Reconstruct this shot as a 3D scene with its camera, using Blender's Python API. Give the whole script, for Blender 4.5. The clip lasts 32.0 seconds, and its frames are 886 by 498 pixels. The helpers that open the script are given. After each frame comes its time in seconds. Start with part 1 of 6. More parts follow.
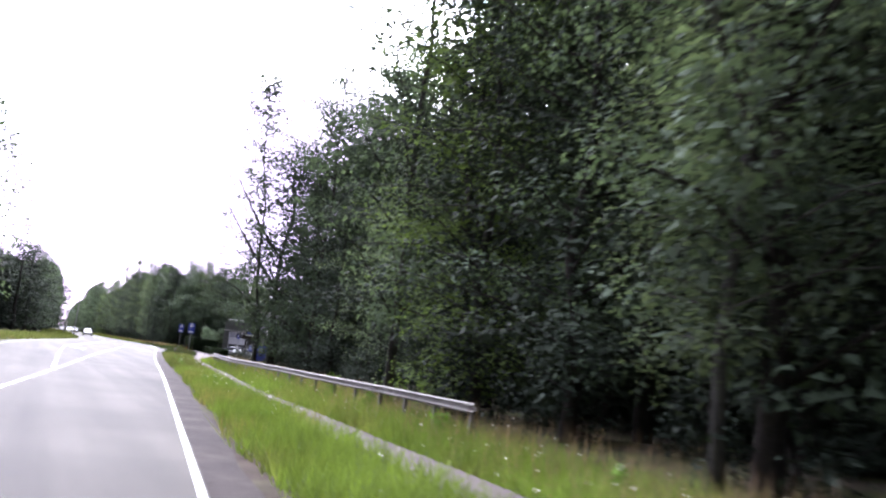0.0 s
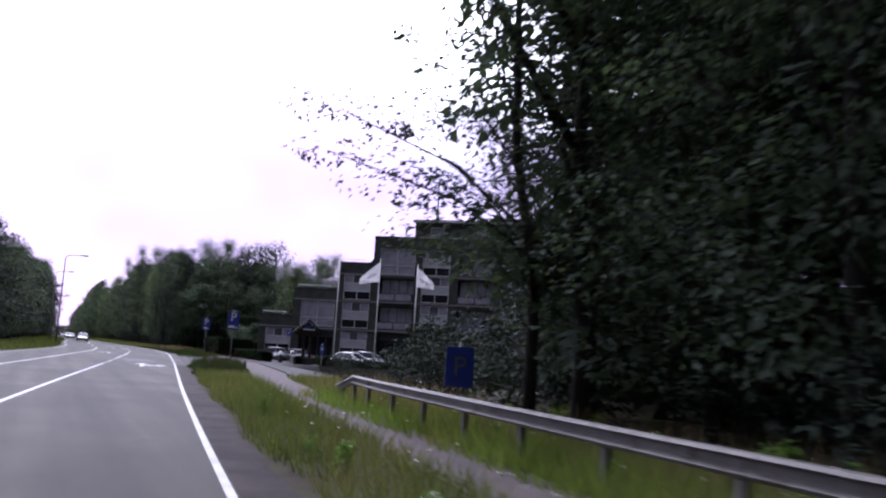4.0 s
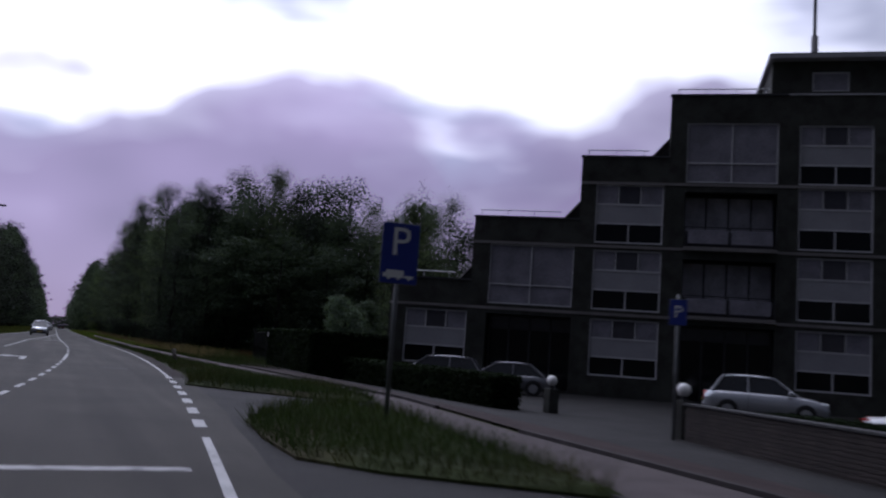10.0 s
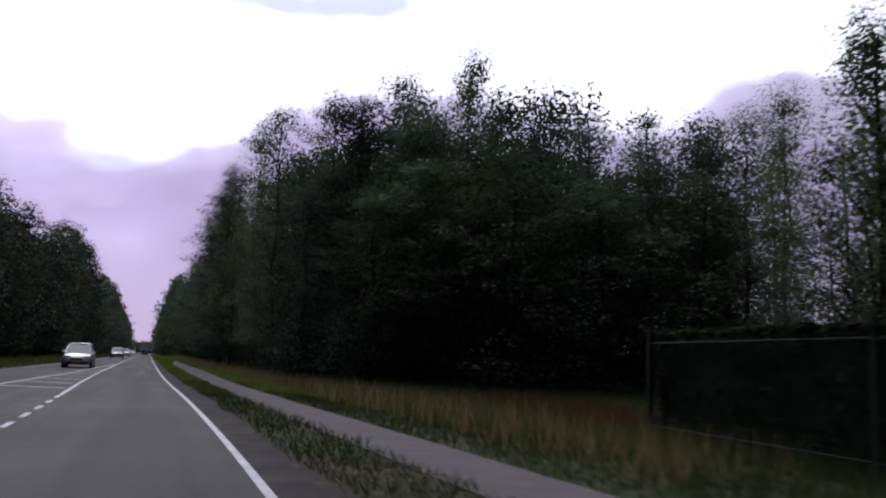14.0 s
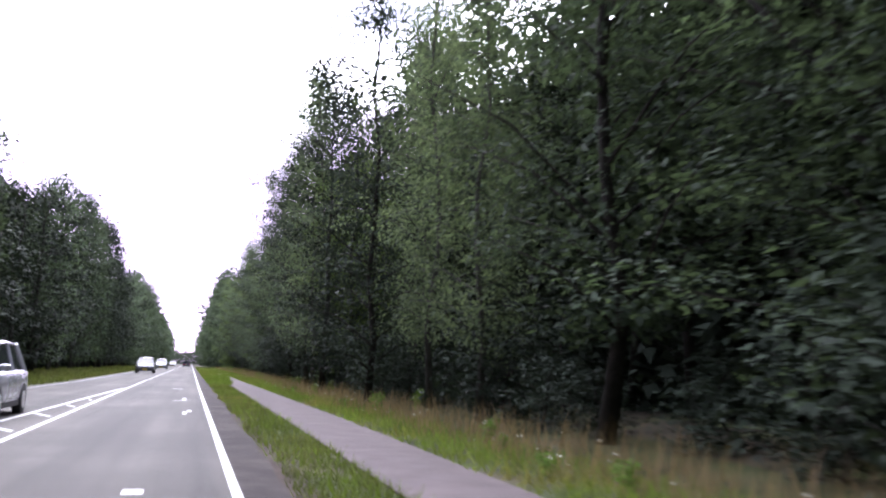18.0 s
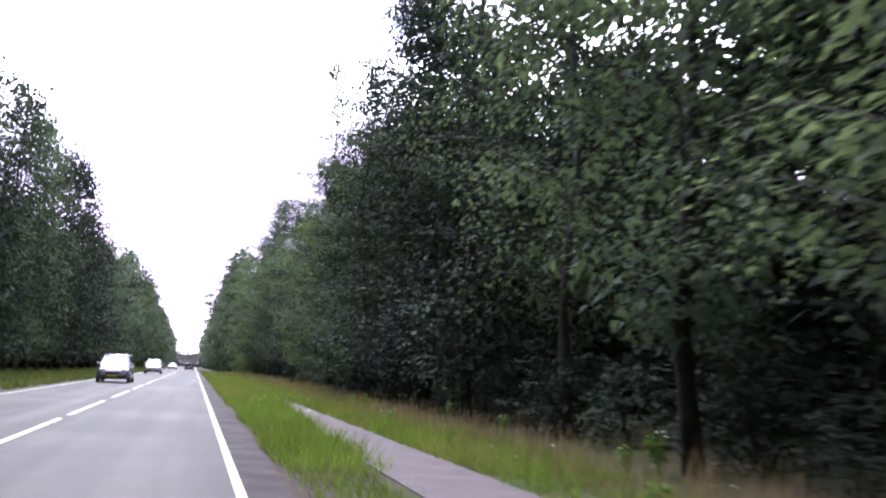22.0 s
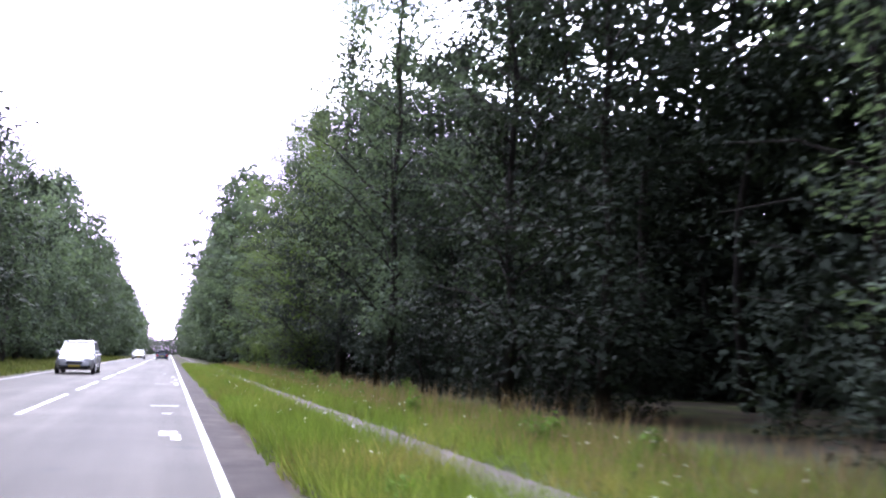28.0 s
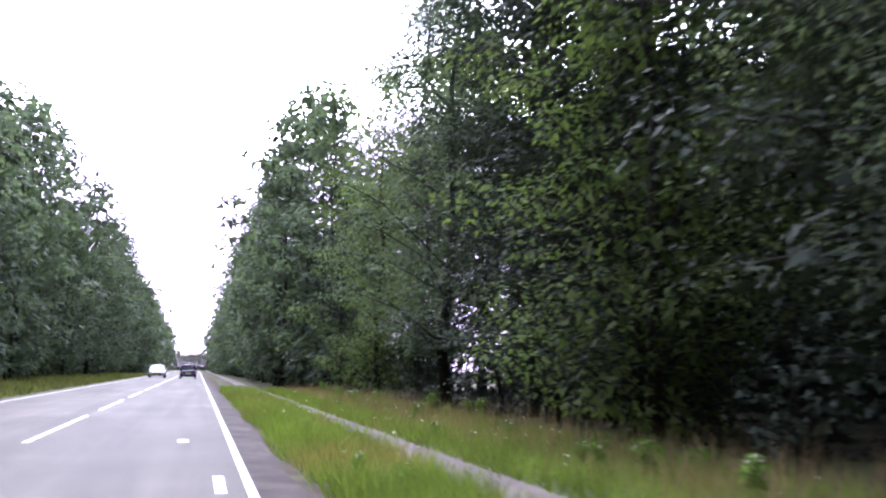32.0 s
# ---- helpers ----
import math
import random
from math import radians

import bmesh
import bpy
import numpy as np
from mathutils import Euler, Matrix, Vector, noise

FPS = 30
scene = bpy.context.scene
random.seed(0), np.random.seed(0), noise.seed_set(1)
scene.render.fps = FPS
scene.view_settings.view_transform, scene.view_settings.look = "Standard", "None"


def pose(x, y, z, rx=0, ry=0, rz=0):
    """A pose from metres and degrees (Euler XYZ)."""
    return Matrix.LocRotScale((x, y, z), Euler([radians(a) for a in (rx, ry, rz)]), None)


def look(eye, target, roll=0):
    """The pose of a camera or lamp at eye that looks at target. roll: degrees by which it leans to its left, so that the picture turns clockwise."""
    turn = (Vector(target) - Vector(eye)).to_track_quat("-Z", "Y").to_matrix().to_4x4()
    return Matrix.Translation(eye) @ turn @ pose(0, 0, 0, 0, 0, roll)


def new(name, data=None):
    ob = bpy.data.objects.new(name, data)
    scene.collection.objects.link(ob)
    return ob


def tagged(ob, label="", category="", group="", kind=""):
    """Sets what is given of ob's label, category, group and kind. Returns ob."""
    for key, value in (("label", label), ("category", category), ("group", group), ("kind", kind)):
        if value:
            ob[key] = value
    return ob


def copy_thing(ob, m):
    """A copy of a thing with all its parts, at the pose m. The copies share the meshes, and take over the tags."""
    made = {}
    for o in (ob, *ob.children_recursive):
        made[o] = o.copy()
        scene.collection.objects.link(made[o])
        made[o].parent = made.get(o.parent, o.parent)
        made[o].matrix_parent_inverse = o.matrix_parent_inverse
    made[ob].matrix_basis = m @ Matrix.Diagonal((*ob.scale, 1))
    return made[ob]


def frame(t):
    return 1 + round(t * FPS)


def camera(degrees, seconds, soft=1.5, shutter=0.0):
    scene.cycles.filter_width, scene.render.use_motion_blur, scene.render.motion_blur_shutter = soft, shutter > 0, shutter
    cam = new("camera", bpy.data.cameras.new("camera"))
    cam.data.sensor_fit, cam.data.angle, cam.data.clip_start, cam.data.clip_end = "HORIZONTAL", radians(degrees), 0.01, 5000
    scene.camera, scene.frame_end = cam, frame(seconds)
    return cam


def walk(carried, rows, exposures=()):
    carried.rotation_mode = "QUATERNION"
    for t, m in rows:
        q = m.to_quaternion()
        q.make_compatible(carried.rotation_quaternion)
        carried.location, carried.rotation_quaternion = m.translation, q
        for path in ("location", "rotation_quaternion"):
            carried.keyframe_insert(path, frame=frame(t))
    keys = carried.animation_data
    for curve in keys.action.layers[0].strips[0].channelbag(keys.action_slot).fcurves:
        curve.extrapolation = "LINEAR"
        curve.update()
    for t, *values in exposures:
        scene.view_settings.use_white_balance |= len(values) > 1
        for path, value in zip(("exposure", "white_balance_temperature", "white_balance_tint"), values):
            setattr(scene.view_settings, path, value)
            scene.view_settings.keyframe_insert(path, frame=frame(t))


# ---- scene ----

# ---------------------------------------------------------------- camera
cam = camera(55.0, 32.0, soft=2.2, shutter=0.4)
PATH = [
    (0, (-15.154, -21.039, 1.229), (-14.329, -19.239, 1.509), 6.45),
    (0.5, (-14.620, -16.459, 1.243), (-13.825, -14.646, 1.530), 6.05),
    (1, (-14.100, -11.850, 1.253), (-13.299, -10.038, 1.527), 6.29),
    (1.5, (-13.595, -7.187, 1.248), (-12.794, -5.375, 1.516), 5.75),
    (2, (-13.091, -2.468, 1.228), (-12.274, -0.660, 1.482), 4.68),
    (2.5, (-12.578, 2.302, 1.203), (-11.765, 4.110, 1.463), 3.78),
    (3, (-12.088, 7.155, 1.186), (-11.253, 8.956, 1.432), 3.85),
    (3.5, (-11.582, 12.097, 1.179), (-10.745, 13.898, 1.417), 4.40),
    (4, (-10.997, 17.095, 1.199), (-10.174, 18.901, 1.451), 3.55),
    (4.5, (-10.376, 22.136, 1.201), (-9.552, 23.941, 1.456), 4.24),
    (6.5, (-7.792, 42.495, 1.221), (-6.974, 44.301, 1.484), 1.76),
    (7, (-7.167, 47.669, 1.205), (-6.340, 49.471, 1.465), 1.67),
    (7.5, (-6.549, 52.846, 1.208), (-5.729, 54.651, 1.470), 2.05),
    (8, (-5.908, 57.950, 1.207), (-5.089, 59.758, 1.456), 2.35),
    (8.5, (-5.301, 63.216, 1.218), (-4.466, 65.016, 1.466), 2.82),
    (9, (-4.691, 68.552, 1.231), (-3.868, 70.357, 1.481), 3.33),
    (9.5, (-4.118, 73.860, 1.233), (-3.294, 75.667, 1.471), 3.96),
    (10, (-3.554, 79.119, 1.235), (-2.747, 80.932, 1.478), 4.20),
    (10.5, (-3.030, 84.493, 1.209), (-2.245, 86.315, 1.459), 4.39),
    (11, (-2.526, 89.904, 1.209), (-1.796, 91.748, 1.465), 0.37),
    (11.5, (-2.003, 95.203, 1.228), (-1.359, 97.078, 1.494), 0.74),
    (12, (-1.554, 100.561, 1.218), (-0.915, 102.437, 1.482), 0.76),
    (12.5, (-1.213, 106.005, 1.201), (-0.584, 107.883, 1.478), 0.73),
    (13, (-0.997, 111.424, 1.196), (-0.368, 113.304, 1.463), 0.84),
    (13.5, (-0.831, 116.801, 1.209), (-0.205, 118.682, 1.481), 1.64),
    (14, (-0.729, 122.201, 1.217), (-0.091, 124.079, 1.479), 1.99),
    (14.5, (-0.668, 127.513, 1.219), (-0.042, 129.395, 1.479), 1.09),
    (16.5, (-0.484, 148.421, 1.210), (0.103, 150.313, 1.485), 1.50),
    (17, (-0.457, 153.572, 1.217), (0.115, 155.469, 1.492), 1.08),
    (17.5, (-0.470, 158.670, 1.231), (0.091, 160.570, 1.504), 0.97),
    (18, (-0.473, 163.777, 1.233), (0.078, 165.679, 1.511), 1.44),
    (18.5, (-0.487, 168.917, 1.228), (0.070, 170.819, 1.497), 2.01),
    (19, (-0.483, 174.081, 1.228), (0.059, 175.986, 1.507), 1.26),
    (19.5, (-0.524, 179.276, 1.231), (-0.003, 181.186, 1.512), 1.72),
    (20, (-0.551, 184.478, 1.229), (-0.025, 186.387, 1.509), 2.35),
    (20.5, (-0.559, 189.617, 1.230), (-0.032, 191.525, 1.518), 2.68),
    (21, (-0.558, 194.633, 1.234), (-0.013, 196.537, 1.513), 2.42),
    (21.5, (-0.546, 199.541, 1.231), (-0.000, 201.444, 1.515), 2.65),
    (22, (-0.572, 204.385, 1.222), (-0.033, 206.288, 1.515), 2.43),
    (22.5, (-0.577, 209.227, 1.205), (-0.039, 211.132, 1.489), 2.29),
    (23, (-0.588, 214.178, 1.195), (-0.056, 216.085, 1.479), 2.01),
    (23.5, (-0.584, 219.098, 1.182), (-0.049, 221.005, 1.464), 1.74),
    (24, (-0.565, 223.965, 1.176), (-0.035, 225.873, 1.461), 1.50),
    (24.5, (-0.604, 228.744, 1.196), (-0.078, 230.652, 1.480), 1.44),
    (25, (-0.644, 233.451, 1.218), (-0.095, 235.356, 1.479), 1.51),
    (25.5, (-0.659, 238.094, 1.236), (-0.092, 239.994, 1.497), 0.69),
    (27.5, (-0.628, 256.316, 1.212), (-0.041, 258.211, 1.464), 1.83),
    (28, (-0.588, 260.784, 1.203), (0.008, 262.676, 1.461), 1.60),
    (28.5, (-0.543, 265.166, 1.195), (0.054, 267.058, 1.447), 1.64),
    (29, (-0.493, 269.458, 1.227), (0.088, 271.353, 1.490), 1.11),
    (29.5, (-0.410, 273.629, 1.263), (0.159, 275.528, 1.532), 1.11),
    (30, (-0.398, 277.895, 1.228), (0.158, 279.797, 1.494), 1.20),
    (30.5, (-0.426, 282.229, 1.196), (0.116, 284.135, 1.462), 1.01),
    (31, (-0.484, 286.582, 1.230), (0.051, 288.489, 1.506), 1.80),
    (31.5, (-0.537, 290.849, 1.236), (0.014, 292.750, 1.518), 1.64),
    (32, (-0.634, 295.115, 1.223), (-0.097, 297.020, 1.511), 1.27),
]
EXPOSURES = [
    (0.0, 1.42, 6000, 21), (2.0, 1.27, 5870, 24), (3.0, 0.77, 5800, 28), (4.0, -0.15, 5700, 26), (4.5, -0.53, 5600, 28),
    (6.5, -1.78, 5600, 21), (9.0, -1.88, 5600, 21), (11.0, -1.88, 5650, 20), (13.5, -1.73, 5800, 18),
    (14.5, -0.53, 5950, 22), (16.5, 0.79, 6000, 23), (19.0, 1.05, 5900, 23), (28.0, 1.51, 5760, 26), (30.0, 1.59, 5720, 28), (32.0, 1.55, 5720, 27),
]
walk(cam, [(t, look(eye, target, roll)) for t, eye, target, roll in PATH], EXPOSURES)

# ---------------------------------------------------------------- sky and sun
SUN_ELEVATION, SUN_AZIMUTH = 40.0, -6.0   # degrees; azimuth from +y, positive to the right


def build_world():
    world = bpy.data.worlds.new("sky")
    scene.world = world
    world.use_nodes = True
    nt = world.node_tree
    nt.nodes.clear()
    N = lambda kind: nt.nodes.new(kind)
    out, bg = N("ShaderNodeOutputWorld"), N("ShaderNodeBackground")
    sky = N("ShaderNodeTexSky")
    sky.sky_type, sky.sun_disc = "NISHITA", False
    sky.sun_elevation, sky.sun_rotation = radians(SUN_ELEVATION), radians(SUN_AZIMUTH)
    coord, sep = N("ShaderNodeTexCoord"), N("ShaderNodeSeparateXYZ")
    nt.links.new(coord.outputs["Generated"], sep.inputs[0])
    # cloud layers: a noise over the sky's directions, flattened towards the horizon
    def cloud(scale, detail, z_stretch, seed):
        mp = N("ShaderNodeMapping")
        mp.inputs["Scale"].default_value = (1, 1, z_stretch)
        mp.inputs["Location"].default_value = (seed, seed * 0.7, 0)
        nt.links.new(coord.outputs["Generated"], mp.inputs[0])
        tex = N("ShaderNodeTexNoise")
        tex.inputs["Scale"].default_value, tex.inputs["Detail"].default_value = scale, detail
        tex.inputs["Roughness"].default_value = 0.55
        nt.links.new(mp.outputs[0], tex.inputs[0])
        return tex.outputs["Fac"]

    def maths(op, a, b=None, clamp=False):
        m = N("ShaderNodeMath")
        m.operation, m.use_clamp = op, clamp
        for i, v in enumerate((a, b)):
            if v is None:
                continue
            if isinstance(v, (int, float)):
                m.inputs[i].default_value = v
            else:
                nt.links.new(v, m.inputs[i])
        return m.outputs[0]

    def ramp(fac, stops):
        r = N("ShaderNodeValToRGB")
        els = r.color_ramp.elements
        while len(els) < len(stops):
            els.new(0.5)
        for e, (p, c) in zip(els, stops):
            e.position, e.color = p, (*c, 1)
        nt.links.new(fac, r.inputs[0])
        return r.outputs[0]

    def mix(fac, a, b):
        m = N("ShaderNodeMix")
        m.data_type = "RGBA"
        for i, v in ((0, fac), (6, a), (7, b)):
            if isinstance(v, (int, float)):
                m.inputs[i].default_value = v
            elif isinstance(v, tuple):
                m.inputs[i].default_value = (*v, 1)
            else:
                nt.links.new(v, m.inputs[i])
        return m.outputs[2]

    # the cloud bank along the horizon: height of its ragged top
    puff = cloud(3.2, 2.6, 1.6, 3.1)
    fine = cloud(9.0, 2.0, 1.5, 1.7)
    top = maths("ADD", maths("MULTIPLY", puff, 0.34), maths("MULTIPLY", fine, 0.075))
    depth = maths("SUBTRACT", maths("ADD", top, 0.045), sep.outputs["Z"])
    bank = ramp(maths("ADD", maths("MULTIPLY", depth, 9.0), 0.5, True), [(0.0, (0, 0, 0)), (0.32, (0.25, 0.25, 0.25)), (0.62, (0.85, 0.85, 0.85)), (1.0, (1, 1, 1))])
    shade = ramp(cloud(3.6, 2.2, 1.8, 6.3), [(0.3, (0.52, 0.425, 0.615)), (0.52, (0.685, 0.55, 0.79)), (0.72, (0.98, 0.82, 1.1))])
    high = ramp(cloud(2.6, 3.5, 2.6, 9.2), [(0.36, (0.85, 0.88, 1.08)), (0.46, (2.25, 2.26, 2.38)), (0.7, (3.8, 3.82, 3.85))])
    clouds = mix(bank, high, shade)
    # clouds are brightest round the hidden sun and dull on the far side of the sky
    dot = N("ShaderNodeVectorMath")
    dot.operation = "DOT_PRODUCT"
    az, el = radians(SUN_AZIMUTH), radians(SUN_ELEVATION)
    dot.inputs[1].default_value = (math.sin(az) * math.cos(el), math.cos(az) * math.cos(el), math.sin(el))
    nt.links.new(coord.outputs["Generated"], dot.inputs[0])
    glow = N("ShaderNodeMapRange")
    glow.interpolation_type = "SMOOTHSTEP"
    for i, v in ((1, 0.25), (2, 0.95), (3, 0.13), (4, 3.6)):
        glow.inputs[i].default_value = v
    nt.links.new(dot.outputs["Value"], glow.inputs[0])
    lit = N("ShaderNodeVectorMath")
    lit.operation = "SCALE"
    nt.links.new(clouds, lit.inputs[0])
    nt.links.new(glow.outputs[0], lit.inputs["Scale"])
    mixed = mix(0.97, sky.outputs[0], lit.outputs[0])
    nt.links.new(mixed, bg.inputs["Color"])
    bg.inputs["Strength"].default_value = 0.62
    nt.links.new(bg.outputs[0], out.inputs[0])


build_world()
sun_data = bpy.data.lights.new("sun", "SUN")
sun_data.energy, sun_data.angle, sun_data.color = 0.9, radians(10), (1.0, 0.96, 0.88)
sun = new("sun", sun_data)
_az, _el = radians(SUN_AZIMUTH), radians(SUN_ELEVATION)
sun.matrix_world = look((0, 0, 40), Vector((0, 0, 40)) - Vector((math.sin(_az) * math.cos(_el), math.cos(_az) * math.cos(_el), math.sin(_el))))


# ---------------------------------------------------------------- materials
def material(name, base, rough=0.7, metal=0.0, vary=0.25, scale=6.0, fine=40.0, bump=0.0, bump_scale=60.0, spec=0.5,
             tint=None, tint_scale=1.5, tint_at=(0.45, 0.65), object_random=0.0, island=0.0, translucent=0.0, wear=None, streaks=0.0, through_tint=(1.2, 1.3, 0.72)):
    """A surface with variation at two scales, an optional second colour in patches, and fine relief."""
    m = bpy.data.materials.new(name)
    m.use_nodes = True
    nt = m.node_tree
    nt.nodes.clear()
    N = lambda kind: nt.nodes.new(kind)
    out, bsdf = N("ShaderNodeOutputMaterial"), N("ShaderNodeBsdfPrincipled")
    bsdf.inputs["Roughness"].default_value, bsdf.inputs["Metallic"].default_value = rough, metal
    bsdf.inputs["Specular IOR Level"].default_value = spec
    geo = N("ShaderNodeNewGeometry")

    def noise_at(s, detail=4.0):
        t = N("ShaderNodeTexNoise")
        t.inputs["Scale"].default_value, t.inputs["Detail"].default_value = s, detail
        nt.links.new(geo.outputs["Position"], t.inputs["Vector"])
        return t.outputs["Fac"]

    def mixc(fac, a, b, blend="MIX"):
        x = N("ShaderNodeMix")
        x.data_type, x.blend_type = "RGBA", blend
        for i, v in ((0, fac), (6, a), (7, b)):
            if isinstance(v, (int, float)):
                x.inputs[i].default_value = v
            elif isinstance(v, tuple):
                x.inputs[i].default_value = (*v, 1)
            else:
                nt.links.new(v, x.inputs[i])
        return x.outputs[2]

    def rng(v, lo, hi, a, b):
        r = N("ShaderNodeMapRange")
        r.inputs[1].default_value, r.inputs[2].default_value = lo, hi
        r.inputs[3].default_value, r.inputs[4].default_value = a, b
        nt.links.new(v, r.inputs[0])
        return r.outputs[0]

    def grey(v):
        c = N("ShaderNodeCombineColor")
        for i in range(3):
            nt.links.new(v, c.inputs[i])
        return c.outputs[0]

    colour = tuple(base)
    if tint:
        colour = mixc(rng(noise_at(tint_scale, 5.0), tint_at[0], tint_at[1], 0, 1), colour, tuple(tint))
    if vary:
        colour = mixc(1.0, colour, grey(rng(noise_at(scale), 0.3, 0.7, 1 - vary, 1 + vary)), "MULTIPLY")
        colour = mixc(1.0, colour, grey(rng(noise_at(fine, 3.0), 0.3, 0.7, 1 - vary * 0.6, 1 + vary * 0.6)), "MULTIPLY")
    if wear:
        colour = mixc(rng(noise_at(wear[1], 6.0), wear[2], wear[2] + 0.12, 0, 1), colour, tuple(wear[0]))
    if streaks:
        mp = N("ShaderNodeMapping")
        mp.inputs["Scale"].default_value = (1.0, 0.035, 1.0)
        mp.inputs["Rotation"].default_value = (0, 0, 0.02)
        nt.links.new(geo.outputs["Position"], mp.inputs[0])
        t = N("ShaderNodeTexNoise")
        t.inputs["Scale"].default_value, t.inputs["Detail"].default_value = 1.3, 4.0
        nt.links.new(mp.outputs[0], t.inputs["Vector"])
        colour = mixc(1.0, colour, grey(rng(t.outputs["Fac"], 0.3, 0.7, 1 - streaks, 1 + streaks)), "MULTIPLY")
    if object_random:
        info = N("ShaderNodeObjectInfo")
        colour = mixc(1.0, colour, grey(rng(info.outputs["Random"], 0, 1, 1 - object_random, 1 + object_random)), "MULTIPLY")
    if island:
        colour = mixc(1.0, colour, grey(rng(geo.outputs["Random Per Island"], 0, 1, 1 - island, 1 + island)), "MULTIPLY")
    if isinstance(colour, tuple):
        bsdf.inputs["Base Color"].default_value = (*colour, 1)
    else:
        nt.links.new(colour, bsdf.inputs["Base Color"])
    if bump:
        b = N("ShaderNodeBump")
        b.inputs["Strength"].default_value, b.inputs["Distance"].default_value = bump, 0.02
        nt.links.new(noise_at(bump_scale, 4.0), b.inputs["Height"])
        nt.links.new(b.outputs[0], bsdf.inputs["Normal"])
    shader = bsdf.outputs[0]
    if translucent:
        tr, ms = N("ShaderNodeBsdfTranslucent"), N("ShaderNodeMixShader")
        if isinstance(colour, tuple):
            tr.inputs[0].default_value = (*colour, 1)
        else:
            warm = mixc(1.0, colour, tuple(through_tint), "MULTIPLY")
            nt.links.new(warm, tr.inputs[0])
        ms.inputs[0].default_value = translucent
        nt.links.new(bsdf.outputs[0], ms.inputs[1])
        nt.links.new(tr.outputs[0], ms.inputs[2])
        shader = ms.outputs[0]
    nt.links.new(shader, out.inputs[0])
    return m


def glass(name, base, rough=0.05, spec=0.6):
    return material(name, base, rough, 0.0, vary=0.12, scale=0.7, fine=3.0, spec=spec)


ASPHALT = material("asphalt", (0.0355, 0.0325, 0.027), 0.75, vary=0.2, scale=0.35, fine=90, bump=0.25, bump_scale=220, spec=0.15, tint=(0.048, 0.0445, 0.037), tint_scale=0.22, wear=((0.025, 0.024, 0.024), 1.1, 0.64), streaks=0.45)
ASPHALT_OLD = material("old_asphalt", (0.0185, 0.018, 0.0175), 0.8, spec=0.2, vary=0.25, scale=0.8, fine=70, bump=0.3, bump_scale=160, tint=(0.026, 0.024, 0.0235), tint_scale=0.5)
PATH_MAT = material("path_asphalt", (0.086, 0.072, 0.072), 0.85, spec=0.12, vary=0.12, scale=1.6, fine=70, bump=0.2, bump_scale=150, tint=(0.097, 0.08, 0.079), tint_scale=1.4, wear=((0.07, 0.058, 0.055), 0.9, 0.68))
PATH_RED = material("red_path_asphalt", (0.046, 0.034, 0.033), 0.85, spec=0.08, vary=0.2, scale=1.2, fine=60, bump=0.25, bump_scale=150)
KERB = material("concrete_kerb", (0.052, 0.046, 0.046), 0.85, spec=0.1, vary=0.25, scale=2, fine=50, bump=0.2)
WHITE_LINE = material("road_paint", (0.42, 0.415, 0.41), 0.6, spec=0.3, vary=0.2, scale=2.0, fine=40, bump=0.15, wear=((0.12, 0.12, 0.125), 7.0, 0.6))
WORN_LINE = material("worn_road_paint", (0.30, 0.295, 0.29), 0.55, vary=0.2, scale=2.0, fine=40, wear=((0.07, 0.07, 0.072), 5.0, 0.52))
SOIL = material("forest_floor", (0.04, 0.034, 0.024), 0.95, spec=0.1, vary=0.4, scale=0.8, fine=14, bump=0.6, bump_scale=12, tint=(0.05, 0.065, 0.022), tint_scale=0.5)
TURF = material("turf", (0.034, 0.044, 0.016), 0.95, spec=0.1, vary=0.35, scale=0.8, fine=18, bump=0.6, bump_scale=25, tint=(0.055, 0.046, 0.026), tint_scale=0.35)
BARE = material("bare_soil", (0.046, 0.036, 0.030), 0.95, spec=0.06, vary=0.3, scale=2, fine=25, bump=0.5, bump_scale=40, tint=(0.045, 0.046, 0.024), tint_scale=1.2)
GRASS = material("grass_blades", (0.123, 0.172, 0.036), 0.8, vary=0.3, scale=0.5, fine=3, island=0.35, tint=(0.185, 0.155, 0.065), tint_scale=0.4, tint_at=(0.5, 0.7), translucent=0.35, spec=0.08)
GRASS_MOWN = material("mown_grass", (0.036, 0.054, 0.022), 0.85, vary=0.3, scale=0.5, fine=3, island=0.3, tint=(0.046, 0.044, 0.022), tint_scale=0.4, tint_at=(0.45, 0.65), translucent=0.25, spec=0.06)
GRASS_DRY = material("dry_short_grass", (0.108, 0.13, 0.042), 0.85, vary=0.3, scale=0.5, fine=3, island=0.3, tint=(0.125, 0.112, 0.05), tint_scale=0.5, tint_at=(0.46, 0.66), translucent=0.3, spec=0.06)
RUST = material("rusty_sorrel", (0.085, 0.034, 0.024), 0.9, vary=0.3, scale=1.0, fine=6, island=0.3, translucent=0.25, spec=0.05)
SEED = material("seed_heads", (0.21, 0.15, 0.10), 0.9, vary=0.2, scale=1.0, fine=6, island=0.3, translucent=0.3, spec=0.05)
WEED = material("weed_leaves", (0.10, 0.17, 0.034), 0.85, spec=0.06, vary=0.3, scale=1, fine=8, island=0.35, translucent=0.35)
FLOWER = material("white_flowers", (0.75, 0.75, 0.68), 0.7, vary=0.1)
LEAF_A = material("leaf_green", (0.067, 0.090, 0.065), 0.7, vary=0.35, scale=0.4, fine=1.6, island=0.12, object_random=0.36, translucent=0.34, spec=0.05)
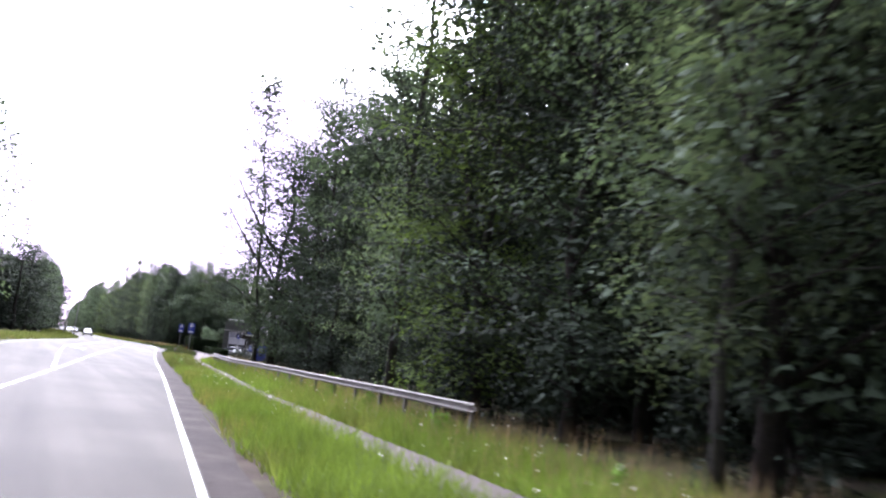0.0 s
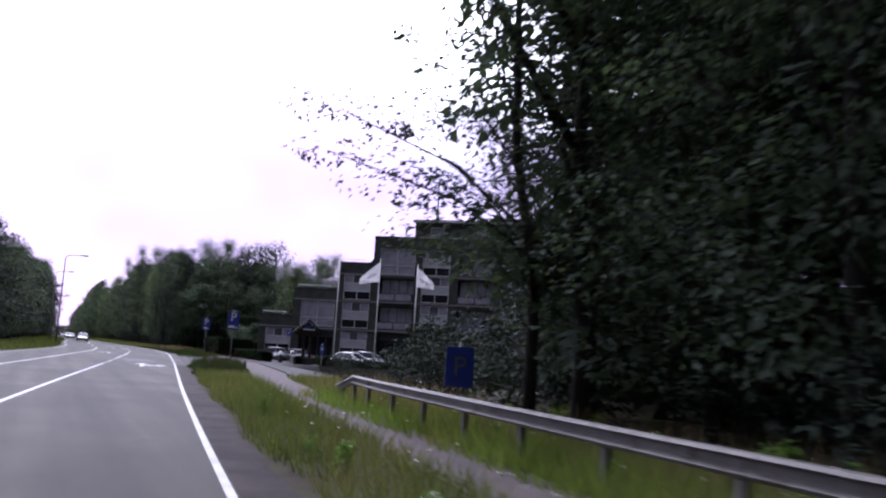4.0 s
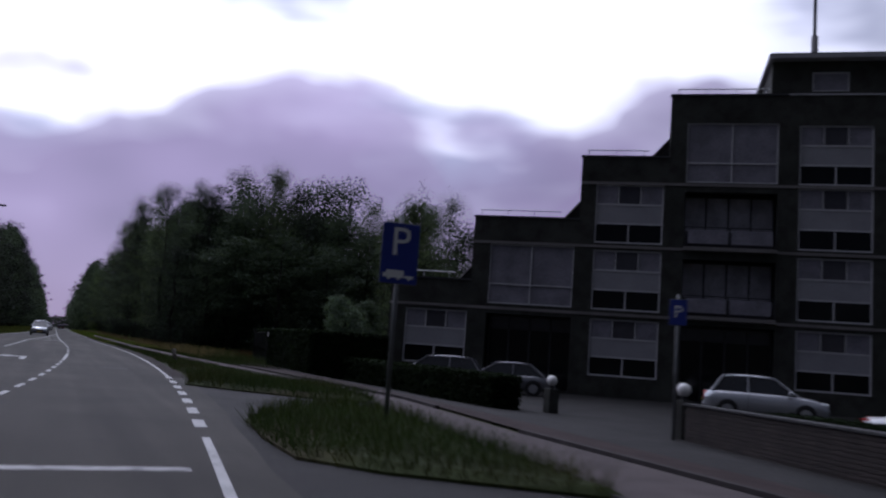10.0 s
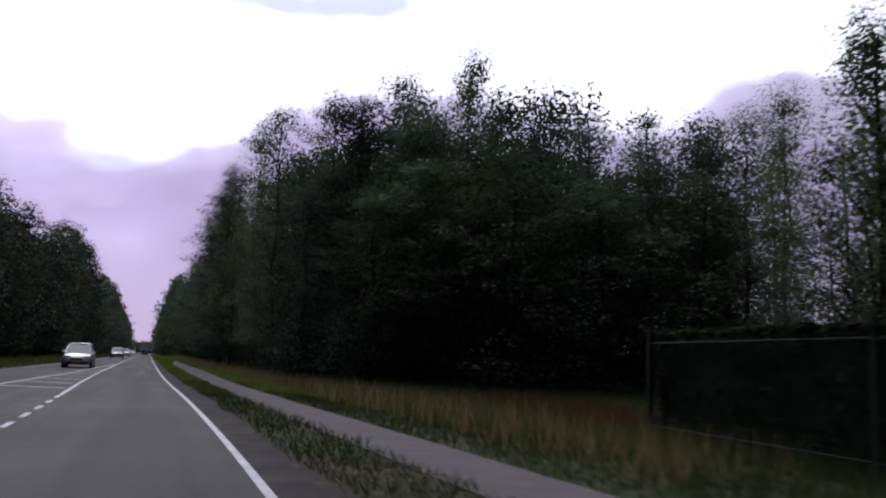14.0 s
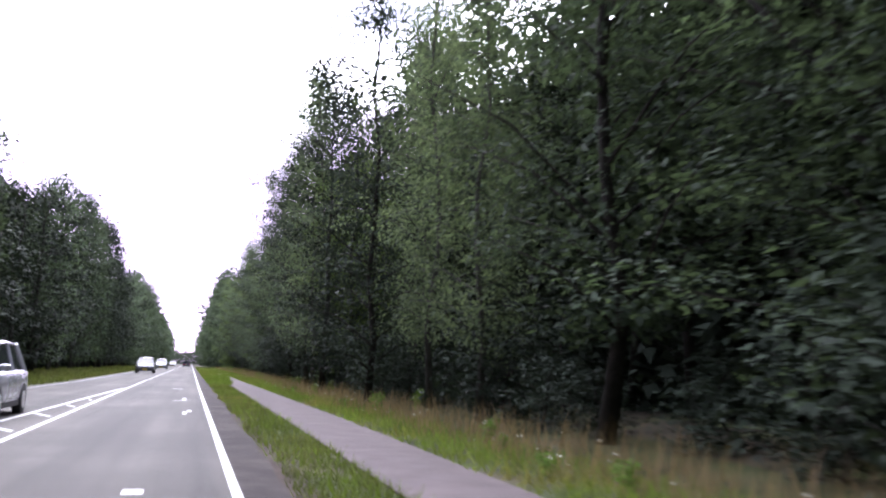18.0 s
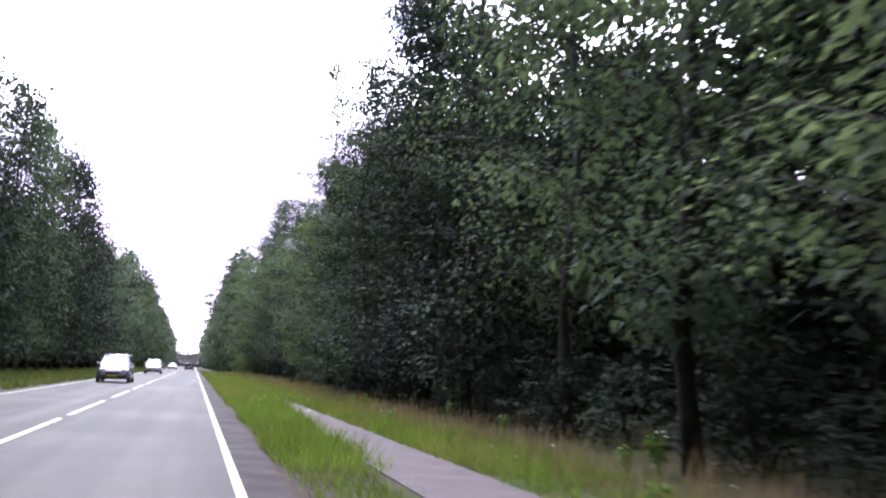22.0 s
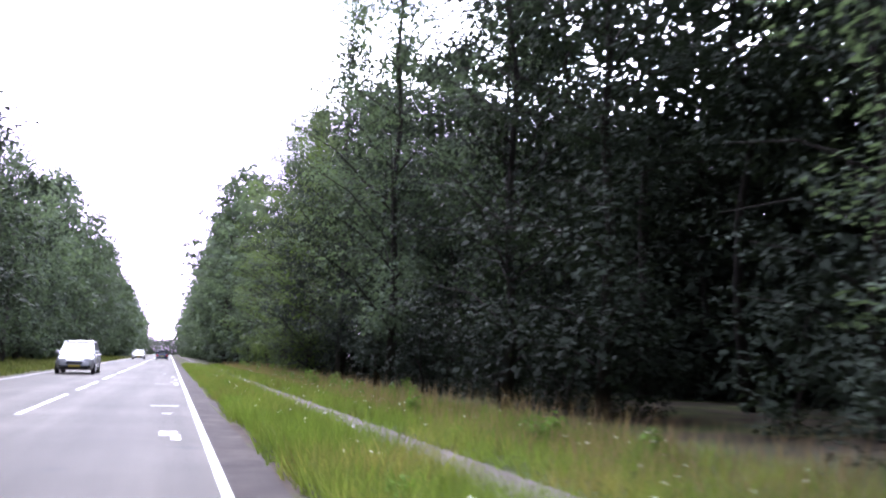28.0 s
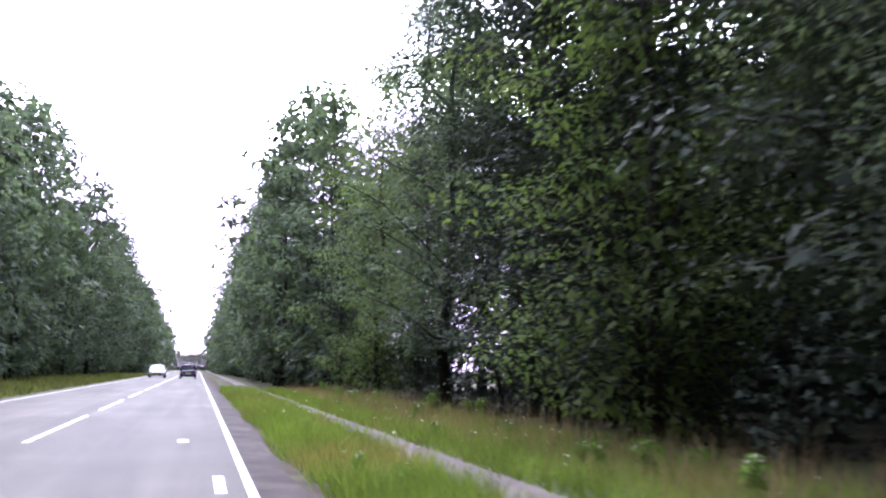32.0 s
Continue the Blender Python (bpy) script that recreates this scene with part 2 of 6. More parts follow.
LEAF_B = material("leaf_birch", (0.104, 0.130, 0.092), 0.7, vary=0.35, scale=0.4, fine=1.6, island=0.12, object_random=0.3, translucent=0.5, spec=0.05)
# dark foliage; for the inner wood and undergrowth this colour includes canopy shade
LEAF_DARK_SHADED = material("leaf_dark_shaded", (0.0285, 0.038, 0.0285), 0.7, vary=0.35, scale=0.4, fine=1.6, island=0.12, object_random=0.35, translucent=0.10, spec=0.05)
LEAF_D = material("leaf_fresh", (0.088, 0.122, 0.046), 0.7, vary=0.3, scale=0.35, fine=1.6, island=0.16, object_random=0.15, translucent=0.42, spec=0.05)
BARK = material("bark", (0.026, 0.023, 0.021), 0.95, spec=0.1, vary=0.35, scale=3, fine=25, bump=0.8, bump_scale=30)
BARK_BIRCH = material("birch_bark", (0.06, 0.057, 0.054), 0.9, spec=0.1, vary=0.3, scale=2, fine=14, bump=0.4, wear=((0.06, 0.055, 0.05), 4.0, 0.56))
BRICK = material("dark_brick", (0.054, 0.056, 0.050), 0.85, vary=0.25, scale=0.6, fine=18, bump=0.4, bump_scale=45, tint=(0.040, 0.039, 0.036), tint_scale=1.6, spec=0.15)
BRICK_RED = material("red_brick", (0.034, 0.025, 0.022), 0.85, vary=0.25, scale=2, fine=30, bump=0.4, object_random=0.25)
MORTAR = material("mortar", (0.04, 0.036, 0.033), 0.9, vary=0.2, scale=5)
PANEL = material("grey_panel", (0.33, 0.325, 0.35), 0.5, vary=0.1, scale=0.8, fine=12)
BAND = material("concrete_band", (0.20, 0.185, 0.18), 0.8, vary=0.15, scale=1, fine=20)
WHITE_FRAME = material("white_frame", (0.56, 0.55, 0.57), 0.45, vary=0.08, scale=2)
FASCIA = material("grey_fascia", (0.40, 0.39, 0.41), 0.5, vary=0.12, scale=1)
CURTAIN = material("net_curtain", (0.22, 0.21, 0.25), 0.6, vary=0.22, scale=1.2, fine=9)
# net curtain with a raised colour to offset the shade in balcony recesses
NET_LIFTED = material("shade_lifted_net_curtain", (0.40, 0.39, 0.44), 0.7, vary=0.25, scale=1.5, fine=9)
DARK_GLASS = glass("dark_glass", (0.010, 0.011, 0.013), 0.08, 0.2)
GREY_GLASS = glass("grey_glass", (0.07, 0.068, 0.08), 0.1, 0.3)
# roofing felt; the same dark colour stands for unlit rooms behind openings
ROOFING_AND_ROOM_DARK = material("roofing_felt_and_room_dark", (0.035, 0.034, 0.036), 0.85, vary=0.25, scale=1.5, fine=30)
TILE = material("slate_tiles", (0.034, 0.033, 0.034), 0.9, spec=0.08, vary=0.25, scale=2, fine=20)
METAL = material("galvanised_steel", (0.45, 0.46, 0.47), 0.42, 0.7, vary=0.15, scale=2, fine=20)
RAIL_STEEL = material("guard_rail_steel", (0.10, 0.095, 0.088), 0.6, 0.3, vary=0.2, scale=1.2, fine=15, wear=((0.045, 0.036, 0.03), 3.5, 0.55))
FENCE_PAINT = material("black_fence_paint", (0.012, 0.013, 0.013), 0.7, 0.0, vary=0.2, scale=3, spec=0.1)
DARK_METAL = material("dark_metal", (0.05, 0.05, 0.055), 0.5, 0.3, vary=0.15, scale=3)
POLE_WHITE = material("white_pole", (0.70, 0.70, 0.70), 0.35, vary=0.08, scale=3)
SIGN_BLUE = material("sign_blue", (0.02, 0.038, 0.27), 0.4, vary=0.08, scale=4)
SIGN_WHITE = material("sign_white", (0.78, 0.78, 0.76), 0.45, vary=0.06, scale=4)
SIGN_BACK = material("sign_back", (0.12, 0.125, 0.13), 0.6, 0.3, vary=0.12, scale=4)
FLAG = material("flag_cloth", (0.72, 0.70, 0.72), 0.8, vary=0.08, scale=3, translucent=0.3, through_tint=(1.0, 1.0, 1.0))
FLAG_INK = material("flag_print", (0.06, 0.06, 0.10), 0.8)
GLOBE = material("globe_opal", (0.80, 0.79, 0.78), 0.25, vary=0.05)
TIMBER = material("dark_timber", (0.026, 0.021, 0.017), 0.85, spec=0.1, vary=0.3, scale=3, fine=30, bump=0.3)
POST_WOOD = material("grey_post_wood", (0.045, 0.038, 0.03), 0.85, vary=0.3, scale=4, fine=30, bump=0.4)
HEDGE = material("hedge_leaf", (0.013, 0.020, 0.010), 0.9, spec=0.04, vary=0.3, scale=0.5, fine=4, island=0.4, translucent=0.25)
STONE = material("retaining_stone", (0.06, 0.055, 0.05), 0.85, vary=0.3, scale=1.5, fine=18, bump=0.5, bump_scale=20)
YELLOW = material("yellow_blossom", (0.55, 0.38, 0.03), 0.7, vary=0.2, island=0.3)
RED_PAINT = material("red_bar", (0.35, 0.03, 0.03), 0.5, vary=0.1)
RUBBER = material("tyre_rubber", (0.022, 0.022, 0.023), 0.8, vary=0.2, scale=10)
ALLOY = material("wheel_alloy", (0.55, 0.55, 0.56), 0.3, 0.8, vary=0.1, scale=8)
CAR_GLASS = glass("car_glass", (0.02, 0.022, 0.026), 0.04, 0.8)
LAMP_CLEAR = material("headlight", (0.7, 0.72, 0.75), 0.12, 0.2, vary=0.05)
LAMP_RED = material("tail_light", (0.40, 0.015, 0.015), 0.2, vary=0.05)
BLACK_PLASTIC = material("black_plastic", (0.02, 0.02, 0.021), 0.6, vary=0.15, scale=8)
PLATE = material("plate_yellow", (0.62, 0.45, 0.05), 0.5, vary=0.05)
PAINTS = {
    "silver": material("silver_paint", (0.52, 0.53, 0.56), 0.25, 0.55, vary=0.05, scale=2, spec=0.7),
    "white": material("white_paint", (0.74, 0.74, 0.75), 0.22, 0.0, vary=0.04, scale=2, spec=0.7),
    "grey": material("grey_paint", (0.22, 0.22, 0.24), 0.25, 0.5, vary=0.05, scale=2, spec=0.7),
    "black": material("black_paint", (0.015, 0.016, 0.02), 0.2, 0.3, vary=0.05, scale=2, spec=0.7),
    "blue": material("dark_blue_paint", (0.018, 0.024, 0.06), 0.2, 0.3, vary=0.05, scale=2, spec=0.7),
}


# ---------------------------------------------------------------- building helpers
def thing(name, label, category, m=None, group="", kind=""):
    ob = new(name)
    ob.empty_display_size = 0.3
    tagged(ob, label, category, group, kind)
    if m is not None:
        ob.matrix_basis = m
    return ob


def part(name, bm, mat, parent=None, label="", m=None, smooth=False):
    """Links a bmesh, or a finished mesh, as one object under a thing or a part."""
    if isinstance(bm, bmesh.types.BMesh):
        me = bpy.data.meshes.new(name)
        bm.to_mesh(me)
        bm.free()
    else:
        me = bm
    if mat is not None and not me.materials:
        me.materials.append(mat)
    if smooth:
        me.polygons.foreach_set("use_smooth", [True] * len(me.polygons))
    ob = new(name, me)
    ob.parent = parent
    if m is not None:
        ob.matrix_basis = m
    if label:
        ob["label"] = label
    return ob


def structure(name, bm, mat, label="", category="", smooth=False):
    ob = part(name, bm, mat, None, "", None, smooth)
    return tagged(ob, label, category, "", "structure")


def box(bm, x0, x1, y0, y1, z0, z1, bevel=0.0):
    r = bmesh.ops.create_cube(bm, size=1.0)
    for v in r["verts"]:
        v.co = Vector((x0 + (v.co.x + 0.5) * (x1 - x0), y0 + (v.co.y + 0.5) * (y1 - y0), z0 + (v.co.z + 0.5) * (z1 - z0)))
    if bevel:
        edges = {e for v in r["verts"] for e in v.link_edges}
        bmesh.ops.bevel(bm, geom=list(edges), offset=bevel, segments=1, affect="EDGES")
    return bm


def boxed(*args, bevel=0.0):
    return box(bmesh.new(), *args, bevel=bevel)


def rod(bm, a, b, r0, r1=None, seg=8, caps=True):
    """A tapered round bar from a to b."""
    a, b = Vector(a), Vector(b)
    r1 = r0 if r1 is None else r1
    axis = (b - a).normalized()
    side = axis.orthogonal().normalized()
    up = axis.cross(side)
    rings = []
    for c, r in ((a, r0), (b, r1)):
        rings.append([bm.verts.new(c + (side * math.cos(k * 2 * math.pi / seg) + up * math.sin(k * 2 * math.pi / seg)) * r) for k in range(seg)])
    for k in range(seg):
        bm.faces.new((rings[0][k], rings[0][(k + 1) % seg], rings[1][(k + 1) % seg], rings[1][k]))
    if caps:
        bm.faces.new(rings[0][::-1])
        bm.faces.new(rings[1])
    return bm


def tube(bm, points, radii, seg=7):
    """A bent tapered tube through the points."""
    rings = []
    n = len(points)
    pts = [Vector(p) for p in points]
    side = None
    for i, p in enumerate(pts):
        axis = (pts[min(i + 1, n - 1)] - pts[max(i - 1, 0)]).normalized()
        side = axis.orthogonal().normalized() if side is None else (side - axis * side.dot(axis)).normalized()
        up = axis.cross(side)
        rings.append([bm.verts.new(p + (side * math.cos(k * 2 * math.pi / seg) + up * math.sin(k * 2 * math.pi / seg)) * radii[i]) for k in range(seg)])
    for i in range(n - 1):
        for k in range(seg):
            bm.faces.new((rings[i][k], rings[i][(k + 1) % seg], rings[i + 1][(k + 1) % seg], rings[i + 1][k]))
    bm.faces.new(rings[0][::-1])
    bm.faces.new(rings[-1])
    return bm


def prism(bm, outline, y0, y1):
    """A closed outline of (x, z) pulled from y0 to y1."""
    a = [bm.verts.new((x, y0, z)) for x, z in outline]
    b = [bm.verts.new((x, y1, z)) for x, z in outline]
    n = len(outline)
    bm.faces.new(a)
    bm.faces.new(b[::-1])
    for i in range(n):
        bm.faces.new((a[i], b[i], b[(i + 1) % n], a[(i + 1) % n]))
    bmesh.ops.recalc_face_normals(bm, faces=bm.faces)
    return bm


def slab(bm, outline, z0, z1):
    """A closed outline of (x, y) raised from z0 to z1."""
    a = [bm.verts.new((x, y, z0)) for x, y in outline]
    b = [bm.verts.new((x, y, z1)) for x, y in outline]
    n = len(outline)
    bm.faces.new(a[::-1])
    bm.faces.new(b)
    for i in range(n):
        bm.faces.new((a[i], a[(i + 1) % n], b[(i + 1) % n], b[i]))
    bmesh.ops.recalc_face_normals(bm, faces=bm.faces)
    return bm


def quads_mesh(name, corners, mat):
    """A mesh of loose faces from an array (n, corners, 3)."""
    n, c = corners.shape[:2]
    me = bpy.data.meshes.new(name)
    me.vertices.add(c * n)
    me.vertices.foreach_set("co", np.ascontiguousarray(corners, dtype=np.float32).ravel())
    me.loops.add(c * n)
    me.loops.foreach_set("vertex_index", np.arange(c * n, dtype=np.int32))
    me.polygons.add(n)
    me.polygons.foreach_set("loop_start", np.arange(0, c * n, c, dtype=np.int32))
    me.update(calc_edges=True)
    me.materials.append(mat)
    return me


# ---------------------------------------------------------------- lie of the land
def ease(a, b, v):
    k = np.clip((np.asarray(v, float) - a) / (b - a), 0, 1)
    return k * k * (3 - 2 * k)


_KY = np.arange(-400.0, 1500.0, 1.0)
_KX = np.interp(_KY, [-400, 10, 26, 40, 62, 88, 97, 105, 114, 122, 132, 145, 156, 170, 210, 1500],
                [-58.0, -11.0, -9.33, -7.7, -4.95, -1.9, -0.98, -0.38, 0.04, 0.28, 0.42, 0.36, 0.14, 0.02, -0.04, -0.02])
_KER = np.exp(-0.5 * (np.arange(-12, 13) / 4.0) ** 2)
_KX[12:-12] = np.convolve(_KX, _KER / _KER.sum(), "valid")


def edge(y):
    """x of the road's right-hand edge line at y."""
    return np.interp(y, _KY, _KX)


def left_edge(y):
    """How far the carriageway reaches to the left of that line."""
    return np.interp(y, [-400, 8, 45, 140, 215, 1500], [-6.75, -6.75, -9.5, -9.4, -6.9, -6.75])


PATH_L = ([-400, -14, -2, 5, 12, 50, 57, 68, 77, 85, 92, 100, 108, 115, 122, 130, 145, 160, 185, 222, 232, 262, 272, 1500],
          [2.6, 2.6, 2.2, 1.85, 1.9, 2.6, 3.3, 3.9, 3.8, 3.6, 3.8, 4.3, 3.9, 3.2, 2.6, 1.9, 1.5, 1.45, 1.7, 1.85, 2.25, 2.25, 2.2, 2.2])
PATH_R = ([-400, -14, -2, 5, 12, 50, 57, 68, 77, 85, 92, 100, 108, 115, 122, 130, 145, 160, 185, 1500],
          [3.5, 3.5, 3.1, 2.8, 2.9, 4.2, 5.0, 5.4, 5.8, 5.5, 5.3, 5.6, 4.8, 4.3, 3.7, 3.2, 2.8, 2.8, 3.1, 3.1])


def path_left(y):
    return np.interp(y, *PATH_L)


def bay_mouth(y):
    """How far the mouth of the first lay-by has opened."""
    return np.interp(y, [62.5, 64, 66, 68, 70, 72, 73], [0.6, 1.0, 1.6, 2.3, 2.85, 3.4, 4.2])


def path_right(y):
    return np.interp(y, *PATH_R)


def land(x, y):
    """Height of the ground."""
    lat = np.asarray(x, float) - edge(y)
    ramp = ease(50, 58, y) * (1 - ease(79.3, 81.4, y)) * np.maximum(ease(6.5, 15, lat), ease(71, 77, y) * ease(6.8, 10.2, lat) * 0.85) * -1.25
    yard = ease(80, 86, y) * (1 - ease(140, 160, y)) * ease(5.5, 9, lat) * -0.33
    wood = 0.22 * ease(6, 11, lat) * (1 - ease(40, 52, y) + ease(158, 170, y)) + 0.2 * ease(9.5, 16, -lat)
    ditch = -0.10 * ease(3.4, 4.3, lat) * (1 - ease(5.0, 6.2, lat)) * (1 - ease(40, 50, y) + ease(140, 150, y))
    return ramp + yard + wood + ditch


def ribbon(name, left, right, y0, y1, z, mat, step=1.5, thick=0.0, label="", category="", across=1):
    """A strip of surface between two offsets from the edge line, which may be functions of y."""
    ys = np.arange(y0, y1 + step * 0.5, step)
    fl = left if callable(left) else (lambda v: left)
    fr = right if callable(right) else (lambda v: right)
    verts, faces = [], []
    n = across + 1
    for y in ys:
        a, b = float(fl(y)), float(fr(y))
        for k in range(n):
            verts.append((float(edge(y)) + a + (b - a) * k / across, float(y), z))
    for i in range(len(ys) - 1):
        for k in range(across):
            faces.append((i * n + k, i * n + k + 1, (i + 1) * n + k + 1, (i + 1) * n + k))
    if thick:
        base = len(verts)
        for i in range(len(ys)):
            for k in (0, across):
                x, y, zz = verts[i * n + k]
                verts.append((x, y, zz - thick))
        for i in range(len(ys) - 1):
            faces.append((i * n, (i + 1) * n, base + 2 * (i + 1), base + 2 * i))
            faces.append(((i + 1) * n + across, i * n + across, base + 2 * i + 1, base + 2 * (i + 1) + 1))
    me = bpy.data.meshes.new(name)
    me.from_pydata(verts, [], faces)
    return structure(name, me, mat, label, category)



# ---------------------------------------------------------------- ground and road
def build_ground():
    lats = np.array([-1400, -500, -200, -90, -50, -34, -24, -18, -14, -11, -9.6, -8.2, -6.6, -3, 0.2, 0.6, 1.0, 1.6, 2.4, 3.2, 3.8, 4.4, 5, 5.6, 6.2, 7, 8, 9, 10, 11.5, 13, 15, 17, 20,
                     24, 29, 36, 46, 60, 90, 160, 400, 1400.0])
    ys = np.concatenate([[-900, -400, -200, -100, -60], np.arange(-40, 50, 2.5), np.arange(50, 164, 1.5), np.arange(165, 380, 3.0), [390, 420, 480, 600, 800, 1100, 1500, 2200]])
    rnd = np.random.RandomState(4)
    verts, faces, mats = [], [], []
    for y in ys:
        yy = float(np.clip(y, -400, 1480))
        for l in lats:
            x = float(edge(yy)) + l
            bump = rnd.uniform(-0.011, 0.011) if l < 6.4 and l > -9.7 else rnd.uniform(-0.025, 0.025) if (0.8 < l < 60 or -60 < l < -9) else 0.0
            drop = 0.024 if -9.7 < l < 6.4 else 0.02
            verts.append((x, float(y), float(land(x, yy)) - drop + bump))
    n = len(lats)
    for i in range(len(ys) - 1):
        ym = (ys[i] + ys[i + 1]) / 2
        for k in range(n - 1):
            lm = (lats[k] + lats[k + 1]) / 2
            faces.append((i * n + k, i * n + k + 1, (i + 1) * n + k + 1, (i + 1) * n + k))
            wooded = ym < 42 or ym > 168
            mats.append(1 if (lm > 6.6 and wooded) or lm > 40 or lm < -12.5 else 0)
    me = bpy.data.meshes.new("ground")
    me.from_pydata(verts, [], faces)
    me.materials.append(TURF)
    me.materials.append(SOIL)
    me.polygons.foreach_set("material_index", mats)
    structure("ground", me, None, "uneven grassy verge and brown forest floor beside the road", "ground", smooth=True)


build_ground()
ribbon("road", left_edge, lambda y: 0.52 + 0.03 * math.sin(y * 1.7) + 0.03 * math.sin(y * 0.61), -400, 1400, 0.0, ASPHALT, 1.5, 0.07,
       "two-lane grey asphalt road, worn and patched", "road", across=3)
MARGIN = material("road_margin", (0.031, 0.026, 0.0245), 0.85, vary=0.3, scale=1.4, fine=60, bump=0.3, bump_scale=150, spec=0.08, tint=(0.041, 0.034, 0.031), tint_scale=0.7)
for _a, _b in ((-300, 62), (104.5, 700)):
    ribbon("road_margin", 0.062, lambda y: 0.53 + 0.03 * math.sin(y * 1.7) + 0.03 * math.sin(y * 0.61), _a, _b, 0.003, MARGIN, 1.5, 0.0, "darker brownish asphalt margin outside the edge line", "road")
ribbon("cycle_path", path_left, path_right, -400, 1400, -0.006, PATH_MAT, 1.5, 0.06, "pale reddish-grey asphalt cycle path between grass verges", "path", across=2)


def painted(name, lat, half, y0, y1, z=0.004, mat=None, label="", step=1.5):
    f = lat if callable(lat) else (lambda v: lat)
    n = max(2, int(math.ceil((y1 - y0) / step)) + 1)
    ys = np.linspace(y0, y1, n)
    verts, faces = [], []
    for y in ys:
        c = float(edge(y)) + float(f(y))
        verts += [(c - half, y, z), (c + half, y, z)]
    for i in range(n - 1):
        faces.append((2 * i, 2 * i + 1, 2 * i + 3, 2 * i + 2))
    me = bpy.data.meshes.new(name)
    me.from_pydata(verts, [], faces)
    return structure(name, me, mat or WHITE_LINE, label, "road marking")


def build_markings():
    # right-hand edge line: solid, with block marking across the lay-by mouths
    for a, b in ((-300, 63), (78.5, 90), (104.5, 700)):
        painted("edge_line", 0.0, 0.042 if a < 0 else 0.05, a, b, label="worn solid white edge line painted on asphalt")
    for y in np.arange(64, 78, 2.1):
        painted("edge_dash", 0.0, 0.085, y, y + 1.05, label="short white block mark along a lay-by mouth")
    for y in np.arange(91.2, 104, 2.1):
        painted("edge_dash", 0.0, 0.085, y, y + 1.05, label="short white block mark along a lay-by mouth")
    # line between our lane and the next
    for a, b in ((-300, 58.5), (70, 88), (113, 121.5), (147, 224)):
        painted("centre_line", -3.12, 0.055, a, b, label="solid white centre line painted on asphalt")
    for y in list(np.arange(60, 69, 2.2)) + list(np.arange(91, 112, 2.2)) + list(np.arange(123.5, 146, 2.2)):
        painted("centre_dash", -3.12, 0.055, y, y + 1.1, label="short white lane dash painted on asphalt")
    for k in range(40):
        y = 225.15 + 10.6 * k
        painted("centre_dash", -3.12, 0.055, y, y + 7.9, label="long white centre dash painted on asphalt")
    # far side of the turning lane and of the painted island
    painted("turn_lane_line", lambda y: np.interp(y, [8, 45, 118], [-3.3, -6.1, -6.1]), 0.055, 8, 118, label="solid white line beside the turning lane")
    painted("turn_lane_line", lambda y: np.interp(y, [128, 150, 170, 205], [-6.1, -5.6, -4.35, -3.3]), 0.055, 128, 205, label="solid white line closing a painted island")
    for y in np.arange(151, 196, 4.1):
        w = float(np.interp(y, [150, 170, 205], [-5.6, -4.35, -3.3]))
        bm = bmesh.new()
        c = float(edge(y))
        vs = [bm.verts.new(p) for p in ((c - 3.3, y, 0.004), (c - 3.3, y + 0.35, 0.004), (c + w + 0.15, y + 1.5, 0.004), (c + w + 0.15, y + 1.15, 0.004))]
        bm.faces.new(vs)
        structure("hatch_stripe", bm, WORN_LINE, "slanted white stripe of a painted island", "road marking")
    painted("left_edge_line", lambda y: float(left_edge(y)) + 0.35, 0.05, -300, 700, mat=WORN_LINE, label="white edge line on the far side of the road")


def flat_shape(name, pieces, at, yaw, z, mat, label):
    """A marking of convex pieces, each given anticlockwise."""
    bm = bmesh.new()
    c, s = math.cos(radians(yaw)), math.sin(radians(yaw))
    for piece in pieces:
        bm.faces.new([bm.verts.new((at[0] + x * c - y * s, at[1] + x * s + y * c, z)) for x, y in piece])
    bmesh.ops.remove_doubles(bm, verts=bm.verts[:], dist=0.001)
    return structure(name, bm, mat, label, "road marking")


STRAIGHT_RIGHT = [[(-0.09, 0), (0.09, 0), (0.09, 1.3), (-0.09, 1.3)], [(-0.09, 1.3), (0.09, 1.3), (0.09, 2.0), (-0.09, 2.0)], [(-0.09, 2.0), (0.09, 2.0), (0.09, 3.5), (-0.09, 3.5)],
                  [(-0.42, 3.5), (0.42, 3.5), (0.0, 5.2)], [(0.09, 1.3), (0.66, 1.95), (0.66, 2.7), (0.09, 2.0)], [(0.66, 1.3), (1.12, 2.35), (0.66, 3.4)]]
TURN_LEFT = [[(-0.09, 0), (0.09, 0), (0.09, 2.0), (-0.09, 2.0)], [(-0.09, 2.0), (0.09, 2.0), (0.09, 2.7), (-0.5, 3.0), (-0.5, 2.3)], [(-0.5, 1.7), (-0.5, 3.6), (-1.0, 2.65)]]
build_markings()
flat_shape("straight_right_arrow", STRAIGHT_RIGHT, (-7.12, 56.3), -6.6, 0.006, WHITE_LINE, "white straight-or-right arrow painted on asphalt")
for y in (84.5, 111.8, 37.5):
    flat_shape("left_arrow", TURN_LEFT, (float(edge(y)) - 4.4, y), -6 if y < 100 else -1, 0.006, WHITE_LINE, "white left-turn arrow painted on asphalt")
# surface repairs
def patch(x0, x1, y0, y1, mat, label, yaw=0.0):
    return flat_shape("repair_patch", [[(x0, y0), (x1, y0), (x1, y1), (x0, y1)]], (0, 0), 0, 0.003, mat, label)


